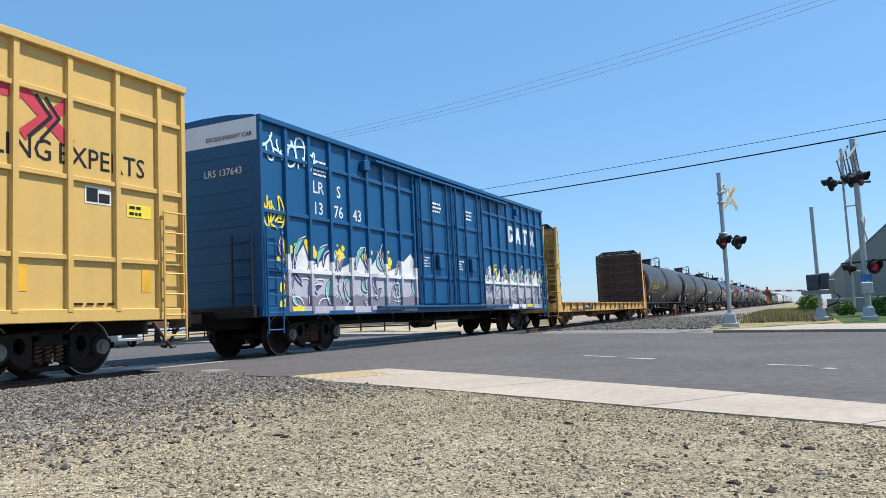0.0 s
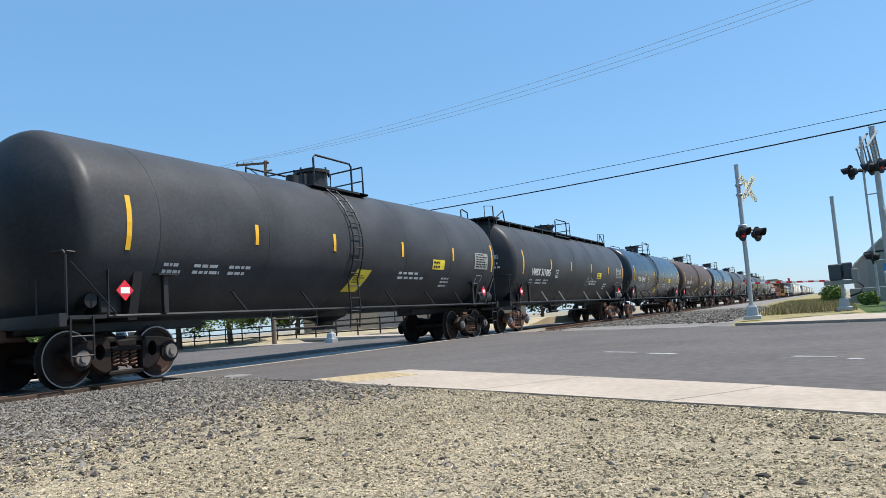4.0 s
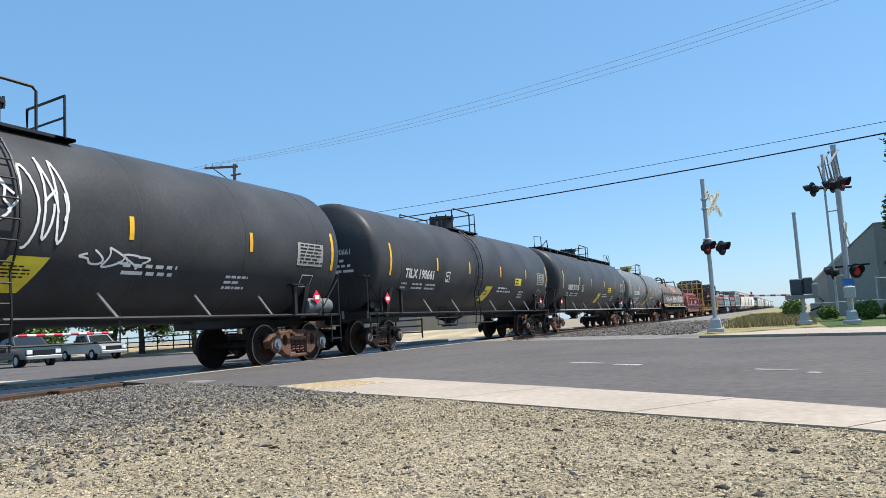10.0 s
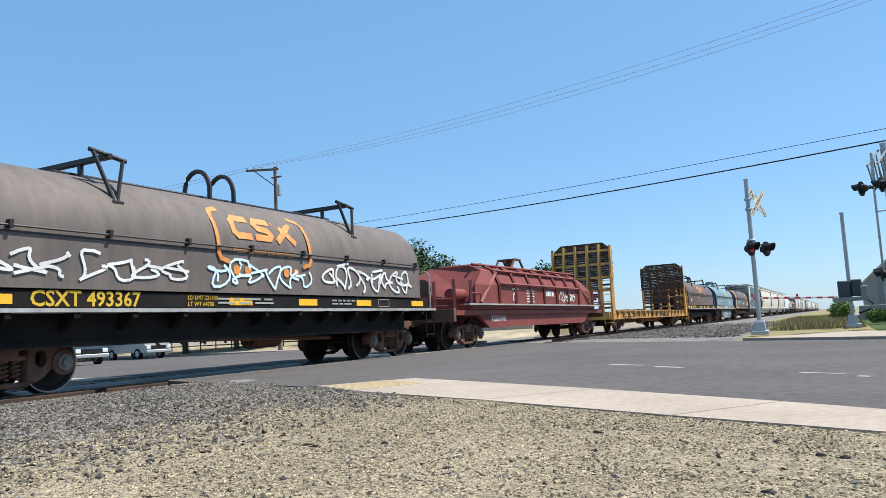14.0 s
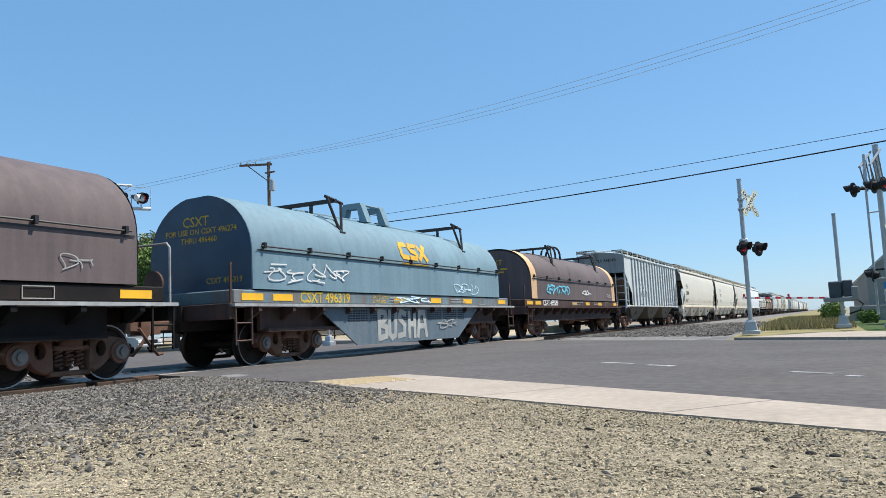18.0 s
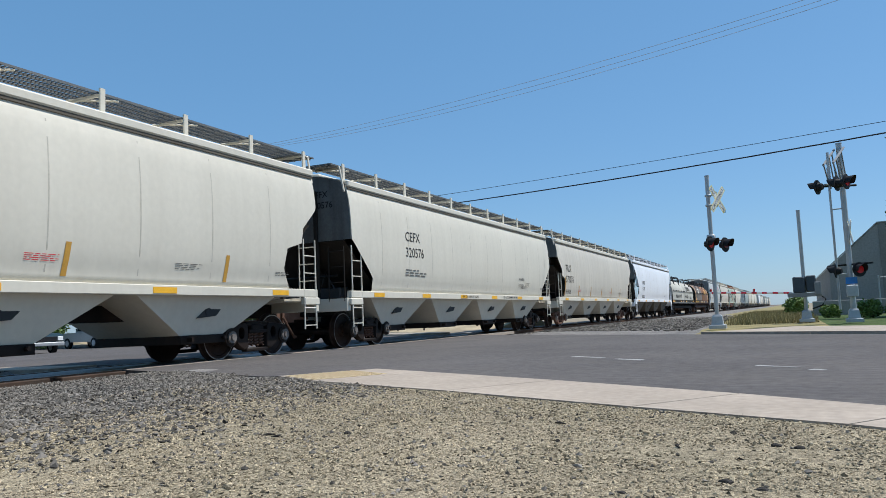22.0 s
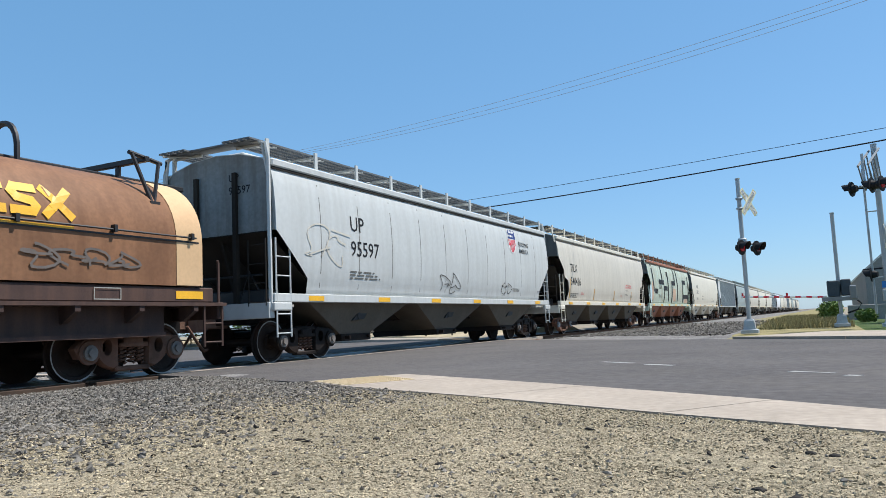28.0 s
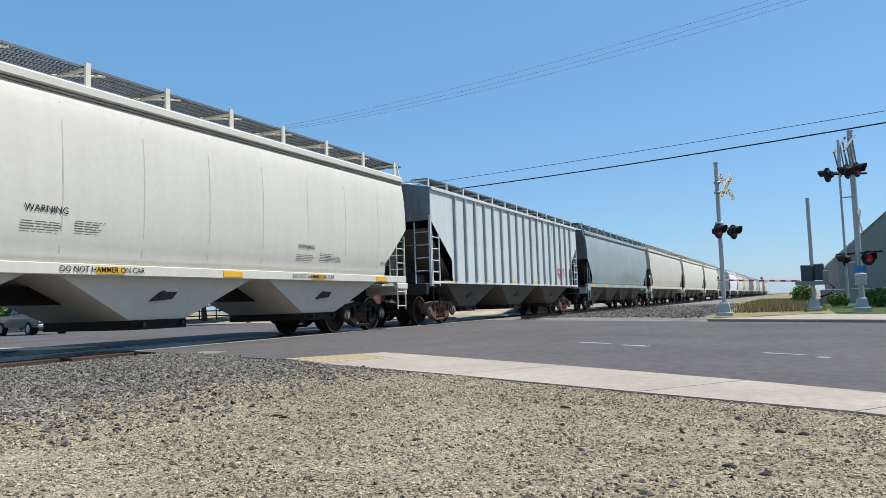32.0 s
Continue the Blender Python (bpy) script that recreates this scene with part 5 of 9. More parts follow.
def lift_frame_mesh():
    """A beam across the hood, held at each end by two legs that meet on the shoulder."""
    me = Mesh()
    me.box(-1.08, 1.08, -0.05, 0.05, 3.78, 3.88, 0.01)
    for s in (-1, 1):
        me.tube([(s * 1.02, -0.36, 3.90), (s * 1.02, 0.36, 3.80)], 0.04, 6)
        me.tube([(s * 1.02, -0.30, 3.90), (s * 1.20, -0.02, 3.02)], 0.036, 6)
        me.tube([(s * 1.02, 0.30, 3.82), (s * 1.20, 0.03, 3.02)], 0.036, 6)
        me.box(min(s * 1.14, s * 1.27), max(s * 1.14, s * 1.27), -0.10, 0.11, 2.94, 3.04)
        me.box(min(s * 0.3, s * 0.36), max(s * 0.3, s * 0.36), -0.04, 0.04, 3.55, 3.80)
    return me


def crown_mesh():
    """Two upright hoops on a low ridge beam."""
    me = Mesh()
    for y in (0.05, 0.75):
        pts = [(0.36 * math.cos(a), y, 3.55 + 0.66 * max(0.0, math.sin(a)) ** 0.6) for a in [i * math.pi / 12 for i in range(13)]]
        me.tube(pts, 0.05, 6)
    me.box(-0.22, 0.22, -3.4, 4.4, 3.56, 3.66, 0.02)
    return me


def portal_mesh():
    """Two plate portals with splayed legs on a ridge beam."""
    me = Mesh()
    for y in (-0.5, 0.5):
        me.prism([(-0.5, 3.6), (-0.28, 4.16), (0.28, 4.16), (0.5, 3.6), (0.26, 3.6), (0.18, 4.0), (-0.18, 4.0), (-0.26, 3.6)], "y", y - 0.13, y + 0.13)
    for x in (-0.25, 0.25):
        me.tube([(x, -0.4, 4.12), (x, 0.4, 4.12)], 0.04, 6)
    me.box(-0.24, 0.24, -3.4, 4.4, 3.56, 3.66, 0.02)
    return me


def coil_car(s0, s1, hoods, frame_mat, tag, mark="", mark_mat=None, bands=None, emblem=None, art=None, seed=0, accents=None, low_skirt=None, span=None, end_paint=None, end_text="", stripes=False):
    """hoods: the paints of one or two covers."""
    L = s1 - s0
    half, lb = L / 2, L - 1.9
    rng = random.Random(500 + seed)
    car = thing("coil_car", tag, "coil car", "cars of the train")
    CARS.append((car, (s0 + s1) / 2))
    running_gear(car, half, CAP_GREY, seed < 5 or seed % 2 == 0, (2.8 if seed == 1 else 3.0, 2.4) if seed < 5 else (2.4, 2.4))
    me = Mesh()
    me.box(-1.42, 1.42, -lb / 2 - 0.1, lb / 2 + 0.1, 1.26, 1.53, 0.02)
    part("cradle_top", me, SILL_BLUE if low_skirt else frame_mat, car)
    for s in (1, -1):
        me = Mesh().box(min(s * 1.12, s * 1.22), max(s * 1.12, s * 1.22), -lb / 2 + 0.9, lb / 2 - 0.9, 0.72, 1.20, 0.01)
        me.box(min(s * 1.06, s * 1.36), max(s * 1.06, s * 1.36), -lb / 2 + 1.0, lb / 2 - 1.0, 0.68, 0.75)
        part("side_girder", me, frame_mat, car)
        part("walkway", Mesh().box(min(s * 1.1, s * 1.60), max(s * 1.1, s * 1.60), -half + 0.7, half - 0.7, 1.19, 1.25), CRADLE if seed in (4, 6) else WHITE_PIPE, car)
        n = 13
        for k in range(n):
            y = -lb / 2 + 0.5 + (lb - 1.0) * k / (n - 1)
            o = part("walkway_bracket", shared(("coil_bracket",), lambda: Mesh().prism([(1.2, 1.19), (1.2, 0.92), (1.28, 0.92), (1.58, 1.10), (1.58, 1.19)], "y", -0.05, 0.05)), frame_mat, car, at=(0, y, 0))
            if s < 0:
                o.rotation_euler = (0, 0, math.pi)
    part("centre_sill", Mesh().box(-0.3, 0.3, -half + 0.6, half - 0.6, 0.75, 1.26), STEEL_DARK, car)
    me = Mesh()
    for k in range(9):
        y = -2.4 + k * 0.55
        me.tube([(0.9, y, 0.9), (0.9, y + 0.3, 0.62)], 0.03, 4)
    me.tube([(0.9, -3, 0.75), (0.9, 3, 0.6)], 0.05, 6)
    me.tube([(0.5, 0.6, 0.66), (0.5, 1.5, 0.66)], 0.2, 12)
    part("brake_rigging", me, STEEL_RUST, car)
    if low_skirt:
        part("side_skirt", Mesh().prism([(-4.4, 1.18), (-2.8, 0.27), (2.8, 0.27), (4.4, 1.18)], "x", 1.40, 1.44), low_skirt, car)
        # rows of slots under the walkway
        me = Mesh()
        for k in range(58):
            for q in range(5):
                if k % 9 != 8:
                    me.box(1.440, 1.443, -3.2 + k * 0.112, -3.2 + k * 0.112 + 0.075, 0.84 + q * 0.06, 0.875 + q * 0.06)
        part("vent_slots", me, HOOD_BLACK, car, "rows of dark slots")
        # swollen pale sprayed letters over the skirt
        for line in (((0, 0), (0, 1), (0.35, 0.95), (0.4, 0.75), (0.05, 0.52), (0.42, 0.4), (0.4, 0.08), (0, 0)), ((0.62, 1), (0.6, 0.15), (0.75, 0), (0.95, 0.1), (1, 1)),
                     ((1.6, 0.9), (1.3, 1), (1.2, 0.75), (1.55, 0.45), (1.5, 0.1), (1.15, 0.05)), ((1.85, 0), (1.85, 0.95), (1.85, 0.5), (2.2, 0.5), (2.2, 0.95), (2.2, 0)),
                     ((2.42, 0), (2.55, 0.95), (2.85, 0.95), (3.0, 0), (2.94, 0.4), (2.48, 0.4))):
            me = stroke(Mesh(), flat_side(1.444), [(-1.8 + p * 0.84, 0.40 + 0.68 * q) for p, q in line], 0.15, 0.004)
            part("graffiti", me, SPRAY_CHALK, car, "sprayed block letter")
    if bands == "yellow_end" or accents:
        for y in (-lb / 2 + 0.45, -lb / 2 + 1.4, -lb / 2 + 6.3, -lb / 2 + 8.4, -lb / 2 + 10.6, lb / 2 - 0.5):
            part("reflector", shared(("coil_reflector",), lambda: Mesh().box(1.425, 1.43, -0.32, 0.32, 1.32, 1.46)), YELLOW_DECAL, car, at=(0, y, 0))
    for s in (-1, 1):
        ye = s * (half - 0.75)
        me = Mesh().box(-1.5, 1.5, ye - 0.08, ye + 0.08, 0.95, 1.26, 0.01)
        me.box(-1.5, 1.5, min(ye, s * (lb / 2)), max(ye, s * (lb / 2)), 1.20, 1.25)
        part("end_sill", me, frame_mat, car)
        part("step_ladder", ladder(Mesh(), 1.55, s * (half - 1.0), 0.45, 1.2, 0.45, "y", 0.34, 0.018), frame_mat, car)
        for x in (-1.45, 1.45):
            part("end_rail", Mesh().tube([(x, ye, 1.2), (x, ye, 2.22), (x * 0.95, ye, 2.30), (x * 0.25, ye, 2.30), (x * 0.2, ye, 2.2)], 0.022, 6), WHITE_PIPE, car) if seed < 3 else part("end_post", Mesh().tube([(x, ye, 1.2), (x, ye, 2.0), (x, ye - s * 0.02, 2.05)], 0.03, 5), frame_mat, car)
        part("brake_wheel", Mesh().disc((-0.6, ye, 1.75), "y", 0.27, 0.05, 16).tube([(-0.6, ye, 1.2), (-0.6, ye, 1.75)], 0.04, 5), frame_mat, car) if s < 0 else None
    nh, mid = len(hoods), (s0 + s1) / 2
    ya, yb = (span[0] - mid, span[1] - mid) if span else (-lb / 2 + 0.5, lb / 2 - 0.5)
    lh = (yb - ya - 0.3 * (nh - 1)) / nh
    for s in (-1, 1):
        me = Mesh()
        zz = [1.56, 2.3] + [2.3 + 1.28 * math.sin(k * math.pi / 20) for k in range(1, 10)] + [3.58]
        ring = [(hood_half(z) * 0.968, z) for z in zz] + [(-hood_half(z) * 0.968, z) for z in reversed(zz[:-1])]
        ye = ya if s < 0 else yb
        me.prism(ring, "y", ye + s * 0.004, ye + s * 0.014)
        # end plate in a darker colour than the hood paints the end's shade
        part("hood_end", me, end_paint or HOOD_END, car)
    for i, paint in enumerate(hoods):
        y = ya + lh / 2 + i * (lh + 0.3)
        hd = part("hood", shared(("hood", round(lh, 1)), lambda: hood_mesh(round(lh, 1))), paint, car, at=(0, y, 0))
        part("hand_line", Mesh().tube([(1.50, -lh / 2 + 0.2, 2.42), (1.50, lh / 2 - 0.2, 2.42)], 0.018, 5), PITCH, hd)
        n = 9 if nh == 1 else 5
        for k in range(n):
            part("line_hook", shared(("hook",), lambda: Mesh().box(1.44, 1.53, -0.03, 0.03, 2.38, 2.50)), PITCH, hd, at=(0, -lh / 2 + 0.3 + (lh - 0.6) * k / (n - 1), 0))
        part("lap_joint", panel(hood_side, -lh / 2 + 0.1, lh / 2 - 0.1, 2.33, 2.36, 0.01, 2), PITCH, hd)
        part("lift_crown", shared(("portal",), portal_mesh) if low_skirt else shared(("crown",), crown_mesh), paint if low_skirt else PITCH, hd)
        for s in (-1, 1):
            part("lift_frame", shared(("lift",), lift_frame_mesh), PITCH, hd, at=(0, (-2.95 if s < 0 else 3.95) if nh == 1 else (-0.9 if s < 0 else 2.7), 0))
        if bands:
            for s in (-1, 1):
                if nh == 1 or (s < 0) == (i == 0):
                    part("end_band", shared(("band",), lambda: band_mesh(0.62)), END_CREAM if bands == "cream" else YELLOW_DECAL, hd, at=(0, s * (lh / 2 - 0.32), 0))
    if seed in (1, 2, 3):
        for body, z in (("LD LMT 221300", 1.415), ("LT WT 64700", 1.30)):
            part("lettering", letters(body, 0.11, flat_side(1.42), -lb / 2 + 4.95, z, lift=0.006), mark_mat or WHITE_DECAL, car)
    if mark:
        part("lettering", letters(mark, 0.33, flat_side(1.42), -lb / 2 + 1.98, 1.295, wide=1.02, lift=0.006, bold=0.02), mark_mat or WHITE_DECAL, car, "reporting mark")
    for emblem in ([emblem] if emblem else []) + ([(3.3, YELLOW_DECAL)] if seed == 6 else []):
        y, paint_e = emblem[0], emblem[1]
        sc = emblem[2] if len(emblem) > 2 else 0.76
        ez = 2.62 if len(emblem) > 2 else 2.50
        signs = [Mesh(), Mesh(), Mesh()]
        for k, line in ((0, ((0.54, 0.07), (0.18, 0.07), (0.08, 0.15), (0.08, 0.35), (0.18, 0.43), (0.54, 0.43))),
                        (1, ((0.06, 0.07), (0.46, 0.07), (0.53, 0.15), (0.45, 0.23), (0.15, 0.27), (0.07, 0.35), (0.15, 0.43), (0.53, 0.43))),
                        (2, ((0.06, 0.05), (0.6, 0.45))), (2, ((0.06, 0.45), (0.6, 0.05)))):
            fine = [(p0 + (p1 - p0) * i / 3, q0 + (q1 - q0) * i / 3) for (p0, q0), (p1, q1) in zip(line, line[1:]) for i in range(3)] + [line[-1]]
            stroke(signs[k], hood_side, [(y + (0.68 * k + p) * sc, ez + q) for p, q in fine], 0.135, 0.012)
        for me in signs:
            part("emblem_sign", me, paint_e, car, "worn blocky emblem paint")
        if len(emblem) > 2:
            me = Mesh()
            for sgn, yy in ((-1, y - 0.45 * sc), (1, y + 2.45 * sc)):
                stroke(me, hood_side, [(yy - sgn * 0.3, 3.22), (yy - sgn * 0.06, 3.16), (yy, 3.05), (yy, 2.9), (yy, 2.75), (yy, 2.6), (yy, 2.45), (yy, 2.3), (yy - sgn * 0.05, 2.2), (yy - sgn * 0.25, 2.15)], 0.09, 0.024)
            for q in (0.04 * sc, 0.37 * sc, 1.59 * sc, 1.92 * sc):
                me.add([(hood_side(0, 2.0) + 0.014, y + q + 0.1 * math.cos(t), 2.0 + 0.1 * math.sin(t)) for t in [k * math.tau / 10 for k in range(10)]], [tuple(range(10))])
            part("emblem_surround", me, paint_e, car)
            part("lettering", letters("How tomorrow moves", 0.195 * sc, hood_side, y - 0.05, 2.33, lift=0.014), paint_e, car, "slogan lettering")
        else:
            part("emblem_bar", panel(hood_side, y, y + 2.0 * sc, 2.36, 2.40, 0.014, 2), paint_e, car)
    if end_text:
        src = letters(end_text, 0.30, lambda y, z: 0.0, 0, 0, lift=0)
        part("end_lettering", Mesh().add([(-0.45 + p[1], ya - 0.022, 2.95 + p[2]) for p in src.v], src.f), GOLD, car, "gold end lettering")
        if low_skirt:
            for body, x, z in (("FOR USE ON CSXT 496274", -0.95, 2.78), ("THRU 496460", -0.5, 2.6), (mark, 0.2, 1.72)):
                sl = letters(body, 0.17, lambda y, z: 0.0, 0, 0, lift=0)
                part("end_lettering", Mesh().add([(x + p[1], ya - 0.022, z + p[2]) for p in sl.v], sl.f), GOLD, car)
        if seed == 2:
            part("notice", panel(hood_side, -5.68, -5.28, 1.82, 2.06, 0.01, 2), LEMON, car, "small yellow notice")
            for body, x, z in (("493000 - 493524", -0.72, 2.74), ("493148", 0.45, 1.78)):
                sl = letters(body, 0.19, lambda y, z: 0.0, 0, 0, lift=0)
                part("end_lettering", Mesh().add([(x + p[1], ya - 0.022, z + p[2]) for p in sl.v], sl.f), GOLD, car)
        src = text_bars(Mesh(), lambda y, z: 0.0, -0.6, 2.75, 0 if low_skirt or nh == 2 or seed == 2 else 2, 1.4, 0.06, rng)
        part("end_stencil", Mesh().add([(p[1], ya - 0.022, p[2]) for p in src.v], src.f), GOLD, car)
    if stripes:
        me = Mesh()
        for k in range(6):
            stroke(me, hood_side, [(2.0 + 0.05 * k, 2.96 - 0.07 * k), (4.1 - 0.02 * k, 2.96 - 0.07 * k)], 0.035, 0.014)
        for k, shape in enumerate((((0, 0), (0.13, 0), (0.13, 0.24), (0.34, 0), (0.5, 0), (0.5, 0.42), (0.37, 0.42), (0.37, 0.2), (0.16, 0.42), (0, 0.42)), ((0, 0), (0.42, 0), (0.5, 0.1), (0.5, 0.2), (0.16, 0.3), (0.5, 0.32), (0.5, 0.42), (0.08, 0.42), (0, 0.32), (0, 0.22), (0.34, 0.13), (0, 0.1)))):
            me.add([(hood_side(0, 2.56 + q) + 0.016, 4.15 + 0.55 * k + p, 2.56 + q) for p, q in shape], [tuple(range(len(shape)))])
        part("emblem", me, STEEL_DARK, car, "dark striped railway emblem")
    part("capacity_stencil", text_bars(text_bars(Mesh(), flat_side(1.425), -1.2, 1.42, 2, 2.0, 0.035, rng), flat_side(1.425), 2.4, 1.42, 2, 1.2, 0.035, rng), PLATE_GREY, car)
    part("data_plate", stroke(Mesh(), flat_side(1.426), [(lb / 2 - 2.5, 1.3), (lb / 2 - 2.5, 1.48), (lb / 2 - 2.0, 1.48), (lb / 2 - 2.0, 1.3), (lb / 2 - 2.5, 1.3)], 0.016), PLATE_GREY, car)
    for y0, y1, z0, z1, w, m in art or ():
        part("graffiti", scrawl(rng, hood_side if z0 > 1.55 else flat_side(1.425 if z0 > 1.2 else 1.446), y0, y1, z0, z1, w, max(2, int((y1 - y0) / 0.5))), m, car, "sprayed tag")
    return car


def angular_coil_car(s0, s1, tag):
    """A red car with one faceted cover under an outside rib cage."""
    L = s1 - s0
    half, lb = L / 2, L - 1.9
    rng = random.Random(77)
    car = thing("coil_car", tag, "coil car", "cars of the train")
    CARS.append((car, (s0 + s1) / 2))
    running_gear(car, half, CAP_GREY, True)
    m = COIL_RED
    part("cradle_top", Mesh().box(-1.42, 1.42, -lb / 2 + 1.2, lb / 2 - 1.2, 1.22, 1.42, 0.02), m, car)
    for s in (1, -1):
        part("side_girder", Mesh().prism([(-lb / 2 + 1.4, 1.22), (-lb / 2 + 2.6, 0.62), (lb / 2 - 2.6, 0.62), (lb / 2 - 1.4, 1.22)], "x", s * 1.3 - 0.06, s * 1.3 + 0.06), m, car)
        part("walkway", Mesh().box(min(s * 1.4, s * 1.6), max(s * 1.4, s * 1.6), -lb / 2 + 0.6, lb / 2 - 0.6, 1.36, 1.41), WHITE_PIPE, car)
    part("end_deck", Mesh().box(-1.45, 1.45, -half + 0.65, half - 0.65, 1.05, 1.2), m, car)
    prof = [(1.40, 1.42), (1.40, 2.05), (1.18, 2.55), (0.75, 2.75), (-0.75, 2.75), (-1.18, 2.55), (-1.40, 2.05), (-1.40, 1.42)]
    l = lb - 3.0
    def ring(y, k):
        return [(x, y + (0 if z < 2.2 else k), z) for x, z in prof]
    part("hood", Mesh().loft([ring(-l / 2, 1.0), ring(l / 2, -1.0)], smooth=False), m, car)
    for k in range(7):
        y = -l / 2 + 1.9 + (l - 3.8) * k / 6
        me = Mesh().tube([(1.44, y, 1.42), (1.44, y, 2.08), (1.22, y, 2.60), (0.78, y, 2.82), (-0.78, y, 2.82), (-1.22, y, 2.60), (-1.44, y, 2.08), (-1.44, y, 1.42)], 0.055, 4)
        part("rib", me, m, car)
    me = Mesh()
    for z in (2.12, 2.58):
        x = 1.46 if z < 2.3 else 1.24
        me.tube([(x, -l / 2 + 1.9, z), (x, l / 2 - 1.9, z)], 0.05, 4)
    me.tube([(1.44, -l / 2 + 0.3, 1.46), (1.28, -l / 2 + 2.0, 2.5)], 0.06, 4)
    me.tube([(1.44, l / 2 - 0.3, 1.46), (1.28, l / 2 - 2.0, 2.5)], 0.06, 4)
    me.tube([(0.9, -l / 2 + 0.9, 2.78), (0.9, l / 2 - 0.9, 2.86)], 0.045, 4)
    part("side_rail", me, m, car)
    me = Mesh()
    for x in (-0.35, 0.35):
        me.tube([(x, -0.8, 2.8), (x, -0.25, 3.3), (x, 0.25, 3.3), (x, 0.8, 2.8)], 0.05, 6)
    me.box(-0.4, 0.4, -0.3, 0.3, 3.27, 3.33)
    me.box(-0.12, 0.12, -0.1, 0.1, 2.8, 3.25)
    part("lift_crown", me, STEEL_RUST, car)
    for s in (-1, 1):
        ye = s * (half - 0.9)
        me = Mesh()
        for x, y in ((1.4, ye), (1.4, ye - s * 1.2), (-1.4, ye), (0.5, ye - s * 0.4)):
            me.tube([(x, y, 1.1), (x, y, 2.15)], 0.06, 4)
        me.tube([(1.4, ye - s * 1.2, 1.75), (1.4, ye - s * 1.9, 1.75), (1.4, ye - s * 1.95, 1.2)], 0.025, 5)
        me.tube([(1.4, ye, 1.55), (0.5, ye - s * 0.4, 1.6)], 0.025, 5)
        part("end_post", me, m, car)
        me = Mesh().tube([(0.9, ye - s * 0.7, 1.72), (0.9, ye - s * 1.6, 1.72)], 0.2, 12)
        part("air_reservoir", me, m, car)
        part("end_sill", Mesh().box(-1.5, 1.5, s * (half - 0.7) - 0.08, s * (half - 0.7) + 0.08, 0.85, 1.25, 0.01), STEEL_RUST, car)
    part("brake_wheel", Mesh().disc((0.3, -half + 1.0, 1.95), "y", 0.27, 0.05, 16), STEEL_RUST, car)
    side = flat_side(1.405)
    part("lettering", letters("YC631443", 0.30, flat_side(1.37), -lb / 2 + 2.7, 0.82), WHITE_DECAL, car, "reporting mark")
    me = Mesh()
    for a in range(3):
        stroke(me, side, [(-3.2 + 0.14 * a, 1.55), (-3.2 + 0.14 * a, 1.75 + 0.05 * a), (-2.9, 1.9 + 0.05 * a)], 0.07, 0.006)
    stroke(me, side, [(-3.3, 1.95), (-2.7, 1.95)], 0.06, 0.006)
    part("emblem", me, WHITE_DECAL, car)
    part("notice_stencil", text_bars(text_bars(Mesh(), side, -1.9, 1.9, 5, 0.9, 0.05, rng, 0.006), side, 0.1, 1.75, 1, 1.3, 0.2, rng, 0.006), WHITE_DECAL, car)
    part("graffiti", scrawl(rng, side, 1.9, 4.0, 1.5, 1.95, 0.045, 5), WHITE_DECAL, car, "sprayed tag")
    return car


# ---- bulkhead flat cars ----
def plank(w, h, d, top=None):
    """A board; top: the width of its upper edge where the corner is cut off."""
    if top is None:
        return Mesh().box(-w / 2, w / 2, -d / 2, d / 2, -h / 2, h / 2, 0.008)
    return Mesh().prism([(-w / 2, -h / 2), (w / 2, -h / 2), (top / 2, h / 2), (-top / 2, h / 2)], "y", -d / 2, d / 2)


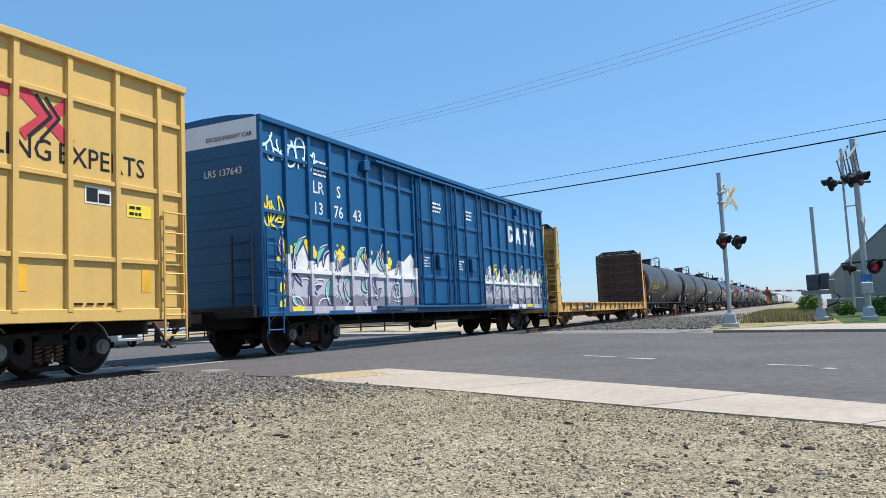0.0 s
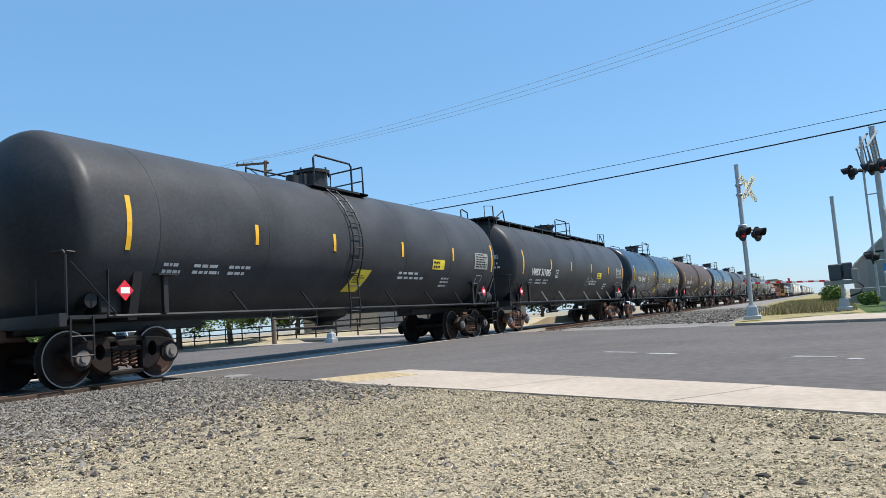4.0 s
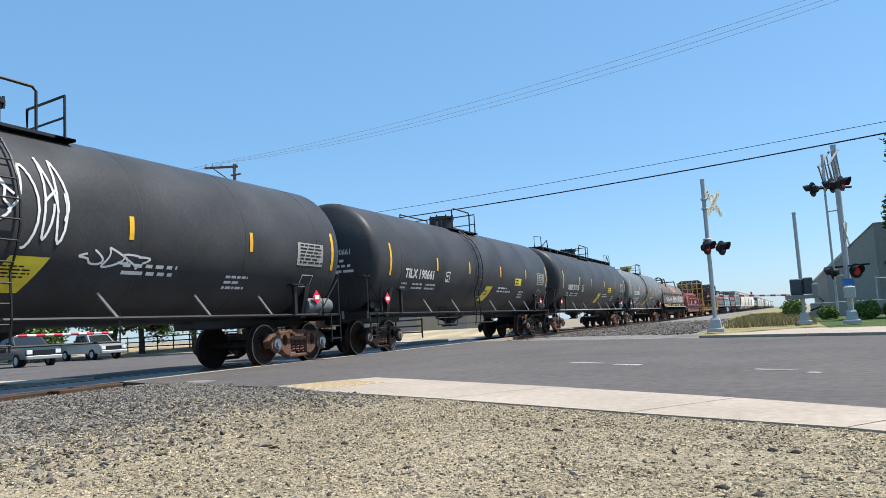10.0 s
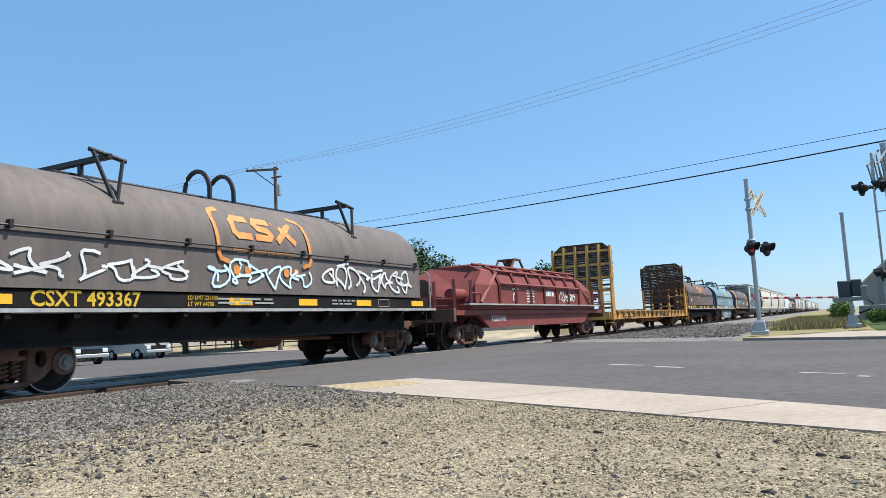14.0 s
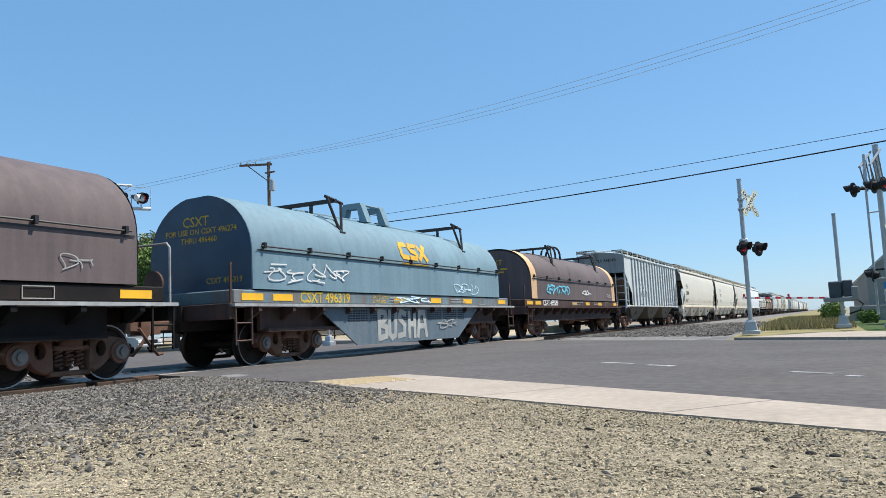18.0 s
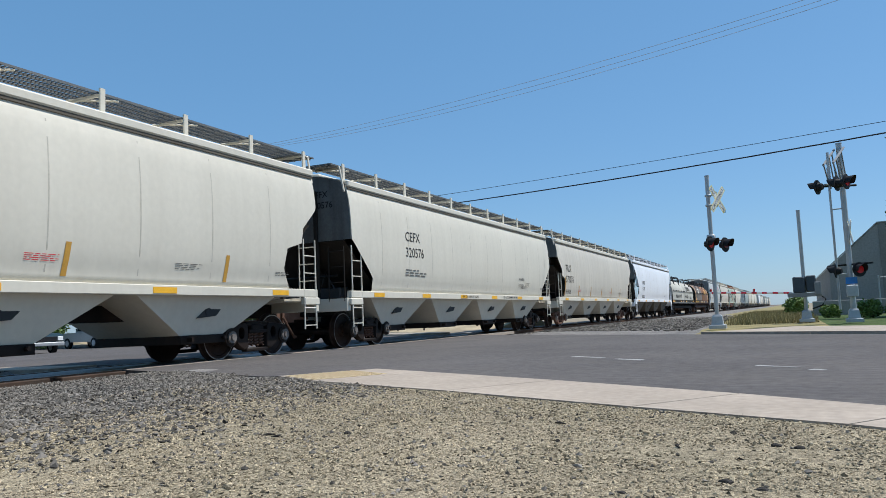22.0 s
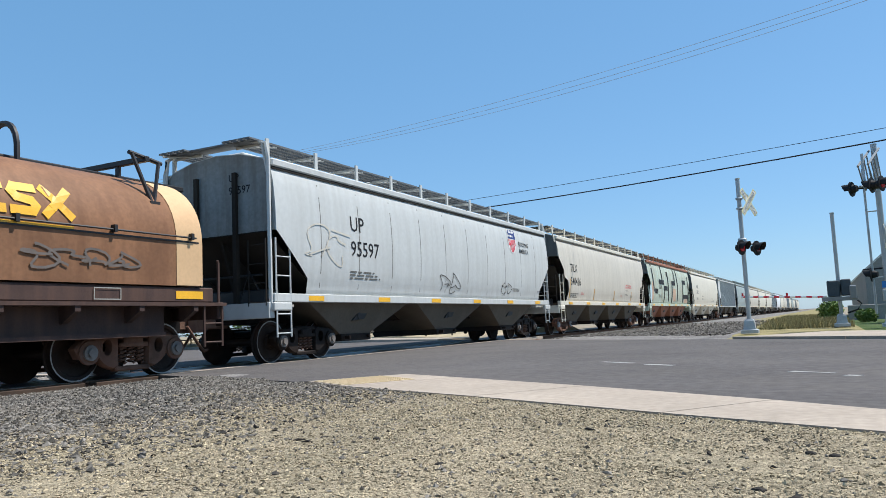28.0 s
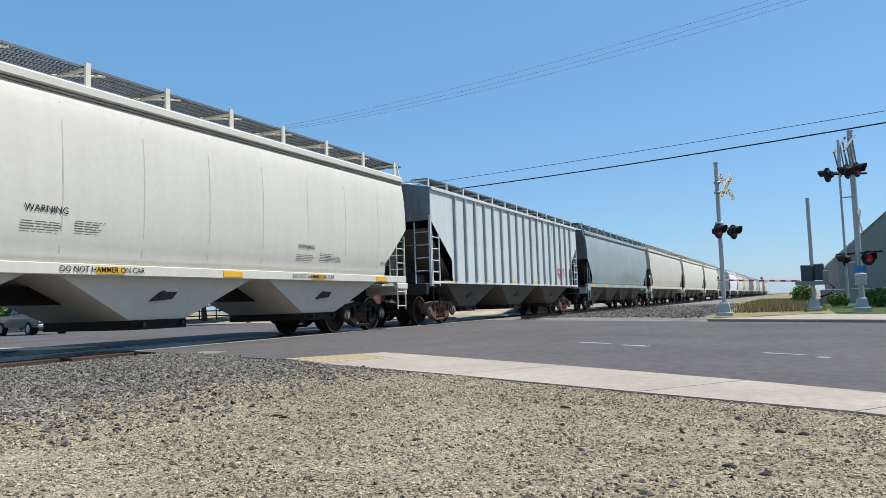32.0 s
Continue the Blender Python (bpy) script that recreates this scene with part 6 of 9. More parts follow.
def bulkhead_flat(s0, s1, tag, worn=False, mark="", seed=0):
    L = s1 - s0
    half, lb = L / 2, L - 1.3
    rng = random.Random(700 + seed)
    car = thing("bulkhead_flat_car", tag, "flat car", "cars of the train")
    CARS.append((car, (s0 + s1) / 2))
    running_gear(car, half, CAP_GREY, True, (3.5, 3.5))
    part("deck", Mesh().box(-1.42, 1.42, -lb / 2, lb / 2, 1.00, 1.09), RUSTY_PAINT, car)
    part("centre_sill", Mesh().prism([(-lb / 2, 1.0), (-lb / 2, 0.85), (-lb / 2 + 4.5, 0.45), (lb / 2 - 4.5, 0.45), (lb / 2, 0.85), (lb / 2, 1.0)], "x", -0.3, 0.3), RUSTY_PAINT, car)
    for s in (1, -1):
        part("side_sill", Mesh().box(min(s * 1.42, s * 1.52), max(s * 1.42, s * 1.52), -lb / 2, lb / 2, 0.68, 1.09, 0.012), FLAT_ORANGE if worn else FLAT_YELLOW, car)
        part("rub_rail", Mesh().box(min(s * 1.42, s * 1.58), max(s * 1.42, s * 1.58), -lb / 2 + 1.0, lb / 2 - 1.0, 1.09, 1.14), FLAT_RUST, car)
        n = 17
        for k in range(n):
            y = -lb / 2 + 1.2 + (lb - 2.4) * k / (n - 1)
            o = part("stake_pocket", shared(("pocket",), lambda: Mesh().box(1.52, 1.63, -0.07, 0.07, 0.93, 1.13, 0.01).prism([(1.52, 0.93), (1.60, 0.93), (1.52, 0.72)], "y", -0.05, 0.05)), FLAT_RUST, car, at=(0, y, 0))
            if s < 0:
                o.rotation_euler = (0, 0, math.pi)
    for k in range(9):
        part("cross_member", shared(("cross_member",), lambda: Mesh().box(-1.4, 1.4, -0.06, 0.06, 0.72, 0.98)), STEEL_RUST, car, at=(0, -4 + k * 1.0, 0))
    me = Mesh()
    me.tube([(0.9, -2.5, 0.55), (0.9, -1.6, 0.55)], 0.19, 12)
    me.tube([(0.8, -5, 0.62), (0.8, 6, 0.62)], 0.04, 6)
    part("underframe", me, STEEL_RUST, car)
    lo, hi = 1.12, 4.73 if worn else 4.80
    for s in (-1, 1):
        yf = s * (lb / 2 - 0.05)              # outer foot of the bulkhead
        yi = s * (lb / 2 - 0.69)              # planked inner face
        # tapered side gussets
        for x in (-1.55, 1.55):
            me = Mesh()
            me.prism([(yi + s * 0.036, 0.70), (yf, 0.70), (yi + s * 0.24, hi - 0.2), (yi + s * 0.036, hi - 0.2)], "x", x - 0.05, x + 0.05)
            part("gusset", me, FLAT_ORANGE if worn else FLAT_YELLOW, car)
        for x in (-0.95, -0.32, 0.32, 0.95):
            me = Mesh().prism([(yi + s * 0.04, lo), (yf, lo), (yi + s * 0.22, hi - 0.1), (yi + s * 0.04, hi - 0.1)], "x", x - 0.05, x + 0.05)
            part("rear_post", me, FLAT_YELLOW, car)
        for z in (1.5, 2.2, 2.9, 3.6, 4.3):
            d = 0.34 * (hi - z) / (hi - lo) + 0.1
            part("rear_beam", Mesh().box(-1.45, 1.45, min(yi + s * 0.04, yi + s * d), max(yi + s * 0.04, yi + s * d), z - 0.05, z + 0.05), FLAT_YELLOW, car)
        me = Mesh().box(-1.4, 1.4, min(yi + s * 0.035, yi + s * 0.055), max(yi + s * 0.035, yi + s * 0.055), lo, hi - 0.3)
        if not worn:
            part("backing_sheet", me, FLAT_YELLOW, car)
        n = 30
        for k in range(n):
            z = lo + (hi - lo) * (k + 0.5) / n
            wa, wt = (3.20 - 2.5 * max(0.0, z + q * 0.058 - hi + 0.38) for q in (-1, 1))
            if worn and z < 2.75:
                keep = 0.9 if z > 2.3 else 0.45 if z > 1.7 else 0.0
                if rng.random() < keep + 0.25:
                    a = 1.6 + 0.9 * keep + rng.uniform(-0.3, 0.2) if z > 1.5 else 0.6
                    part("plank", plank(a, 0.108, 0.07), rng.choice((TIMBER, TIMBER2)), car, at=(-1.43 + a / 2, yi, z))
                if rng.random() < 0.35:
                    part("plank", plank(0.7, 0.108, 0.07), TIMBER2, car, at=(1.05, yi, z))
                continue
            part("plank", shared(("plank", round(wt, 2)), lambda: plank(wa, 0.112, 0.07, None if wt > 3.19 else wt)), TIMBER if (k * 7 + seed) % 5 else TIMBER2, car, at=(0.004 * ((k * 13 + seed) % 5 - 2), yi + 0.006 * ((k * 7) % 4), z))
        me = ladder(Mesh(), 1.40, yf + s * 0.06, 0.45, 3.0, 0.45, "x", 0.36, 0.016)
        part("end_ladder", me, FLAT_YELLOW, car)
        me = Mesh()
        for z in (0.45, 0.95, 1.3, 1.6, 1.9):
            me.tube([(1.53, yf - s * 0.55, z), (1.60, yf - s * 0.5, z), (1.60, yf - s * 0.1, z), (1.53, yf - s * 0.05, z)], 0.016, 5)
        part("grab_iron", me, FLAT_YELLOW, car)
        part("end_sill", Mesh().box(-1.45, 1.45, s * (half - 0.65) - 0.08, s * (half - 0.65) + 0.08, 0.7, 1.05, 0.01), FLAT_YELLOW, car)
        part("inspection_hole", Mesh().prism([(yi + s * 0.28 + 0.07 * math.cos(a), 2.75 + 0.14 * math.sin(a)) for a in [k * math.tau / 10 for k in range(10)]], "x", 1.598, 1.604), BLACK_DECAL, car)
    if mark:
        y = -lb / 2 + 5.0
        part("number_panel", Mesh().box(1.522, 1.528, y - 0.12, y + 1.62, 0.76, 1.03), BLACK_DECAL, car)
        part("lettering", letters(mark, 0.21, flat_side(1.528), y, 0.83), WHITE_DECAL, car, "reporting mark")
        src = letters(mark, 0.24, lambda a, b: 0.0, 0, 0, lift=0)
        part("end_lettering", Mesh().add([(-0.35 + p[1], -lb / 2 + 0.69 - 0.20, 3.56 + p[2]) for p in src.v], src.f), BLACK_DECAL, car)
    part("data_stencil", text_bars(text_bars(Mesh(), flat_side(1.522), -lb / 2 + 2.6, 0.78, 2, 2.4, 0.04, rng), flat_side(1.522), 2.0, 0.85, 2, 2.4, 0.05, rng), BLACK_DECAL, car)
    if worn:
        for y in (-6.5, -4.6, -1.2, 0.8):
            part("graffiti", scrawl(rng, flat_side(1.523), y, y + 1.5, 0.76, 1.02, 0.03, 3), BLACK_DECAL, car, "sprayed tag")
        for y, x in ((-5.6, 0.6), (-3.4, 0.9), (2.0, 0.8), (4.5, 0.9), (7.0, 0.4)):
            part("dunnage", Mesh().box(x - 0.3, x + 0.5, y - 0.4, y + 0.4, 1.14, 1.22), TIMBER2, car)
        part("stake", Mesh().box(1.52, 1.6, -1.55, -1.43, 0.8, 1.62), TIMBER2, car)
    else:
        me = Mesh()
        for k, y in enumerate((5.4, 5.75, 6.1)):
            stroke(me, flat_side(1.523), [(y, 0.98), (y + 0.26, 0.98)] if k < 2 else [(y, 0.8), (y + 0.25, 1.0)], 0.05)
            stroke(me, flat_side(1.523), [(y + 0.13, 0.98), (y + 0.13, 0.78)] if k < 2 else [(y, 1.0), (y + 0.25, 0.8)], 0.05)
        part("emblem", me, RED_DECAL, car)
    return car


# ---- box cars ----
def box_car(s0, s1, paint, tag, colour):
    L = s1 - s0
    half, lb = L / 2, L - 1.6
    rng = random.Random(900 + len(colour))
    car = thing("box_car", tag, "box car", "cars of the train")
    CARS.append((car, (s0 + s1) / 2))
    running_gear(car, half, CAP_GREY, False, (3.2, 3.2))
    blue = colour == "blue"
    lo, hi, w = 1.02, 5.16, 1.50
    prof = [(w, lo), (w, hi - 0.05), (w - 0.1, hi), (0.7, hi + 0.08), (0, hi + 0.1), (-0.7, hi + 0.08), (-w + 0.1, hi), (-w, hi - 0.05), (-w, lo)]
    part("body", Mesh().loft([[(x, y, z) for x, z in prof] for y in (-lb / 2, lb / 2)], smooth=False), paint, car)
    # side posts and rails
    door = 2.55 if blue else 0.0
    n = 8
    for s in (1, -1):
        ys = [-lb / 2 + 0.06 + (lb / 2 - door - 0.1) * k / n for k in range(n + 1)]
        if not blue:
            ys = [-lb / 2 + 0.06] + [-lb / 2 + 0.62 + 0.9 * k for k in range(10)]
        ys += [-y for y in ys]
        for y in sorted(set(round(q, 3) for q in ys)):
            o = part("side_post", shared(("post", colour), lambda: Mesh().prism([(w, -0.06), (w + 0.07, -0.045), (w + 0.07, 0.045), (w, 0.06)], "z", lo, hi - 0.04)), paint, car, at=(0, y, 0))
            if s < 0:
                o.rotation_euler = (0, 0, math.pi)
        for z in (1.85, 3.1, 4.36):
            spans = ((-lb / 2, -door), (door, lb / 2)) if door else ((-lb / 2, lb / 2),)
            for a, b in spans:
                part("side_rail", Mesh().box(min(s * w, s * (w + 0.05)), max(s * w, s * (w + 0.05)), a, b, z - 0.04, z + 0.04, 0.008), paint, car)
        part("top_chord", Mesh().box(min(s * (w - 0.02), s * (w + 0.1)), max(s * (w - 0.02), s * (w + 0.1)), -lb / 2, lb / 2, hi - 0.14, hi - 0.02, 0.01), paint, car)
        part("side_sill", Mesh().box(min(s * (w - 0.05), s * (w + 0.06)), max(s * (w - 0.05), s * (w + 0.06)), -lb / 2, lb / 2, 0.86, 1.06, 0.01), paint, car)
    if blue:
        for k, (a, b) in enumerate(((-2.45, -0.05), (0.05, 2.45))):
            dr = part("door", Mesh().box(w + 0.02, w + 0.10, a, b, 1.10, 4.78, 0.015), paint, car, "sliding plug door")
            for y in (a + 0.12, (a + b) / 2 - 0.35, b - 0.5, b - 0.12):
                part("lock_bar", Mesh().tube([(w + 0.16, y, 1.05), (w + 0.16, y, 4.85)], 0.035, 6), paint, dr)
            for z in (1.9, 2.7, 3.6):
                part("door_rail", Mesh().box(w + 0.10, w + 0.14, a + 0.05, b - 0.05, z - 0.05, z + 0.05, 0.01), paint, dr)
            part("lock_box", Mesh().box(w + 0.12, w + 0.24, (a + b) / 2 - 0.1, (a + b) / 2 + 0.25, 2.15, 2.6, 0.02), paint, dr)
            part("notice_stencil", text_bars(Mesh(), flat_side(w + 0.11), (a + b) / 2 - 0.2, 4.15, 3, 0.6, 0.06, rng), WHITE_DECAL, dr)
            part("notice_stencil", text_bars(Mesh(), flat_side(w + 0.11), a + 0.2, 2.45, 4, 0.5, 0.04, rng), WHITE_DECAL, dr)
        part("door_track", Mesh().box(w, w + 0.2, -4.9, 4.9, 1.0, 1.06, 0.01), paint, car)
        part("door_track", Mesh().box(w, w + 0.2, -4.9, 4.9, 4.86, 4.92, 0.01), paint, car)
        for y, z in ((-lb / 2 + 4.2, 4.70), (lb / 2 - 3.4, 4.70)):
            b = part("vent_box", Mesh().box(w + 0.02, w + 0.18, y - 0.14, y + 0.14, z - 0.14, z + 0.14, 0.02), paint, car)
    for s in (-1, 1):
        ye = s * (lb / 2 + 0.03)
        for k in range(9):
            z = 1.35 + k * 0.38
            out = -0.018 if blue else 0.05
            part("end_corrugation", Mesh().box(-1.35, 1.35, min(ye - s * 0.03, ye + s * out), max(ye - s * 0.03, ye + s * out), z - 0.08, z + 0.08, 0.005 if blue else 0.03), paint, car)
        part("end_sill", Mesh().box(-1.45, 1.45, s * (half - 0.75) - 0.1, s * (half - 0.75) + 0.1, 0.85, 1.1, 0.01), PITCH, car)
        part("side_ladder", ladder(Mesh(), w + 0.12, s * (lb / 2 - 0.35), 0.5, 2.75, 0.5, "y", 0.36, 0.016), paint, car)
        part("end_ladder", ladder(Mesh(), 1.15, s * (lb / 2 + 0.14), 0.9, 2.6, 0.5, "x", 0.36, 0.016), PITCH, car)
        if blue:
            part("height_band", Mesh().box(-1.5, 1.5, min(s * lb / 2, s * (lb / 2 + 0.004)), max(s * lb / 2, s * (lb / 2 + 0.004)), 4.60, 5.10), WHITE_HOPPER, car, "white band marking the excess height")
    part("centre_sill", Mesh().box(-0.35, 0.35, -half + 0.6, half - 0.6, 0.62, 1.02), STEEL_DARK, car)
    me = Mesh()
    for k in range(7):
        part("cross_bearer", shared(("cross_bearer",), lambda: Mesh().box(-1.3, 1.3, -0.05, 0.05, 0.72, 1.0)), STEEL_DARK, car, at=(0, -5.4 + 1.8 * k, 0))
    part("brake_rod", Mesh().tube([(1.0, -3.0, 0.62), (1.0, 3.0, 0.62)], 0.025, 5), STEEL_DARK, car)
    part("air_reservoir", Mesh().tube([(0.6, -1.0, 0.6), (0.6, 0.0, 0.6)], 0.2, 12), STEEL_DARK, car)
    side = flat_side(w + 0.004)
    if blue:
        bay = (lb / 2 - door - 0.1) / n
        for k, body, z in ((2, "LR", 3.72), (3, "S", 3.72), (2, "13", 3.22), (3, "76", 3.22), (4, "43", 3.22)):
            part("lettering", letters(body, 0.42, flat_side(w), -lb / 2 + 0.06 + bay * (k + 0.5) - (0.24 if len(body) == 2 else 0.1), z, lift=0.004), WHITE_DECAL, car, "reporting mark")
        me = Mesh()
        for k, shape in enumerate((((0.12, 0), (0.42, 0), (0.54, 0.1), (0.54, 0.32), (0.3, 0.32), (0.3, 0.14), (0.2, 0.2), (0.2, 0.44), (0.3, 0.5), (0.54, 0.44), (0.54, 0.54), (0.42, 0.64), (0.12, 0.64), (0, 0.52), (0, 0.12)),
                                   ((0, 0), (0.17, 0), (0.2, 0.14), (0.36, 0.14), (0.39, 0), (0.56, 0), (0.38, 0.64), (0.18, 0.64)),
                                   ((0.18, 0), (0.36, 0), (0.36, 0.48), (0.54, 0.48), (0.54, 0.64), (0, 0.64), (0, 0.48), (0.18, 0.48)),
                                   ((0, 0), (0.18, 0), (0.28, 0.2), (0.38, 0), (0.56, 0), (0.38, 0.32), (0.56, 0.64), (0.38, 0.64), (0.28, 0.44), (0.18, 0.64), (0, 0.64), (0.18, 0.32)))):
            me.add([(w + 0.008, lb / 2 - 0.06 - bay * (4.5 - k) - 0.28 + p, 3.48 + q) for p, q in shape], [tuple(range(len(shape)))])
        part("emblem", me, WHITE_DECAL, car, "bold white owner mark")
        part("notice_stencil", text_bars(text_bars(Mesh(), side, -lb / 2 + 2.0, 4.45, 4, 0.55, 0.05, rng), side, -0.9 - 1.9, 2.2, 1, 0.3, 0.2, rng), WHITE_DECAL, car)
        # end lettering faces the rear
        for body, size, x, z, m in (("EXCESS HEIGHT CAR", 0.135, 0.12, 4.70, BLACK_DECAL), ("LRS 137643", 0.22, 0.05, 3.92, WHITE_DECAL)):
            src = letters(body, size, lambda a, b: 0.0, 0, 0, lift=0)
            me = Mesh().add([(x + p[1], -lb / 2 - 0.016, z + p[2]) for p in src.v], src.f)
            part("lettering", me, m, car)
        paint_mural(car, lambda y, z: w + 0.006, lb, rng)
    else:
        part("lettering", letters("DLING", 0.46, flat_side(w), lb / 2 - 4.0, 3.30, wide=0.95, lift=0.004), BLACK_DECAL, car, "slogan")
        part("lettering", letters("EXPERTS", 0.46, flat_side(w), lb / 2 - 2.6, 3.30, wide=0.95, lift=0.004), BLACK_DECAL, car, "slogan")
        me = Mesh()
        ye = lb / 2 - 2.78
        stroke(me, flat_side(w), [(ye - 1.7, 4.24), (ye - 0.5, 4.24)], 0.2, 0.006)
        stroke(me, flat_side(w), [(ye - 1.1, 4.2), (ye - 1.1, 3.66)], 0.2, 0.007)
        stroke(me, flat_side(w), [(ye - 0.36, 4.26), (ye + 0.36, 3.66)], 0.2, 0.008)
        stroke(me, flat_side(w), [(ye + 0.36, 4.26), (ye + 0.06, 4.0)], 0.18, 0.009)
        stroke(me, flat_side(w), [(ye - 0.06, 3.92), (ye - 0.36, 3.66)], 0.18, 0.009)
        part("emblem", me, EMBLEM_RED, car, "large red owner emblem")
        part("emblem_chevron", stroke(stroke(Mesh(), flat_side(w), [(ye - 0.18, 4.26), (ye + 0.06, 3.98), (ye - 0.3, 3.62)], 0.06, 0.013), flat_side(w), [(ye - 0.02, 4.26), (ye + 0.2, 3.98), (ye - 0.1, 3.62)], 0.05, 0.013), BLACK_DECAL, car)
        part("data_plate", Mesh().box(w + 0.002, w + 0.006, lb / 2 - 2.12, lb / 2 - 1.62, 2.74, 3.02), WHITE_DECAL, car)
        part("data_plate_field", Mesh().box(w + 0.006, w + 0.009, lb / 2 - 2.09, lb / 2 - 1.88, 2.77, 2.99).box(w + 0.006, w + 0.009, lb / 2 - 1.86, lb / 2 - 1.65, 2.77, 2.92), BLACK_DECAL, car)
        part("notice_panel", Mesh().box(w + 0.002, w + 0.006, lb / 2 - 1.3, lb / 2 - 0.78, 2.60, 2.82), LEMON, car)
        part("notice_text", text_bars(Mesh(), flat_side(w), lb / 2 - 1.25, 2.74, 2, 0.4, 0.05, rng, 0.010), BLACK_DECAL, car)
        for y in (lb / 2 - 0.9, lb / 2 - 3.2, lb / 2 - 7.2):
            part("reflector", Mesh().box(w + 0.002, w + 0.006, y - 0.1, y + 0.1, 1.33, 1.72), YELLOW_DECAL, car)
        part("notice_stencil", text_bars(Mesh(), side, lb / 2 - 2.4, 1.12, 1, 1.2, 0.035, rng), BLACK_DECAL, car)
    return car


def paint_mural(car, surf, lb, rng):
    """Sprayed swollen letters of white and grey with yellow clouds and dark outlines along the lower side."""
    white, grey, yel, teal, dark = Mesh(), Mesh(), Mesh(), Mesh(), Mesh()
    x0 = surf(0, 0)

    def round_off(pts, times=2):
        for _ in range(times):
            out = []
            for (a, b), (c, d) in zip(pts, pts[1:] + pts[:1]):
                out += [(a * 0.75 + c * 0.25, b * 0.75 + d * 0.25), (a * 0.25 + c * 0.75, b * 0.25 + d * 0.75)]
            pts = out
        return pts

    def fan(me, pts, lift):
        mid = (sum(p[0] for p in pts) / len(pts), sum(p[1] for p in pts) / len(pts))
        m = len(pts)
        me.add([(x0 + lift, q, z) for q, z in [mid] + pts], [(0, 1 + k, 1 + (k + 1) % m) for k in range(m)])

    dim, violet, count = Mesh(), Mesh(), 0

    def band(me, ys, low, high, lift):
        pts = [(x0 + lift, y, z) for y in ys for z in (low(y), high(y))]
        me.add(pts, [(2 * k, 2 * k + 2, 2 * k + 3, 2 * k + 1) for k in range(len(ys) - 1)])

    def blade(me, y, z, ln, tilt, wide, lift):
        """A curved pointed sliver with a dark outline and a white edge."""
        ca, sa = math.cos(tilt), math.sin(tilt)
        edge = [(u * ln, (wide + 0.35 * ln) * u * (1 - u) * 2) for u in [i / 8 for i in range(9)]] + [(u * ln, (0.35 * ln - wide) * u * (1 - u) * 2) for u in [i / 8 for i in range(7, 0, -1)]]
        pts = [(y + p * ca - q * sa, max(0.95, z + p * sa + q * ca)) for p, q in edge]
        fan(me, pts, lift)
        stroke(dark, surf, pts + pts[:1], 0.018, lift + 0.0006)
        stroke(white, surf, [(p + 0.03, q + 0.03) for p, q in pts[:9]], 0.022, lift + 0.0003)

    for a, b in ((-lb / 2 + 0.85, -2.35), (2.5, lb / 2 - 0.75)):
        cuts, y = [a], a
        while y < b - 0.9:
            y += rng.uniform(0.85, 1.25)
            cuts.append(min(y, b))
        cuts[-1] = b
        tops = [(rng.uniform(2.40, 2.68), rng.uniform(0.55, 0.85)) for _ in cuts]

        def crest(y):
            k = max(0, min(len(cuts) - 2, sum(c <= y for c in cuts) - 1))
            u = max(0.0, min(1.0, (y - cuts[k]) / (cuts[k + 1] - cuts[k])))
            peak, at = tops[k]
            return 2.02 + (peak - 2.02) * ((u / at) ** 1.7 if u < at else ((1 - u) / (1 - at)) ** 0.8)
        ys = [a + (b - a) * i / 160 for i in range(161)]
        wave = lambda y: 1.86 + 0.05 * math.sin(5.1 * y) + 0.03 * math.sin(13 * y)
        step = lambda y: 1.30 + 0.04 * math.sin(4.3 * y + 1) + 0.02 * math.sin(17 * y)
        band(white, ys, wave, crest, 0.0022)
        band(grey, ys, step, wave, 0.0022)
        band(dim, ys, lambda y: 0.94, step, 0.0022)
        stroke(dark, surf, [(y, crest(y)) for y in ys], 0.03, 0.004)
        for k, c in enumerate(cuts):
            # yellow clouds rise out of the valleys between the letters
            for q in range(16):
                cy, cz = c + rng.gauss(0.0, 0.16), rng.uniform(2.0, 2.42) + 0.08 * (q % 3)
                cr = rng.uniform(0.05, 0.13) * (1.25 if cz < 2.3 else 0.6)
                fan(yel, [(cy + cr * math.cos(i * math.tau / 9), cz + cr * math.sin(i * math.tau / 9)) for i in range(9)], 0.0006 + 0.00008 * q)
            # letter joints, blades of colour and bright edges
            stroke(dark, surf, [(c + 0.10 * math.sin(i * 0.9 + k), 2.03 - 0.15 * i) for i in range(7)], 0.026, 0.0052)
            stroke(white, surf, [(c + 0.05 + 0.10 * math.sin(i * 0.9 + k), 1.80 - 0.13 * i) for i in range(6)], 0.035, 0.0046)
            for q in range(7):
                me = (teal, violet, teal, dim, violet, teal, dim)[q]
                blade(me, c + rng.uniform(-0.2, 0.8), rng.uniform(1.0, 1.9) if q > 1 else 1.98, rng.uniform(0.4, 0.75), rng.uniform(0.6, 2.3), rng.uniform(0.10, 0.20), 0.0076 + 0.0002 * q)
            for q in range(3):
                yy, zz = c + rng.uniform(0, 0.9), rng.uniform(1.0, 1.6)
                stroke((white, dark, white)[q], surf, [(yy + 0.28 * math.cos(0.5 * i + k), zz + 0.16 * math.sin(0.5 * i + k)) for i in range(5)], 0.03, 0.0068)
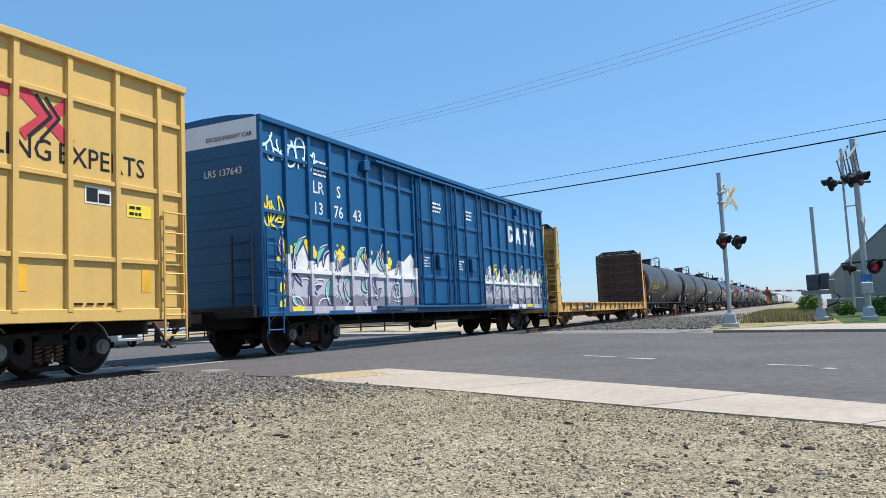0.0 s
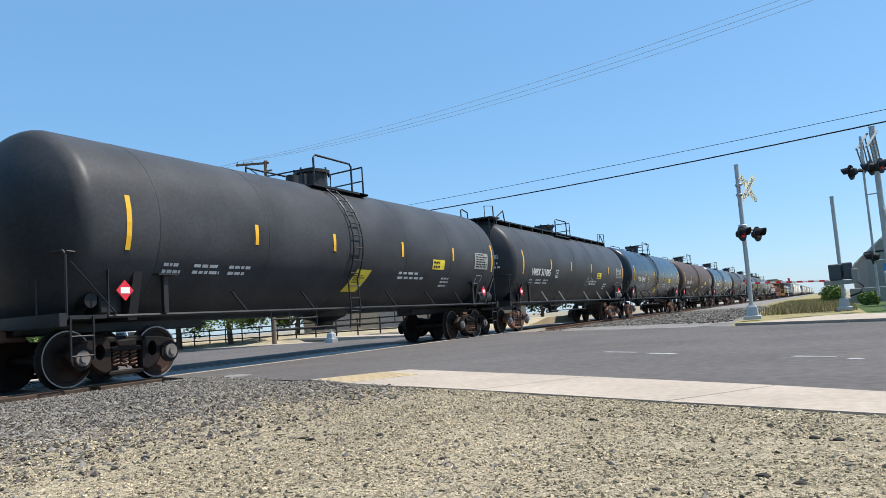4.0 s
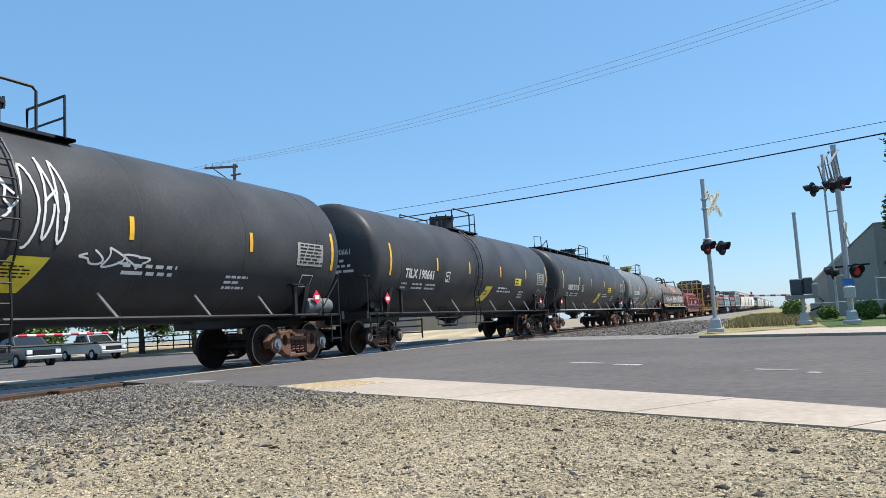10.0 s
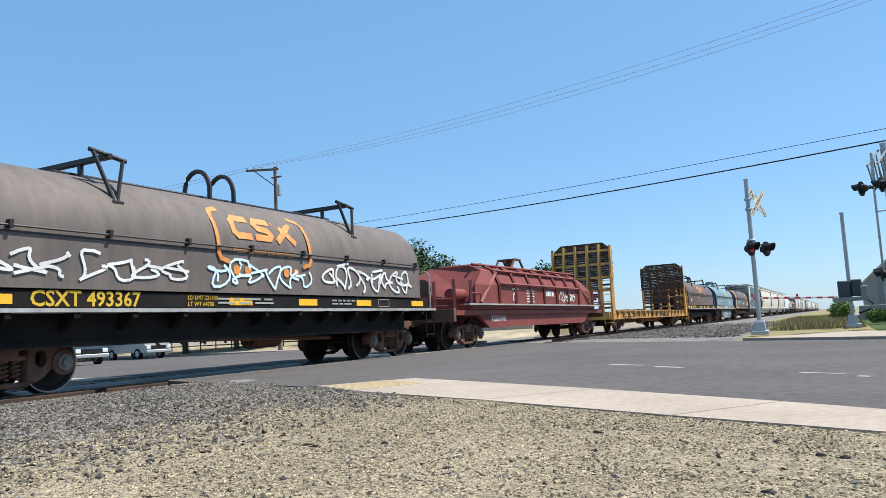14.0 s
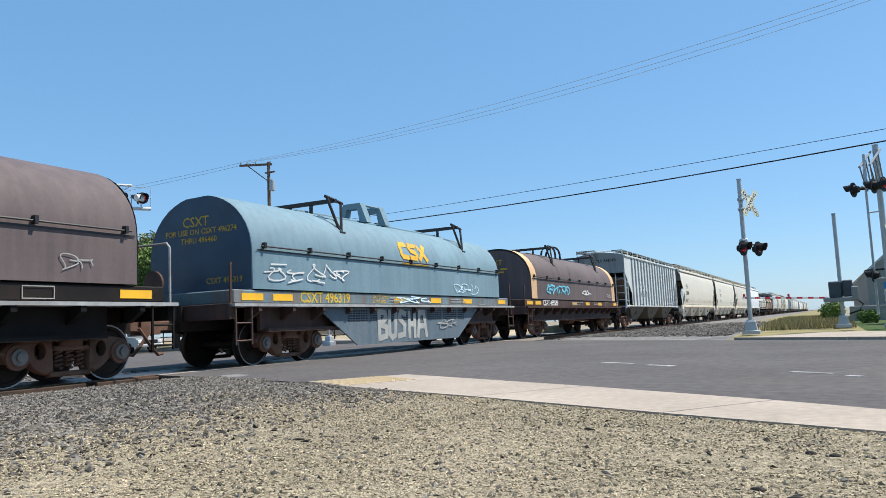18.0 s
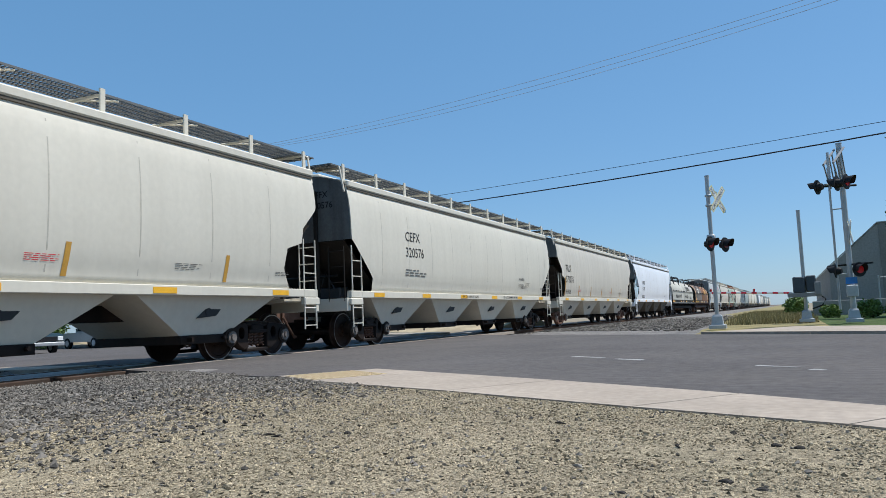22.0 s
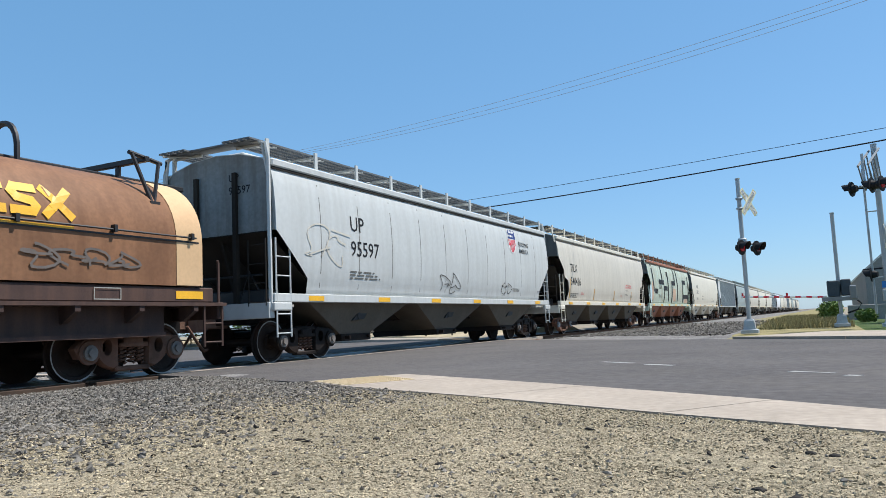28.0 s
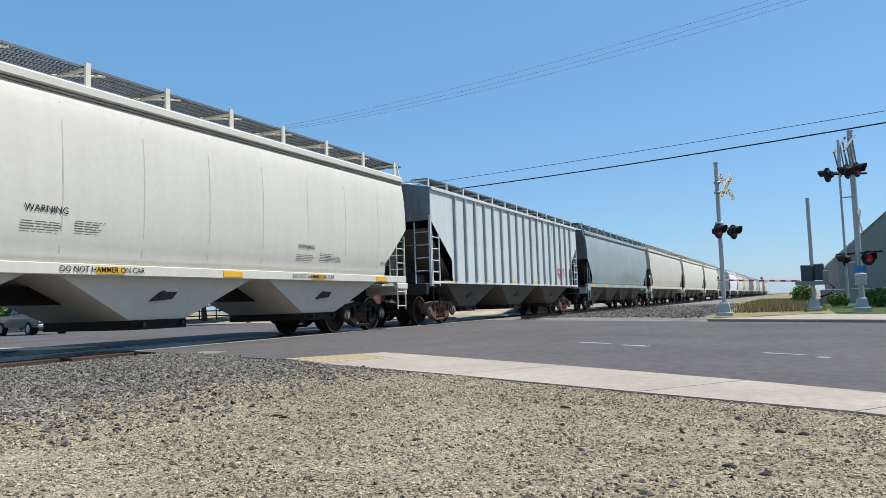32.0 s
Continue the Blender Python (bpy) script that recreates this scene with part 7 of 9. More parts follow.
        for c, z in ((a - 0.02, 1.05), (a, 1.45), (b + 0.05, 1.05), (b + 0.04, 1.4)):
            fan(yel, round_off([(c - 0.22, z - 0.12), (c - 0.18, z + 0.2), (c + 0.2, z + 0.16), (c + 0.22, z - 0.12)], 1), 0.0012)
    # the paint runs on over the posts, the rail and the sill
    bay = (lb / 2 - 2.65) / 8
    for y in [-lb / 2 + 0.06 + bay * k for k in range(1, 9)] + [lb / 2 - 0.06 - bay * k for k in range(1, 9)]:
        mid, top = rng.uniform(1.8, 1.9), rng.uniform(2.05, 2.3)
        for me, a, b in ((dim, 0.94, 1.3), (grey, 1.3, mid), (white, mid, top)):
            me.prism([(1.495, y - 0.064), (1.573, y - 0.048), (1.573, y + 0.048), (1.495, y + 0.064)], "z", a, b)
    for a, b in ((-lb / 2 + 1.0, -2.6), (2.6, lb / 2 - 0.7)):
        y = a
        while y < b - 0.3:
            c = min(b, y + rng.uniform(0.3, 0.9))
            (white if rng.random() < 0.8 else grey).box(1.50, 1.553, y, c, 1.807, 1.893)
            (grey if rng.random() < 0.7 else yel if rng.random() < 0.5 else white).box(1.55, 1.563, y, c, 0.90 if rng.random() < 0.6 else 0.96, 1.064)
            y = c
    for m, me in ((WHITE_DECAL, white), (SPRAY_GREY, grey), (LEMON, yel), (SPRAY_TEAL, teal), (SPRAY_VIOLET, violet), (SPRAY_DIM, dim), (SPRAY_PURPLE, dark)):
        part("graffiti", me, m, car, "sprayed mural colour")
    tag1 = scrawl(rng, surf, -lb / 2 + 0.15, -lb / 2 + 2.1, 4.15, 4.9, 0.05, 5, 0.006)
    part("graffiti", tag1, SPRAY_PALE, car, "pale sprayed tag")
    part("graffiti", scrawl(rng, surf, -lb / 2 + 0.12, -lb / 2 + 0.8, 2.75, 3.45, 0.045, 3, 0.006), LEMON, car, "yellow sprayed tag")


EMBLEM_RED = mat("faded_emblem_red", (0.48, 0.03, 0.05), 0.5, 0, 0.1, 3)
# hood end colours, darkened to hold the shade of the end faces
HOOD_END = mat("shaded_black_hood_end", (0.014, 0.013, 0.013), 0.6, 0, 0.2, 1.5, 0.3, (0.04, 0.03, 0.028))
NAVY_END = mat("shaded_navy_hood_end", (0.018, 0.050, 0.092), 0.5, 0, 0.2, 1.5, 0.3)
SPRAY_GREY = mat("spray_grey", (0.42, 0.41, 0.46), 0.6, 0, 0.1, 2)
SPRAY_VIOLET = mat("spray_violet", (0.10, 0.06, 0.22), 0.6, 0, 0.1, 2)
SPRAY_DIM = mat("spray_dim_grey", (0.20, 0.19, 0.22), 0.6, 0, 0.12, 2)
SPRAY_TEAL = mat("spray_teal", (0.16, 0.46, 0.40), 0.6, 0, 0.1, 2)
SPRAY_PURPLE = mat("spray_purple", (0.06, 0.05, 0.16), 0.6, 0, 0.1, 2)
SPRAY_PALE = mat("spray_pale_blue", (0.62, 0.78, 0.86), 0.6, 0, 0.1, 2)
SPRAY_CYAN = mat("spray_cyan", (0.16, 0.52, 0.66), 0.6, 0, 0.1, 2)


# ---- ground, road, track ----
ROAD_D, ROAD_N = Vector((0.788, -0.615)), Vector((0.615, 0.788))    # along and across the road
ROAD_NEAR, ROAD_FAR = 4.5, 14.0


def road_xy(a, n):
    """A plan point a metres along the road and n across it."""
    return (ROAD_D.x * a + ROAD_N.x * n, ROAD_D.y * a + ROAD_N.y * n)


def far_z(x):
    """The street falls away gently beyond the track."""
    return float(np.interp(x, (-40.0, -16.0), (-0.32, 0.0)))


def ground_z(x, y):
    n = x * ROAD_N.x + y * ROAD_N.y
    z = -0.035
    if n < ROAD_NEAR - 0.5:
        z = -0.006
    elif n < ROAD_FAR + 3.2:
        z = -0.09
    z += far_z(x)
    if abs(x - XC) < 2.2:
        z = min(z, -0.14)
    if n < ROAD_NEAR - 0.9 and x > -9:
        z += min(1.0, (ROAD_NEAR - 0.9 - n) / 1.5) * 0.03 * noise.noise(Vector((x * 0.7, y * 0.7, 0))) + 0.006 * noise.noise(Vector((x * 2.3, y * 2.3, 5)))
    return z


def build_ground():
    xs = sorted(set([-3000, -1200, -500, -220, -120, -80, -60, -50, -40, -34, -28, -24, -20, 8, 11, 15, 20, 28, 40, 60, 100, 200, 500, 1200, 3000] + [round(-17 + 0.25 * k, 2) for k in range(93)]))
    ys = sorted(set([-1500, -600, -300, -150, -80, -40, -20, -10, -5, 26, 28, 30, 33, 36, 40, 46, 54, 64, 80, 100, 140, 200, 300, 500, 900, 1600, 3500] + [round(-2 + 0.25 * k, 2) for k in range(105)]))
    v = [(x, y, ground_z(x, y)) for x in xs for y in ys]
    m = len(ys)
    me = bpy.data.meshes.new("ground")
    f = [(i * m + j, (i + 1) * m + j, (i + 1) * m + j + 1, i * m + j + 1) for i in range(len(xs) - 1) for j in range(m - 1)]
    me.from_pydata(v, [], f)
    for q in (DIRT, BALLAST_BED, DRY_GRASS, LAWN, FIELD):
        me.materials.append(q)
    idx = []
    for a in f:
        x, y = (v[a[0]][0] + v[a[2]][0]) / 2, (v[a[0]][1] + v[a[2]][1]) / 2
        n = x * ROAD_N.x + y * ROAD_N.y
        if -15.2 < x < -8.6 or (n < ROAD_NEAR and -8.7 < x < -6.4 + 0.8 * noise.noise(Vector((x * 0.5, y * 0.5, 2)))):
            k = 1
        elif n < ROAD_NEAR and -16 < x < 60 and y > -60:
            k = 0
        elif n > ROAD_FAR and -8.6 <= x < -2.6 - max(0.0, min(2.4, (y - 34) * 0.06)):
            k = 1
        elif n > ROAD_FAR and x < 1.0 and x > -8.6:
            k = 2
        elif n > ROAD_FAR and 1.0 <= x < 30 and y < 60:
            k = 3
        else:
            k = 4
        idx.append(k)
    me.polygons.foreach_set("material_index", idx)
    me.polygons.foreach_set("use_smooth", [True] * len(f))
    return tagged(new("ground", me), "dusty gravel, dry grass and bare earth", "ground", kind="structure")


BALLAST_BED = mat("ballast_bed", (0.19, 0.18, 0.17), 0.95, 0, 0.25, 1.2, 0.4, (0.13, 0.115, 0.10), bump=1.0, bump_scale=24, fine=0.5)
ground = build_ground()


def slab(name, pts, z0, z1, material, label, category, kind="structure"):
    ob = part(name, Mesh().prism(pts, "z", z0, z1), material, None, label)
    return tagged(ob, "", category, kind=kind)


# asphalt on both sides of the track and between the rails
GAUGE = 0.7525          # half the distance between rail centres
road_near = ((-8.9, 4.06), (-6.8, 4.31), (-4.4, 4.5))     # the footway's outer edge bends towards the verge
xe = XC + GAUGE + 0.12
slab("road", [(xe, 9.75), (-9.6, 9.3), (-8.58, 8.98), (-6.28, 8.0), road_xy(-9.72, 2.6), road_xy(-9.62, 3.98)] + [road_xy(a, n) for a, n in road_near] + [road_xy(420, 4.5), road_xy(420, ROAD_FAR), (xe, (ROAD_FAR - ROAD_N.x * xe) / ROAD_N.y)], -0.2, 0.0, ASPHALT, "worn grey asphalt road over the level crossing", "road")
xw = XC - GAUGE - 0.12
def falling_slab(name, xs, near, far, thick, lift, material, label, category):
    """A slab between two edges y = near(x) and y = far(x) that follows the street's fall."""
    rings = [[(x, near(x), far_z(x) - thick), (x, far(x), far_z(x) - thick), (x, far(x), far_z(x) + lift), (x, near(x), far_z(x) + lift)] for x in xs]
    return tagged(part(name, Mesh().loft(rings, smooth=False), material, None, label), "", category, kind="structure")


falling_slab("road", (xw, -16.0, -22.0, -28.0, -34.0, -40.0, -60.0, -100.0, -160.0), lambda x: float(np.interp(x, (-160.0, -16.0, xw), (10.0, 10.9, 11.3))), lambda x: (ROAD_FAR - ROAD_N.x * x) / ROAD_N.y, 0.2, 0.0, ASPHALT, "wide worn asphalt junction beyond the track", "road")
falling_slab("far_side_pavement", (xw - 0.6, -16.0, -28.0, -40.0, -60.0), lambda x: float(np.interp(x, (-60.0, -16.0, xw - 0.6), (9.4, 9.7, 10.1))), lambda x: float(np.interp(x, (-60.0, -16.0, xw - 0.6), (10.6, 10.85, 11.25))), 0.15, 0.012, CONCRETE, "pale concrete strip beside the track", "pavement")
CROSS_PANEL = mat("dark_crossing_panel", (0.040, 0.041, 0.043), 0.42, 0, 0.2, 1.0, 0.3, bump=0.3)
def at_line(x, n):
    return (x, (n - ROAD_N.x * x) / ROAD_N.y)
slab("crossing_panel", [(XC - GAUGE + 0.11, 4.6), (XC + GAUGE - 0.11, 4.6), at_line(XC + GAUGE - 0.11, ROAD_FAR + 1.5), at_line(XC - GAUGE + 0.11, ROAD_FAR + 1.5)], -0.2, -0.008, CROSS_PANEL, "dark panel between the rails of the crossing", "road")

rail_out = [(-0.07, -0.17), (0.07, -0.17), (0.07, -0.155), (0.012, -0.13), (0.012, -0.045), (0.036, -0.03), (0.036, -0.004), (0.03, 0.0), (-0.03, 0.0), (-0.036, -0.004), (-0.036, -0.03), (-0.012, -0.045), (-0.012, -0.13), (-0.07, -0.155)]
track = thing("railway_track", "straight railway track with worn steel rails", "railway track")
tagged(track, kind="structure")
for s in (-1, 1):
    rl = part("rail", Mesh().prism([(XC + s * GAUGE + x, z) for x, z in rail_out], "y", -420, 1300), RAIL_RUST, track)
    part("running_surface", Mesh().box(XC + s * GAUGE - 0.028, XC + s * GAUGE + 0.028, -420, 1300, 0.0, 0.003), TREAD, rl)
TIE = mat("weathered_tie_timber", (0.10, 0.078, 0.06), 0.9, 0, 0.3, 2, 0.4, bump=0.5, bump_scale=12)
tie = Mesh().box(-1.3, 1.3, -0.11, 0.11, -0.34, -0.155, 0.012).data("tie")
for k in range(-8, 90):
    y = k * 0.52
    nn = XC * ROAD_N.x + y * ROAD_N.y
    if not ROAD_NEAR - 1.2 < nn < ROAD_FAR + 1.2:
        part("tie", tie, TIE, track, at=(XC, y, 0))
HEADER = mat("dark_oiled_header_board", (0.055, 0.040, 0.030), 0.85, 0, 0.3, 2, 0.5, (0.13, 0.075, 0.05), bump=0.5, bump_scale=12)
# wooden header boards beside the near rail at the crossing's edge
for k, (a, b) in enumerate(((3.2, 5.4), (5.6, 8.2), (8.4, 11.2))):
    part("header_board", Mesh().box(XC + GAUGE + 0.10, XC + GAUGE + 0.30, a, b, -0.2, -0.005 - 0.006 * k, 0.012), (TIE, HEADER, HEADER)[k], track)


# ---- pavements ----
def pavement_slabs():
    """Concrete footway, slab by slab, flush with the road's edge."""
    cuts = [(-9.70, 2.58, 3.97), (-8.4, 2.66, 4.12), (-6.1, 3.12, 4.36), (-4.0, 3.45, 4.5), (-2.6, 3.70, 4.5), (0.6, 3.8, 4.5), (4.6, 3.8, 4.5), (8.6, 3.8, 4.5), (30.0, 3.8, 4.5)]
    holder = thing("pavement", "pale concrete footway along the road's edge", "pavement")
    tagged(holder, kind="structure")
    for (a, m0, f0), (b, m1, f1) in zip(cuts, cuts[1:]):
        pts = [road_xy(a + 0.008, f0 - 0.015), road_xy(a + 0.008, m0), road_xy(b - 0.008, m1), road_xy(b - 0.008, f1 - 0.015)]
        part("slab", Mesh().prism(pts, "z", -0.15, 0.006), CONCRETE, holder)
    return holder


pavement_slabs()
pad = thing("tactile_pad", "faded yellow tactile paving pad", "tactile paving")
pc, pa = road_xy(-9.06, 3.12), math.degrees(math.atan2(ROAD_D.y, ROAD_D.x)) + 3.5
pad.location, pad.rotation_euler = (pc[0], pc[1], 0.006), (0, 0, radians(pa))
part("plate", Mesh().box(-0.50, 0.50, -0.47, 0.47, -0.02, 0.006), PAD_YELLOW, pad)
dome = Mesh().loft([[(r * math.cos(k * math.tau / 8), r * math.sin(k * math.tau / 8), z) for k in range(8)] for r, z in ((0.019, 0.0), (0.016, 0.007), (0.008, 0.009))]).data("dome")
for i in range(15):
    for j in range(14):
        part("stud", dome, PAD_YELLOW, pad, at=(-0.455 + 0.065 * i, -0.42 + 0.065 * j, 0.005))


def far_kerb():
    holder = thing("far_pavement", "pale concrete kerb and footway across the road", "pavement")
    tagged(holder, kind="structure")
    for k in range(14):
        a, b = -13.5 + k * 3.0, -10.5 + k * 3.0
        part("kerb", Mesh().prism([road_xy(a + 0.01, ROAD_FAR), road_xy(b - 0.01, ROAD_FAR), road_xy(b - 0.01, ROAD_FAR + 0.16), road_xy(a + 0.01, ROAD_FAR + 0.16)], "z", -0.1, 0.06), CONCRETE, holder)
        part("slab", Mesh().prism([road_xy(a + 0.01, ROAD_FAR + 0.17), road_xy(b - 0.01, ROAD_FAR + 0.17), road_xy(b - 0.01, ROAD_FAR + 3.4), road_xy(a + 0.01, ROAD_FAR + 3.4)], "z", -0.1, 0.05), CONCRETE, holder)
    return holder


far_kerb()
ROAD_WHITE = mat("worn_white_road_paint", (0.40, 0.39, 0.37), 0.8, 0, 0.2, 3, 1.0, (0.11, 0.105, 0.10), fine=0.4)
for k, (a, b, n) in enumerate(((-9.2, -8.5, 6.85), (-8.1, -7.6, 6.75), (-5.7, -5.2, 6.65), (-4.95, -4.8, 6.5), (2.0, 3.4, 6.8), (7, 9, 6.8))):
    slab("lane_mark", [road_xy(a, n), road_xy(b, n), road_xy(b, n + 0.1), road_xy(a, n + 0.1)], 0.0, 0.004, ROAD_WHITE, "worn white lane mark on asphalt", "road marking")


def scatter(name, count, area, size, material, label, seed, keep):
    """Many small stones as one mesh."""
    rs = np.random.RandomState(seed)
    x0, x1, y0, y1 = area
    xy = np.column_stack([rs.uniform(x0, x1, count), rs.uniform(y0, y1, count)])
    ok = np.array([keep(a, b, r) for (a, b), r in zip(xy, rs.rand(count))])
    xy = xy[ok]
    c = len(xy)
    base = np.array([(1, 0, 0), (-1, 0, 0), (0, 1, 0), (0, -1, 0), (0, 0, 1), (0, 0, -1)], float)
    tri = np.array([(0, 2, 4), (2, 1, 4), (1, 3, 4), (3, 0, 4), (2, 0, 5), (1, 2, 5), (3, 1, 5), (0, 3, 5)])
    sc = size[0] + (size[1] - size[0]) * rs.rand(c) ** 2
    v = base[None] * (sc[:, None, None] * rs.uniform(0.45, 1.3, (c, 6, 1)))
    v *= np.stack([rs.uniform(0.9, 1.5, c), rs.uniform(0.6, 1.0, c), rs.uniform(0.4, 0.8, c)], 1)[:, None]
    v += sc[:, None, None] * rs.uniform(-0.35, 0.35, (c, 6, 3))
    ang = rs.uniform(0, math.tau, c)
    ca, sa = np.cos(ang)[:, None], np.sin(ang)[:, None]
    vx, vy = v[:, :, 0] * ca - v[:, :, 1] * sa, v[:, :, 0] * sa + v[:, :, 1] * ca
    z = np.array([ground_z(a, b) for a, b in xy])
    v = np.stack([vx + xy[:, :1], vy + xy[:, 1:], v[:, :, 2] + (z + sc * 0.25)[:, None]], axis=2)
    f = (tri[None] + (np.arange(c) * 6)[:, None, None]).reshape(-1, 3)
    me = bpy.data.meshes.new(name)
    me.vertices.add(c * 6)
    me.vertices.foreach_set("co", v.reshape(-1))
    me.loops.add(len(f) * 3)
    me.loops.foreach_set("vertex_index", f.reshape(-1))
    me.polygons.add(len(f))
    me.polygons.foreach_set("loop_start", np.arange(0, len(f) * 3, 3))
    me.polygons.foreach_set("use_smooth", np.zeros(len(f), bool))
    me.update()
    me.validate()
    ob = part(name, me, material, None, label)
    return tagged(ob, "", "gravel", kind="stuff")


def on_verge(x, y):
    n = x * ROAD_N.x + y * ROAD_N.y
    a = x * ROAD_D.x + y * ROAD_D.y
    if y > np.interp(x, (-10.7, -9.6, -8.58, -6.28, -5.98), (9.8, 9.35, 9.05, 8.08, 7.95)) + 0.12 * noise.noise(Vector((x * 2, y * 2, 1))):
        return False
    return x < -5.98 or n < np.interp(a, (-9.7, -8.4, -6.1, -4.0, -2.6, 0.6), (2.58, 2.66, 3.12, 3.45, 3.7, 3.8)) + 0.04


def ballast_keep(x, y, r):
    if abs(x - XC - GAUGE) < 0.34 or abs(x - XC + GAUGE) < 0.3 or not on_verge(x, y):
        return False
    return r < min(1.0, max(0.0, (-2.8 - x + 0.9 * noise.noise(Vector((x * 0.6, y * 0.6, 9)))) / 3.2)) ** 1.4


scatter("ballast", 135000, (-14.2, -3.4, 1.6, 11.0), (0.011, 0.027), STONES, "crushed grey ballast stones beside the track", 3, ballast_keep)
scatter("far_ballast", 20000, (-10.6, -2.7, 20.0, 60.0), (0.03, 0.06), STONES, "crushed grey ballast beyond the crossing", 4, lambda x, y, r: x * ROAD_N.x + y * ROAD_N.y > ROAD_FAR + 3.4 and r < (60 - y) / 30)
scatter("pea_gravel", 170000, (-6.5, 3.2, 1.7, 7.0), (0.0035, 0.0115), PEBBLES, "loose tan pea gravel over packed dirt", 5, lambda x, y, r: on_verge(x, y) and r < min(1.0, 0.35 + max(0, (6.5 + x) / 3)) * (0.45 if noise.noise(Vector((x * 0.8, y * 0.9, 3))) > 0.22 else 1.0) * (0.25 if (x + 0.33) ** 2 / 0.25 + (y - 3.6) ** 2 / 0.06 < 1 + noise.noise(Vector((x * 6, y * 6, 0))) else 1.0))

scatter("coarse_gravel", 9000, (-5.5, 2.6, 1.8, 7.2), (0.008, 0.017), STONES, "scattered coarser grey stones in the gravel", 8, lambda x, y, r: on_verge(x, y) and r < 0.25 + 0.75 * max(0.0, min(1.0, -x / 5)))
concrete_edge = slab("crossing_edge", [(XC + GAUGE + 0.13, 9.8), (XC + GAUGE + 0.30, 9.7), (XC + GAUGE + 0.30, 30.0), (XC + GAUGE + 0.13, 30.0)], -0.1, 0.005, CONCRETE, "pale concrete edge along the rail", "road")
for k in range(8):
    a, b = -61.0 + 4.0 * k, -57.0 + 4.0 * k
    slab("far_pavement", [road_xy(a, ROAD_FAR - 0.6), road_xy(b - 0.02, ROAD_FAR - 0.6), road_xy(b - 0.02, ROAD_FAR + 1.3), road_xy(a, ROAD_FAR + 1.3)], -0.1, 0.06, CONCRETE, "pale concrete footway beyond the junction", "pavement")
CLINKER = mat("dark_clinker_stone", (0.05, 0.045, 0.04), 0.9, 0, 0.3, 6, bump=0.5, bump_scale=60)
rs_stones = random.Random(77)
PLACED = ((-2.41, 3.81, 0.020), (-1.69, 3.21, 0.016), (-0.12, 3.83, 0.018), (-0.02, 3.78, 0.018), (-0.28, 3.04, 0.017), (-0.15, 2.94, 0.017), (-0.61, 2.76, 0.012), (-1.75, 2.41, 0.012), (-3.78, 3.86, 0.018), (-3.68, 3.23, 0.016), (-0.66, 2.32, 0.010))
for k in range(40):
    x, y, r = PLACED[k] if k < len(PLACED) else (rs_stones.uniform(-4.6, 1.6), rs_stones.uniform(2.2, 5.6), rs_stones.uniform(0.006, 0.012))
    if not on_verge(x, y):
        continue
    me = Mesh()
    rings = []
    for z, q in ((-0.3, 0.7), (0.15, 1.0), (0.5, 0.75), (0.75, 0.3)):
        rings.append([(r * q * rs_stones.uniform(0.75, 1.25) * math.cos(i * math.tau / 6) * 1.5, r * q * rs_stones.uniform(0.75, 1.25) * math.sin(i * math.tau / 6), r * z) for i in range(6)])
    ob = part("stone", me.loft(rings, smooth=False), CLINKER if k % 3 or k < len(PLACED) else STONES, None, "small dark broken stone lying on the gravel", at=(x, y, ground_z(x, y)))
    tagged(ob, "", "stone", "stones on the gravel")
PALE_STONE = mat("pale_limestone", (0.50, 0.45, 0.38), 0.9, 0, 0.15, 8)
me = Mesh()
rings = [[(0.03 * q * math.cos(i * math.tau / 6) * (1.3 if i % 2 else 1.0), 0.018 * q * math.sin(i * math.tau / 6), 0.012 * z) for i in range(6)] for z, q in ((-0.3, 0.8), (0.3, 1.0), (0.8, 0.6))]
ob = part("pale_stone", me.loft(rings, smooth=False), PALE_STONE, None, "single pale stone lying on the gravel", at=(-1.62, 2.02, ground_z(-1.62, 2.02)))
tagged(ob, "", "stone", "stones on the gravel")
DRY_LEAF = mat("dry_brown_leaf", (0.075, 0.035, 0.022), 0.85, 0, 0.4, 12, 0.5, (0.22, 0.14, 0.09))
rl = random.Random(9)
me = Mesh()
for k in range(26):
    a, d = rl.uniform(0, math.tau), rl.uniform(0, 0.045) ** 1.0
    c = Vector((d * 1.2 * math.cos(a), d * math.sin(a), 0.008 + rl.uniform(0, 0.028) * (1 - d / 0.06)))
    u = Vector((rl.gauss(0, 1), rl.gauss(0, 1), rl.gauss(0, 0.7))).normalized() * rl.uniform(0.012, 0.022)
    w = u.cross(Vector((rl.gauss(0, 1), rl.gauss(0, 1), rl.gauss(0, 1)))).normalized() * 0.011
    up = u.cross(w).normalized() * 0.0015
    me.loft([[tuple(c - u - up), tuple(c + w * 0.8 - up), tuple(c + u - up), tuple(c - w - up)], [tuple(c - u + up), tuple(c + w * 0.8 + up), tuple(c + u + up), tuple(c - w + up)]], smooth=False)
ob = part("dead_leaves", me, DRY_LEAF, None, "small crumpled clump of dead brown leaves", at=(-0.42, 2.25, ground_z(-0.42, 2.25)))
tagged(ob, "", "leaf litter")
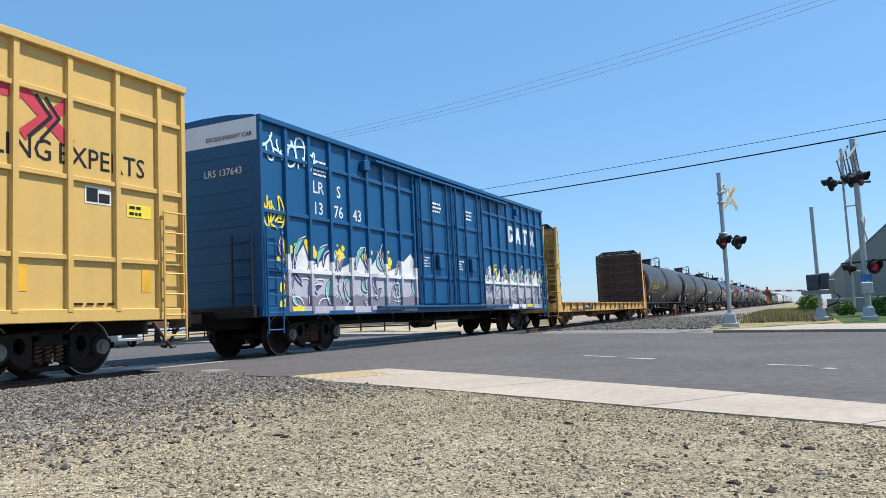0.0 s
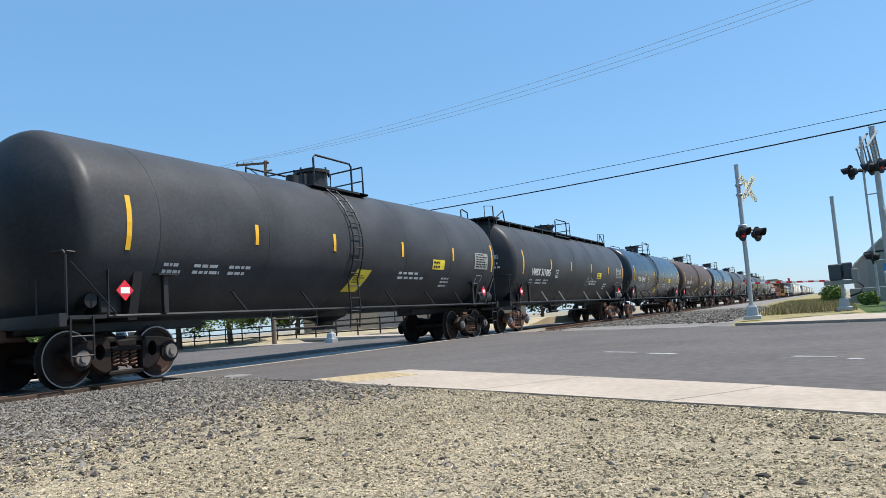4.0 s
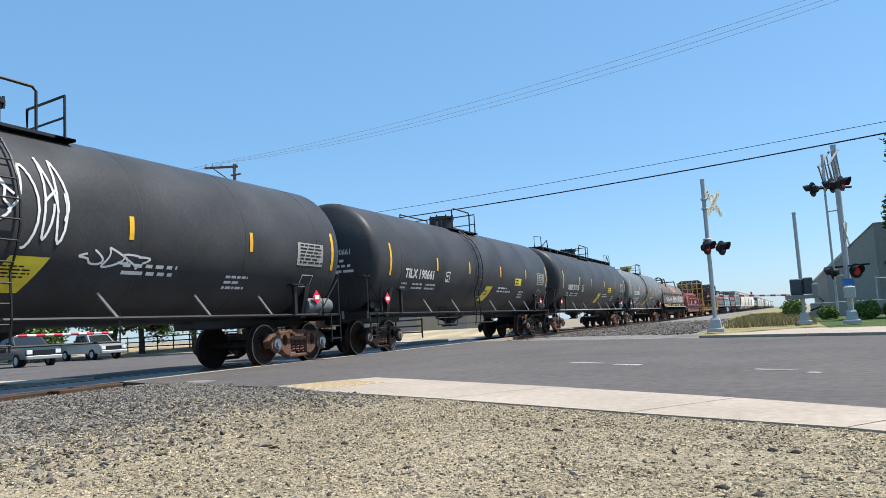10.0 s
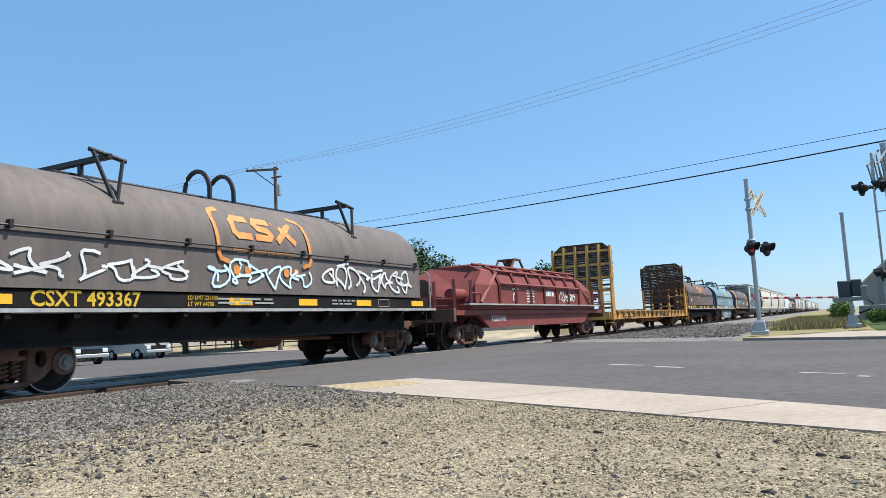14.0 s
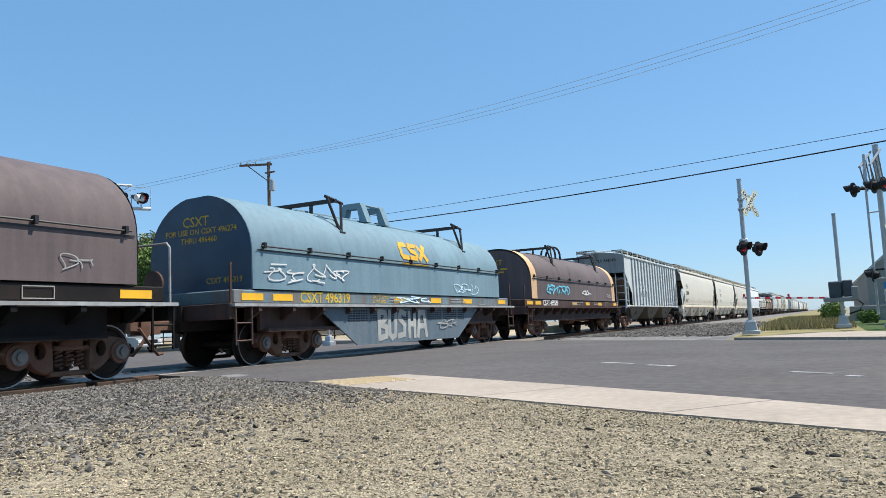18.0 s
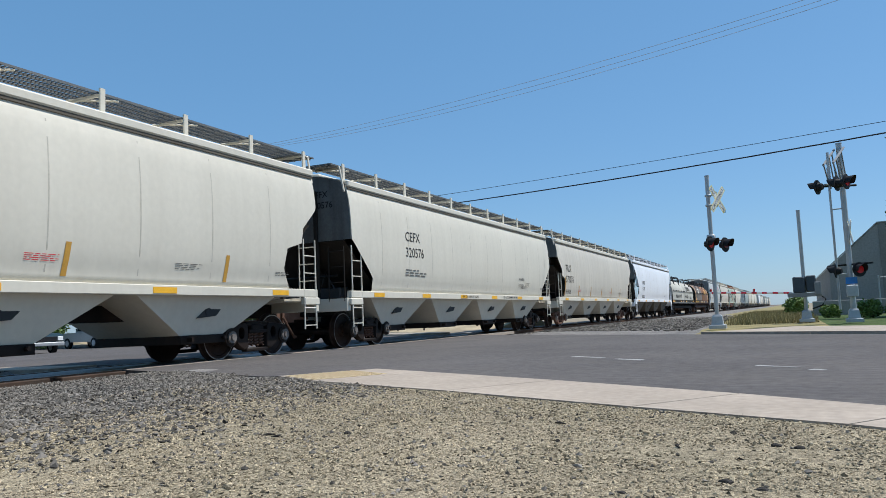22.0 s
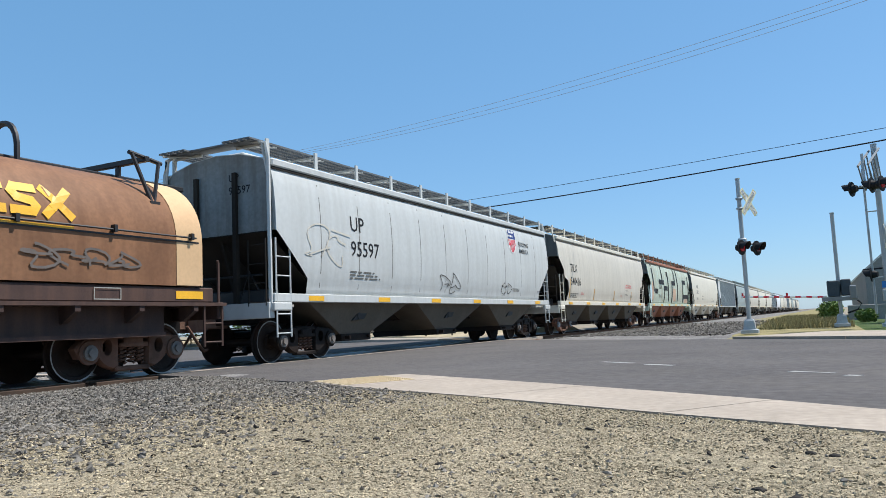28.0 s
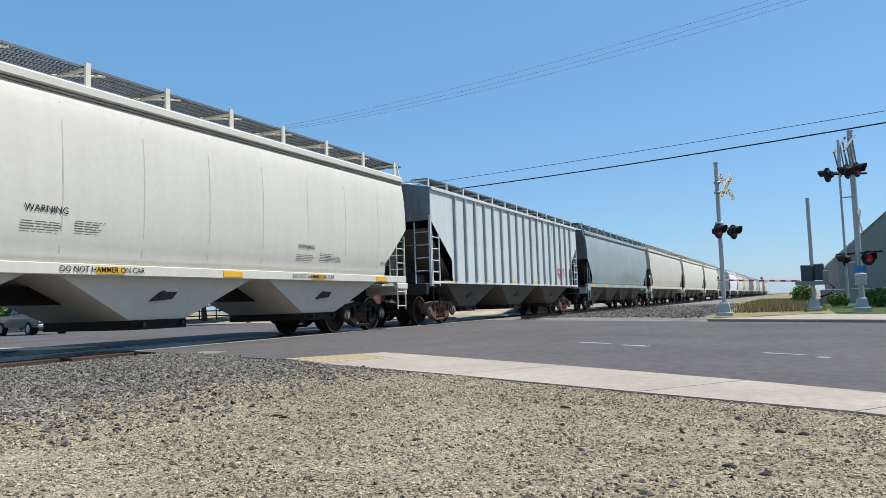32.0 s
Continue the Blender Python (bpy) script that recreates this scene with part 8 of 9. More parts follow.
for k in range(5):
    x, y = ((-2.83, 3.7), (-2.95, 3.77), (-0.54, 3.75), (-1.3, 4.4), (-1.06, 2.19))[k]
    me = Mesh().tube([(-0.04, 0, 0.004), (0.0, 0.01, 0.009), (0.045, -0.006, 0.005)], [0.004, 0.008, 0.003], 5)
    ob = part("wood_chip", me, CLINKER, None, "dark splinter of old timber on the gravel", at=(x, y, ground_z(x, y)))
    ob.rotation_euler = (0, 0, k * 0.9)
    tagged(ob, "", "debris", "stones on the gravel")


# ---- crossing signals ----
D3 = Vector((ROAD_D.x, ROAD_D.y, 0))
N3 = Vector((ROAD_N.x, ROAD_N.y, 0))


def heading(v):
    """Degrees about z that turn local +X onto v."""
    return math.degrees(math.atan2(v[1], v[0]))


def lamp_head(parent, at, turn, lit):
    """One flasher: round black background, hood, lens; it faces local +X."""
    h = part("lamp_head", shared(("lamp_back",), lambda: Mesh().disc((0, 0, 0), "x", 0.225, 0.03, 20).tube([(-0.16, 0, 0), (0.0, 0, 0)], [0.09, 0.15], 12)), HOOD_BLACK, parent, at=at)
    h.rotation_euler = (0, 0, radians(turn))
    def hood():
        me, n = Mesh(), 12
        a = [radians(-20 + 220 * k / n) for k in range(n + 1)]
        ring = lambda x, r, cut: [(x - cut * (1 - math.sin(q)) * 0.5, r * math.cos(q), r * math.sin(q)) for q in a]
        me.loft([ring(0.01, 0.16, 0), ring(0.27, 0.16, 0.18)], caps=False, closed=False)
        me.loft([ring(0.27, 0.155, 0.18), ring(0.01, 0.155, 0)], caps=False, closed=False)
        return me
    part("hood", shared(("lamp_hood",), hood), HOOD_BLACK, h)
    part("lens", shared(("lamp_lens",), lambda: Mesh().disc((0.025, 0, 0), "x", 0.12, 0.03, 18)), RED_LAMP if lit else DARK_LENS, h)
    return h


def crossbuck(parent, at, turn):
    """Two crossed blades facing local +X, lettered."""
    cb = part("crossbuck", Mesh().box(-0.03, -0.01, -0.05, 0.05, -0.3, 0.3), GALV, parent, at=at)
    cb.rotation_euler, cb.scale = (0, 0, radians(turn)), (0.78, 0.78, 0.78)
    for k, a in enumerate((48, -48)):
        bl = part("blade", shared(("blade",), lambda: Mesh().box(0, 0.012, -0.61, 0.61, -0.115, 0.115, 0.004)), SIGN_WHITE, cb, at=(0.014 * k, 0, 0))
        bl.rotation_euler = (radians(-a), 0, 0)
        me = Mesh()
        for y0, y1, z0, z1 in ((-0.61, 0.61, 0.095, 0.115), (-0.61, 0.61, -0.115, -0.095), (-0.61, -0.59, -0.095, 0.095), (0.59, 0.61, -0.095, 0.095)):
            me.box(0.012, 0.0145, y0, y1, z0, z1)
        part("border", me, LEMON, bl)
        for word, y in (("RAIL", -0.56), ("ROAD", 0.16)) if k == 0 else (("CROSSING", -0.56),):
            part("lettering", letters(word, 0.2, lambda y, z: 0.012, y, -0.07, lift=0.003, wide=0.92 if k == 0 else 1.12), BLACK_DECAL, bl)
    return cb


def mast(name, label, x, y, h, r=0.062, base=True):
    th = thing(name, label, "crossing signal", "crossing signals", at=(x, y, 0.0))
    part("pole", Mesh().tube([(0, 0, far_z(x)), (0, 0, h)], r, 14), GALV, th)
    part("cap", Mesh().disc((0, 0, h + 0.01), "z", r + 0.008, 0.03, 14), GALV, th)
    if base:
        me = Mesh()
        me.loft([[(a * q, b * q, z) for a, b in ((-1, -1), (1, -1), (1, 1), (-1, 1))] for q, z in ((0.24, far_z(x)), (0.24, 0.10), (0.17, 0.12), (0.14, 0.36), (0.10, 0.42))], smooth=False)
        part("base", me, GALV, th)
    return th


F1, A1 = Vector((0.90, -0.43, 0)), Vector((0.43, 0.90, 0))
m1 = mast("crossing_signal", "grey mast with a lettered crossbuck and two hooded flashers", -2.0, 24.0, 4.62)
for z in (3.72, 4.02):
    part("band", Mesh().box(-0.09, 0.09, -0.09, 0.09, z - 0.03, z + 0.03, 0.01).tube([(0, 0, z), tuple(D3 * 0.30 + Vector((0, 0, z)))], 0.02, 6), GALV, m1)
crossbuck(m1, tuple(D3 * 0.34 + Vector((0, 0, 3.86))), heading(Vector((0.86, -0.5, 0))))
part("crossarm", Mesh().tube([tuple(-A1 * 0.42 + F1 * 0.1 + Vector((0, 0, 2.66))), tuple(A1 * 0.42 + F1 * 0.1 + Vector((0, 0, 2.66)))], 0.035, 8).box(-0.12, 0.12, -0.12, 0.12, 2.58, 2.82, 0.02), GALV, m1)
for s, lit in ((-1, False), (1, True)):
    lamp_head(m1, tuple(A1 * (0.42 * s) + F1 * 0.2 + Vector((0, 0, 2.52))), heading(F1), s < 0)

STEEL_GREY = mat("dull_grey_truss", (0.22, 0.23, 0.24), 0.6, 0.3, 0.1, 3)
# mast with cantilever brackets
m2 = mast("cantilever_signal", "tall grey signal mast with paired flashers at two heights", 1.79, 26.5, 5.6, 0.085)
part("tie_post", Mesh().tube([tuple(-N3 * 0.15 - D3 * 0.34 + Vector((0, 0, 0.4))), tuple(-N3 * 0.15 - D3 * 0.34 + Vector((0, 0, 4.9)))], 0.035, 8), GALV, m2)
for z in (1.5, 3.55):
    part("tie_bracket", Mesh().tube([(0, 0, z), tuple(-N3 * 0.15 - D3 * 0.34 + Vector((0, 0, z)))], 0.022, 5), GALV, m2)
truss = Mesh()
tip = Vector((-0.42, -1.5, 0))
for off in (-0.16, 0.16):
    a, b = D3 * off, tip + D3 * off
    truss.tube([tuple(a + Vector((0, 0, 5.45))), tuple(b + Vector((0, 0, 4.75)))], 0.035, 6)
    truss.tube([tuple(a + Vector((0, 0, 4.35))), tuple(b + Vector((0, 0, 4.15)))], 0.035, 6)
    for k in range(4):
        p, q = a.lerp(b, k / 4), a.lerp(b, (k + 1) / 4)
        truss.tube([tuple(p + Vector((0, 0, 4.35))), tuple(q + Vector((0, 0, 5.3 - 0.17 * k)))], 0.022, 5)
part("arm_truss", truss, STEEL_GREY, m2)
part("tip_post", Mesh().tube([tuple(tip + Vector((0, 0, 4.0))), tuple(tip + Vector((0, 0, 5.1)))], 0.04, 8), GALV, m2)
part("arm_crossarm", Mesh().tube([tuple(tip - D3 * 0.5 + Vector((0, 0, 4.15))), tuple(D3 * 0.45 + Vector((0, 0, 4.2)))], 0.035, 8), HOOD_BLACK, m2)
for p, tn, lit in ((tip - D3 * 0.42, heading(-F1), True), (tip + D3 * 0.22, heading(-F1), False), (tip + D3 * 0.52, heading(F1), True)):
    lamp_head(m2, tuple(p + Vector((0, 0, 4.12))), tn, lit)
part("crossarm", Mesh().tube([tuple(-D3 * 0.75 + Vector((0, 0, 1.78))), tuple(D3 * 0.75 + Vector((0, 0, 1.78)))], 0.03, 8), HOOD_BLACK, m2)
for s in (-1, 1):
    lamp_head(m2, tuple(D3 * 0.38 * s - N3 * 0.12 + Vector((0, 0, 1.6))), heading(D3 * s - N3 * 0.35), s > 0)
crossbuck(m2, tuple(D3 * 0.22 - N3 * 0.2 + Vector((0, 0, 2.75))), heading(Vector((1.0, 0.12, 0))))
part("blue_sign", Mesh().box(-0.02, 0.0, -0.16, 0.16, -0.1, 0.1), mat("blue_sign_plate", (0.03, 0.18, 0.5), 0.5), m2, at=(0, -0.16, 1.28)).rotation_euler = (0, 0, radians(-90))
part("junction_box", Mesh().box(-0.16, 0.16, -0.26, -0.05, 0.78, 1.14, 0.02), GALV, m2)

# gate mechanism with its lowered striped arm
g1 = mast("crossing_gate", "grey gate mast with counterweight and lowered red and white arm", 0.51, 28.8, 3.85, 0.062)
part("mechanism_box", Mesh().box(-0.36, 0.02, -0.28, 0.18, 1.0, 1.55, 0.03).box(0.06, 0.36, -0.28, 0.18, 1.02, 1.58, 0.03), mat("grey_gate_box", (0.06, 0.075, 0.09), 0.6, 0.2, 0.15, 3), g1)
part("counterweight", Mesh().box(-0.55, 0.52, -0.42, -0.34, 0.86, 1.0, 0.01).box(0.3, 0.5, -0.45, -0.3, 0.9, 1.35, 0.02), STEEL_GREY, g1)
part("cable_loop", Mesh().tube([(0.42, -0.3, 0.95), (0.62, -0.3, 0.75), (0.5, -0.25, 0.55), (0.2, -0.1, 0.45)], 0.03, 6), HOOD_BLACK, g1)
arm_v = Vector((-2.75, 0.95, 0.16))
arm = part("gate_arm", Mesh().tube([(-0.4, 0.1, 1.02), tuple(Vector((-0.4, 0.1, 1.02)) + arm_v * 1.02)], 0.035, 6), SIGN_WHITE, g1)
for k in range(8):
    p = Vector((-0.4, 0.1, 1.02)) + arm_v * (1.02 * (k + 0.25) / 8)
    part("red_band", Mesh().tube([tuple(p), tuple(p + arm_v * 0.064)], 0.038, 6), RED_DECAL, arm)
for f in (0.45, 1.0):
    p = Vector((-0.4, 0.1, 1.06)) + arm_v * f
    part("arm_lamp", Mesh().tube([tuple(p), tuple(p + Vector((0, 0, 0.1)))], 0.035, 8), RED_LAMP, arm)

# signals beyond the train
m3 = mast("crossing_signal", "grey mast with round black flasher backgrounds beyond the track", -22.4, 31.4, 5.5)
crossbuck(m3, tuple(-D3 * 0.3 + Vector((0, 0, 4.2))), heading(-D3 * 0.7 + N3 * 0.7))
part("crossarm", Mesh().tube([(-0.5, -0.3, 3.2), (0.5, 0.3, 3.2)], 0.035, 8), GALV, m3)
for s in (-1, 1):
    lamp_head(m3, (0.42 * s, 0.25 * s - 0.1, 3.15), heading(Vector((0.55, -0.85, 0))), False)
    part("lamp_back", Mesh().disc((0.42 * s, 0.25 * s, 3.15), "y", 0.27, 0.05, 18), GALV, m3)
part("equipment_box", Mesh().box(0.15, 0.75, -0.3, 0.2, 1.6, 2.0, 0.03), GALV, m3)
part("white_sign", Mesh().box(-0.62, -0.24, -0.1, -0.08, 1.9, 2.35), SIGN_WHITE, m3)
TRUSS_WHITE = mat("bright_galvanised_truss", (0.62, 0.63, 0.62), 0.5, 0.2, 0.08, 3)
m4 = thing("cantilever_signal", "galvanised truss arm over the road carrying two flashers", "crossing signal", "crossing signals", at=(-23.2, 20.9, -0.32))
av = Vector((-0.62, -0.785, 0)).normalized()
me = Mesh()
me.tube([(0, 0, 6.02), tuple(av * 13 + Vector((0, 0, 6.02)))], 0.07, 8)
me.tube([tuple(av * 0.7 + Vector((0, 0, 6.92))), tuple(av * 13 + Vector((0, 0, 7.1)))], 0.05, 8)
part("chord", me, TRUSS_WHITE, m4)
for k in range(9):
    part("web_bar", Mesh().tube([tuple(av * (0.7 + 1.3 * k) + Vector((0, 0, 6.05))), tuple(av * (0.7 + 1.3 * k) + Vector((0, 0, 6.95)))], 0.02, 5).tube([tuple(av * (0.7 + 1.3 * k) + Vector((0, 0, 6.92))), tuple(av * (2.0 + 1.3 * k) + Vector((0, 0, 6.05)))], 0.02, 5), TRUSS_WHITE, m4)
part("end_cage", Mesh().tube([(0, 0, 6.02), (0, 0, 6.85), tuple(av * 0.8 + Vector((0, 0, 6.88)))], 0.018, 5).tube([tuple(av * 0.8 + Vector((0, 0, 6.45))), (0, 0, 6.45)], 0.018, 5), TRUSS_WHITE, m4)
for k in (0.35, 1.1):
    part("lamp_mount", Mesh().tube([tuple(av * k + Vector((0, 0, 6.05))), tuple(av * k + Vector((0, 0, 6.4)))], 0.03, 6), TRUSS_WHITE, m4)
    for q, lit in ((Vector((0.97, -0.25, 0)), k < 0.5), (Vector((-0.8, -0.6, 0)), False)):
        lamp_head(m4, tuple(av * k + q * 0.12 + Vector((0, 0, 6.42))), heading(q), lit)
    part("lamp_back", Mesh().tube([tuple(av * k + Vector((0.05, -0.30, 6.42))), tuple(av * k + Vector((0.0, -0.05, 6.42)))], [0.1, 0.2], 12), SIGN_WHITE, m4)
part("mast", Mesh().tube([tuple(av * 13 - Vector((0, 0, 0.1))), tuple(av * 13 + Vector((0, 0, 7.6)))], 0.16, 14), TRUSS_WHITE, m4)
g2 = thing("crossing_gate", "lowered red and white gate arm before the waiting vehicles", "crossing gate", "crossing signals", at=(-19.1, 9.0, 0))
part("mechanism_box", Mesh().box(-0.3, 0.3, -0.3, 0.3, -0.06, 1.1, 0.03), GALV, g2)
arm = part("gate_arm", Mesh().tube([(0, 0, 1.04), (-1.7, 9.6, 1.06)], 0.045, 6), SIGN_WHITE, g2)
for k in range(14):
    part("red_band", Mesh().tube([(-1.7 * (k + 0.2) / 14, 9.6 * (k + 0.2) / 14, 1.04 + 0.02 * (k + 0.2) / 14), (-1.7 * (k + 0.7) / 14, 9.6 * (k + 0.7) / 14, 1.04 + 0.02 * (k + 0.7) / 14)], 0.049, 6), RED_DECAL, arm)


# ---- poles and wires ----
def sag(a, b, drop, n=14):
    a, b = Vector(a), Vector(b)
    return [tuple(a.lerp(b, k / n) - Vector((0, 0, drop * 4 * (k / n) * (1 - k / n)))) for k in range(n + 1)]


wp = thing("utility_pole", "weathered wooden utility pole with crossarm and transformer", "utility pole", at=(-33.9, 40.9, 0))
part("pole", Mesh().tube([(0, 0, -0.36), (0, 0, 12.6)], [0.17, 0.11], 12), POLE_WOOD, wp)
part("crossarm", Mesh().box(-2.05, 0.25, -0.06, 0.06, 12.36, 12.5), POLE_WOOD, wp).rotation_euler = (0, 0, radians(25))
part("brace", Mesh().tube([(-1.3, -0.6, 12.35), (0, 0, 11.2)], 0.035, 5), POLE_WOOD, wp)
for k, q in enumerate((-1.95, -1.5, -0.9, 0.15)):
    part("insulator", Mesh().tube([(q * 0.906, q * 0.42, 12.5), (q * 0.906, q * 0.42, 12.66)], 0.05, 8), GALV, wp)
part("lower_arm", Mesh().box(-0.3, 0.55, -0.05, 0.05, 11.8, 11.9), POLE_WOOD, wp)
part("transformer", Mesh().tube([(0.38, -0.1, 10.5), (0.38, -0.1, 11.15)], 0.2, 14).disc((0.38, -0.1, 11.2), "z", 0.12, 0.12, 10), GALV, wp)
part("cable_box", Mesh().box(-1.1, -0.1, -0.12, 0.1, 4.4, 4.65, 0.05), HOOD_BLACK, wp)
part("guy_wire", Mesh().tube([(0, 0, 7.5), (3.0, 3.5, 0)], 0.02, 4), CABLE, wp)
for k, (a, b, d, r, m) in enumerate((
        ((-35.7, 40.1, 12.7), (6.5, 29.5, 12.3), 0.75, 0.010, WIRE),
        ((-35.3, 40.3, 12.7), (6.9, 29.8, 12.3), 0.9, 0.010, WIRE),
        ((-34.7, 40.5, 12.7), (7.3, 30.1, 12.3), 1.0, 0.010, WIRE),
        ((-33.9, 40.9, 7.42), (12.0, 29.0, 6.88), 0.52, 0.028, CABLE),
        ((-33.9, 40.9, 7.75), (12.0, 29.5, 7.25), 0.28, 0.012, CABLE),
        ((-35.7, 40.1, 12.65), (-88.0, 36.0, 12.5), 0.9, 0.012, WIRE),
        ((-34.7, 40.5, 12.65), (-88.0, 37.0, 12.1), 0.9, 0.012, WIRE),
        ((-33.9, 40.9, 7.55), (-70.0, 40.0, 7.2), 0.6, 0.016, CABLE),
        ((-33.9, 40.9, 6.3), (-60.0, 45.0, 5.2), 0.4, 0.014, CABLE))):
    tagged(part("overhead_wire", Mesh().tube(sag(a, b, d), r, 5), m, None, "thin grey overhead wire strung between poles" if r < 0.02 else "thick black overhead cable strung between poles"), "", "wire", "overhead wires")
p2 = thing("utility_pole", "distant wooden utility pole with a short crossarm", "utility pole", at=(-64.1, 44.9, 0))
part("pole", Mesh().tube([(0, 0, -0.36), (0, 0, 10.7)], [0.16, 0.11], 10), POLE_WOOD, p2)
part("crossarm", Mesh().box(-1.1, 1.1, -0.06, 0.06, 9.3, 9.44), POLE_WOOD, p2)


# ---- trees ----
def leaf_cloud(rng, centres, count, size):
    """Many small leaf clumps round given centres (x, y, z, radius), as one crown."""
    me = Mesh()
    total = sum(c[3] ** 2 for c in centres)
    for cx, cy, cz, r in centres:
        for _ in range(int(count * r * r / total)):
            d = Vector((rng.gauss(0, 1), rng.gauss(0, 1), rng.gauss(0, 1))).normalized()
            q = Vector((cx, cy, cz)) + d * r * rng.uniform(0.45, 1.2) * (1 + 0.3 * noise.noise(d * 2.3 + Vector((cx, cy, cz))))
            a = Vector((rng.gauss(0, 1), rng.gauss(0, 1), rng.gauss(0, 0.6))).normalized()
            b = a.cross(Vector((rng.gauss(0, 1), rng.gauss(0, 1), rng.gauss(0, 1)))).normalized()
            s = size * rng.uniform(0.6, 1.3)
            me.add([q - a * s, q + b * s * 0.5, q + a * s, q - b * s * 0.5], [(0, 1, 2, 3)])
    return me


def tree(x, y, h, w, leaf, label, seed, count=4200, size=0.22, low=0.25, name="tree"):
    rng = random.Random(seed)
    th = thing(name, label, "tree", "trees beyond the track", at=(x, y, far_z(x) if x < -18 else 0.0))
    pts = [(rng.uniform(-0.1, 0.1) * k, rng.uniform(-0.1, 0.1) * k, h * 0.7 * k / 5) for k in range(6)]
    tr = Mesh().tube(pts, [0.05 * h * (1 - 0.14 * k) * 0.6 for k in range(6)], 9)
    centres = []
    for k in range(24):
        a = rng.uniform(0, math.tau)
        f = rng.uniform(low, 0.86)
        rad = w / 2 * (0.35 + 0.5 * math.sin(math.pi * min(1, (f - low) / (1.0 - low) + 0.18))) * rng.uniform(0.55, 1.0)
        c = (math.cos(a) * rad, math.sin(a) * rad, h * f)
        tr.tube([pts[min(4, int(f * 4) + 1)], (c[0] * 0.6, c[1] * 0.6, c[2] - 0.1 * h), c], [0.02 * h * 0.5, 0.012 * h * 0.5, 0.02], 6)
        centres.append((*c, w * rng.uniform(0.08, 0.19)))
    centres.append((0, 0, h * 0.84, w * 0.18))
    part("trunk", tr, BARK, th)
    part("crown", leaf_cloud(rng, centres, int(count * 3.6), size * 0.72), leaf, th)
    return th


tree(-69.0, 51.5, 11.2, 12.0, LEAF_OLIVE, "tall olive-green tree behind the street", 1, 5200, 0.26)
tree(-50.0, 45.0, 10.4, 6.0, LEAF_OLIVE, "slender pale green tree with open branches", 2, 3600, 0.2)
tree(-45.6, 43.6, 8.4, 8.6, LEAF, "dense bright green leafy tree", 3, 5200, 0.2, 0.3)
tree(-41.2, 44.6, 7.8, 8.0, LEAF, "dense rounded green tree by the pole", 4, 5200, 0.2, 0.3)
tree(-38.6, 49.4, 7.4, 4.6, LEAF, "small bright green tree with a loose crown", 5, 3200, 0.18, 0.2)
tree(-46.4, 82.8, 11.8, 12.5, LEAF_DARK, "broad dark green oak behind the white building", 6, 5200, 0.28)
tree(-53.5, 80.0, 8.4, 6.0, LEAF_DARK, "small dark tree behind the white building", 7, 2200, 0.25)
tree(-51.0, 37.6, 4.8, 6.5, LEAF, "low bright green bush-like tree", 8, 3200, 0.18, 0.12)
tree(-90.0, 55.5, 12.5, 7.0, LEAF_DARK, "dark conifer beyond the street", 9, 3000, 0.28)
tree(-76.0, 50.0, 4.5, 9.0, LEAF_DARK, "low dark hedge-like tree", 10, 2600, 0.25, 0.1)
tree(-60.0, 43.0, 4.4, 8.0, LEAF, "low green shrub tree along the street", 11, 2600, 0.22, 0.1)
tree(6.0, 35.6, 8.5, 4.9, LEAF_DARK, "dark tree with hanging branches by the warehouse", 12, 2600, 0.16, 0.2)
tree(-30.5, 86.0, 8.0, 8.0, LEAF_DARK, "dark tree far behind the buildings", 13, 2600, 0.28)


def hedge(x, y, lx, ly, h, seed):
    rng = random.Random(seed)
    th = thing("hedge", "clipped green hedge on the lawn", "hedge", "hedges", at=(x, y, 0))
    cs = [(rng.uniform(-lx, lx) / 2, rng.uniform(-ly, ly) / 2, h * rng.uniform(0.35, 0.72), h * 0.36) for _ in range(14)]
    part("stem", Mesh().tube([(-lx / 3, 0, 0), (0, 0, h * 0.6), (lx / 3, 0, 0)], 0.04, 5), BARK, th)
    part("leaves", leaf_cloud(rng, cs, 2600, 0.07), LEAF, th)
    return th


hedge(1.6, 36.8, 0.55, 0.5, 0.50, 1)
hedge(2.75, 33.3, 0.45, 0.5, 0.68, 2)
hedge(3.85, 33.1, 0.7, 0.5, 0.58, 3)
hedge(0.25, 44.0, 0.6, 0.6, 1.0, 4)


def grass_tufts():
    rng = random.Random(12)
    me = Mesh()
    for _ in range(15000):
        x, y = rng.uniform(-2.6, 0.9), rng.uniform(29.0, 64.0)
        if x * ROAD_N.x + y * ROAD_N.y < ROAD_FAR + 4.0 or x < -2.4 - max(0.0, min(2.4, (y - 34) * 0.06)) + rng.uniform(0, 0.7):
            continue
        h, a = rng.uniform(0.06, 0.3), rng.uniform(0, math.tau)
        dx, dy = 0.018 * math.cos(a), 0.018 * math.sin(a)
        lx, ly = rng.uniform(-0.1, 0.1), rng.uniform(-0.1, 0.1)
        me.add([(x - dx, y - dy, -0.04), (x + dx, y + dy, -0.04), (x + lx, y + ly, h)], [(0, 1, 2)])
    return tagged(part("dry_grass", me, DRY_GRASS, None, "dry yellow grass beside the ballast"), "", "grass", kind="stuff")


grass_tufts()


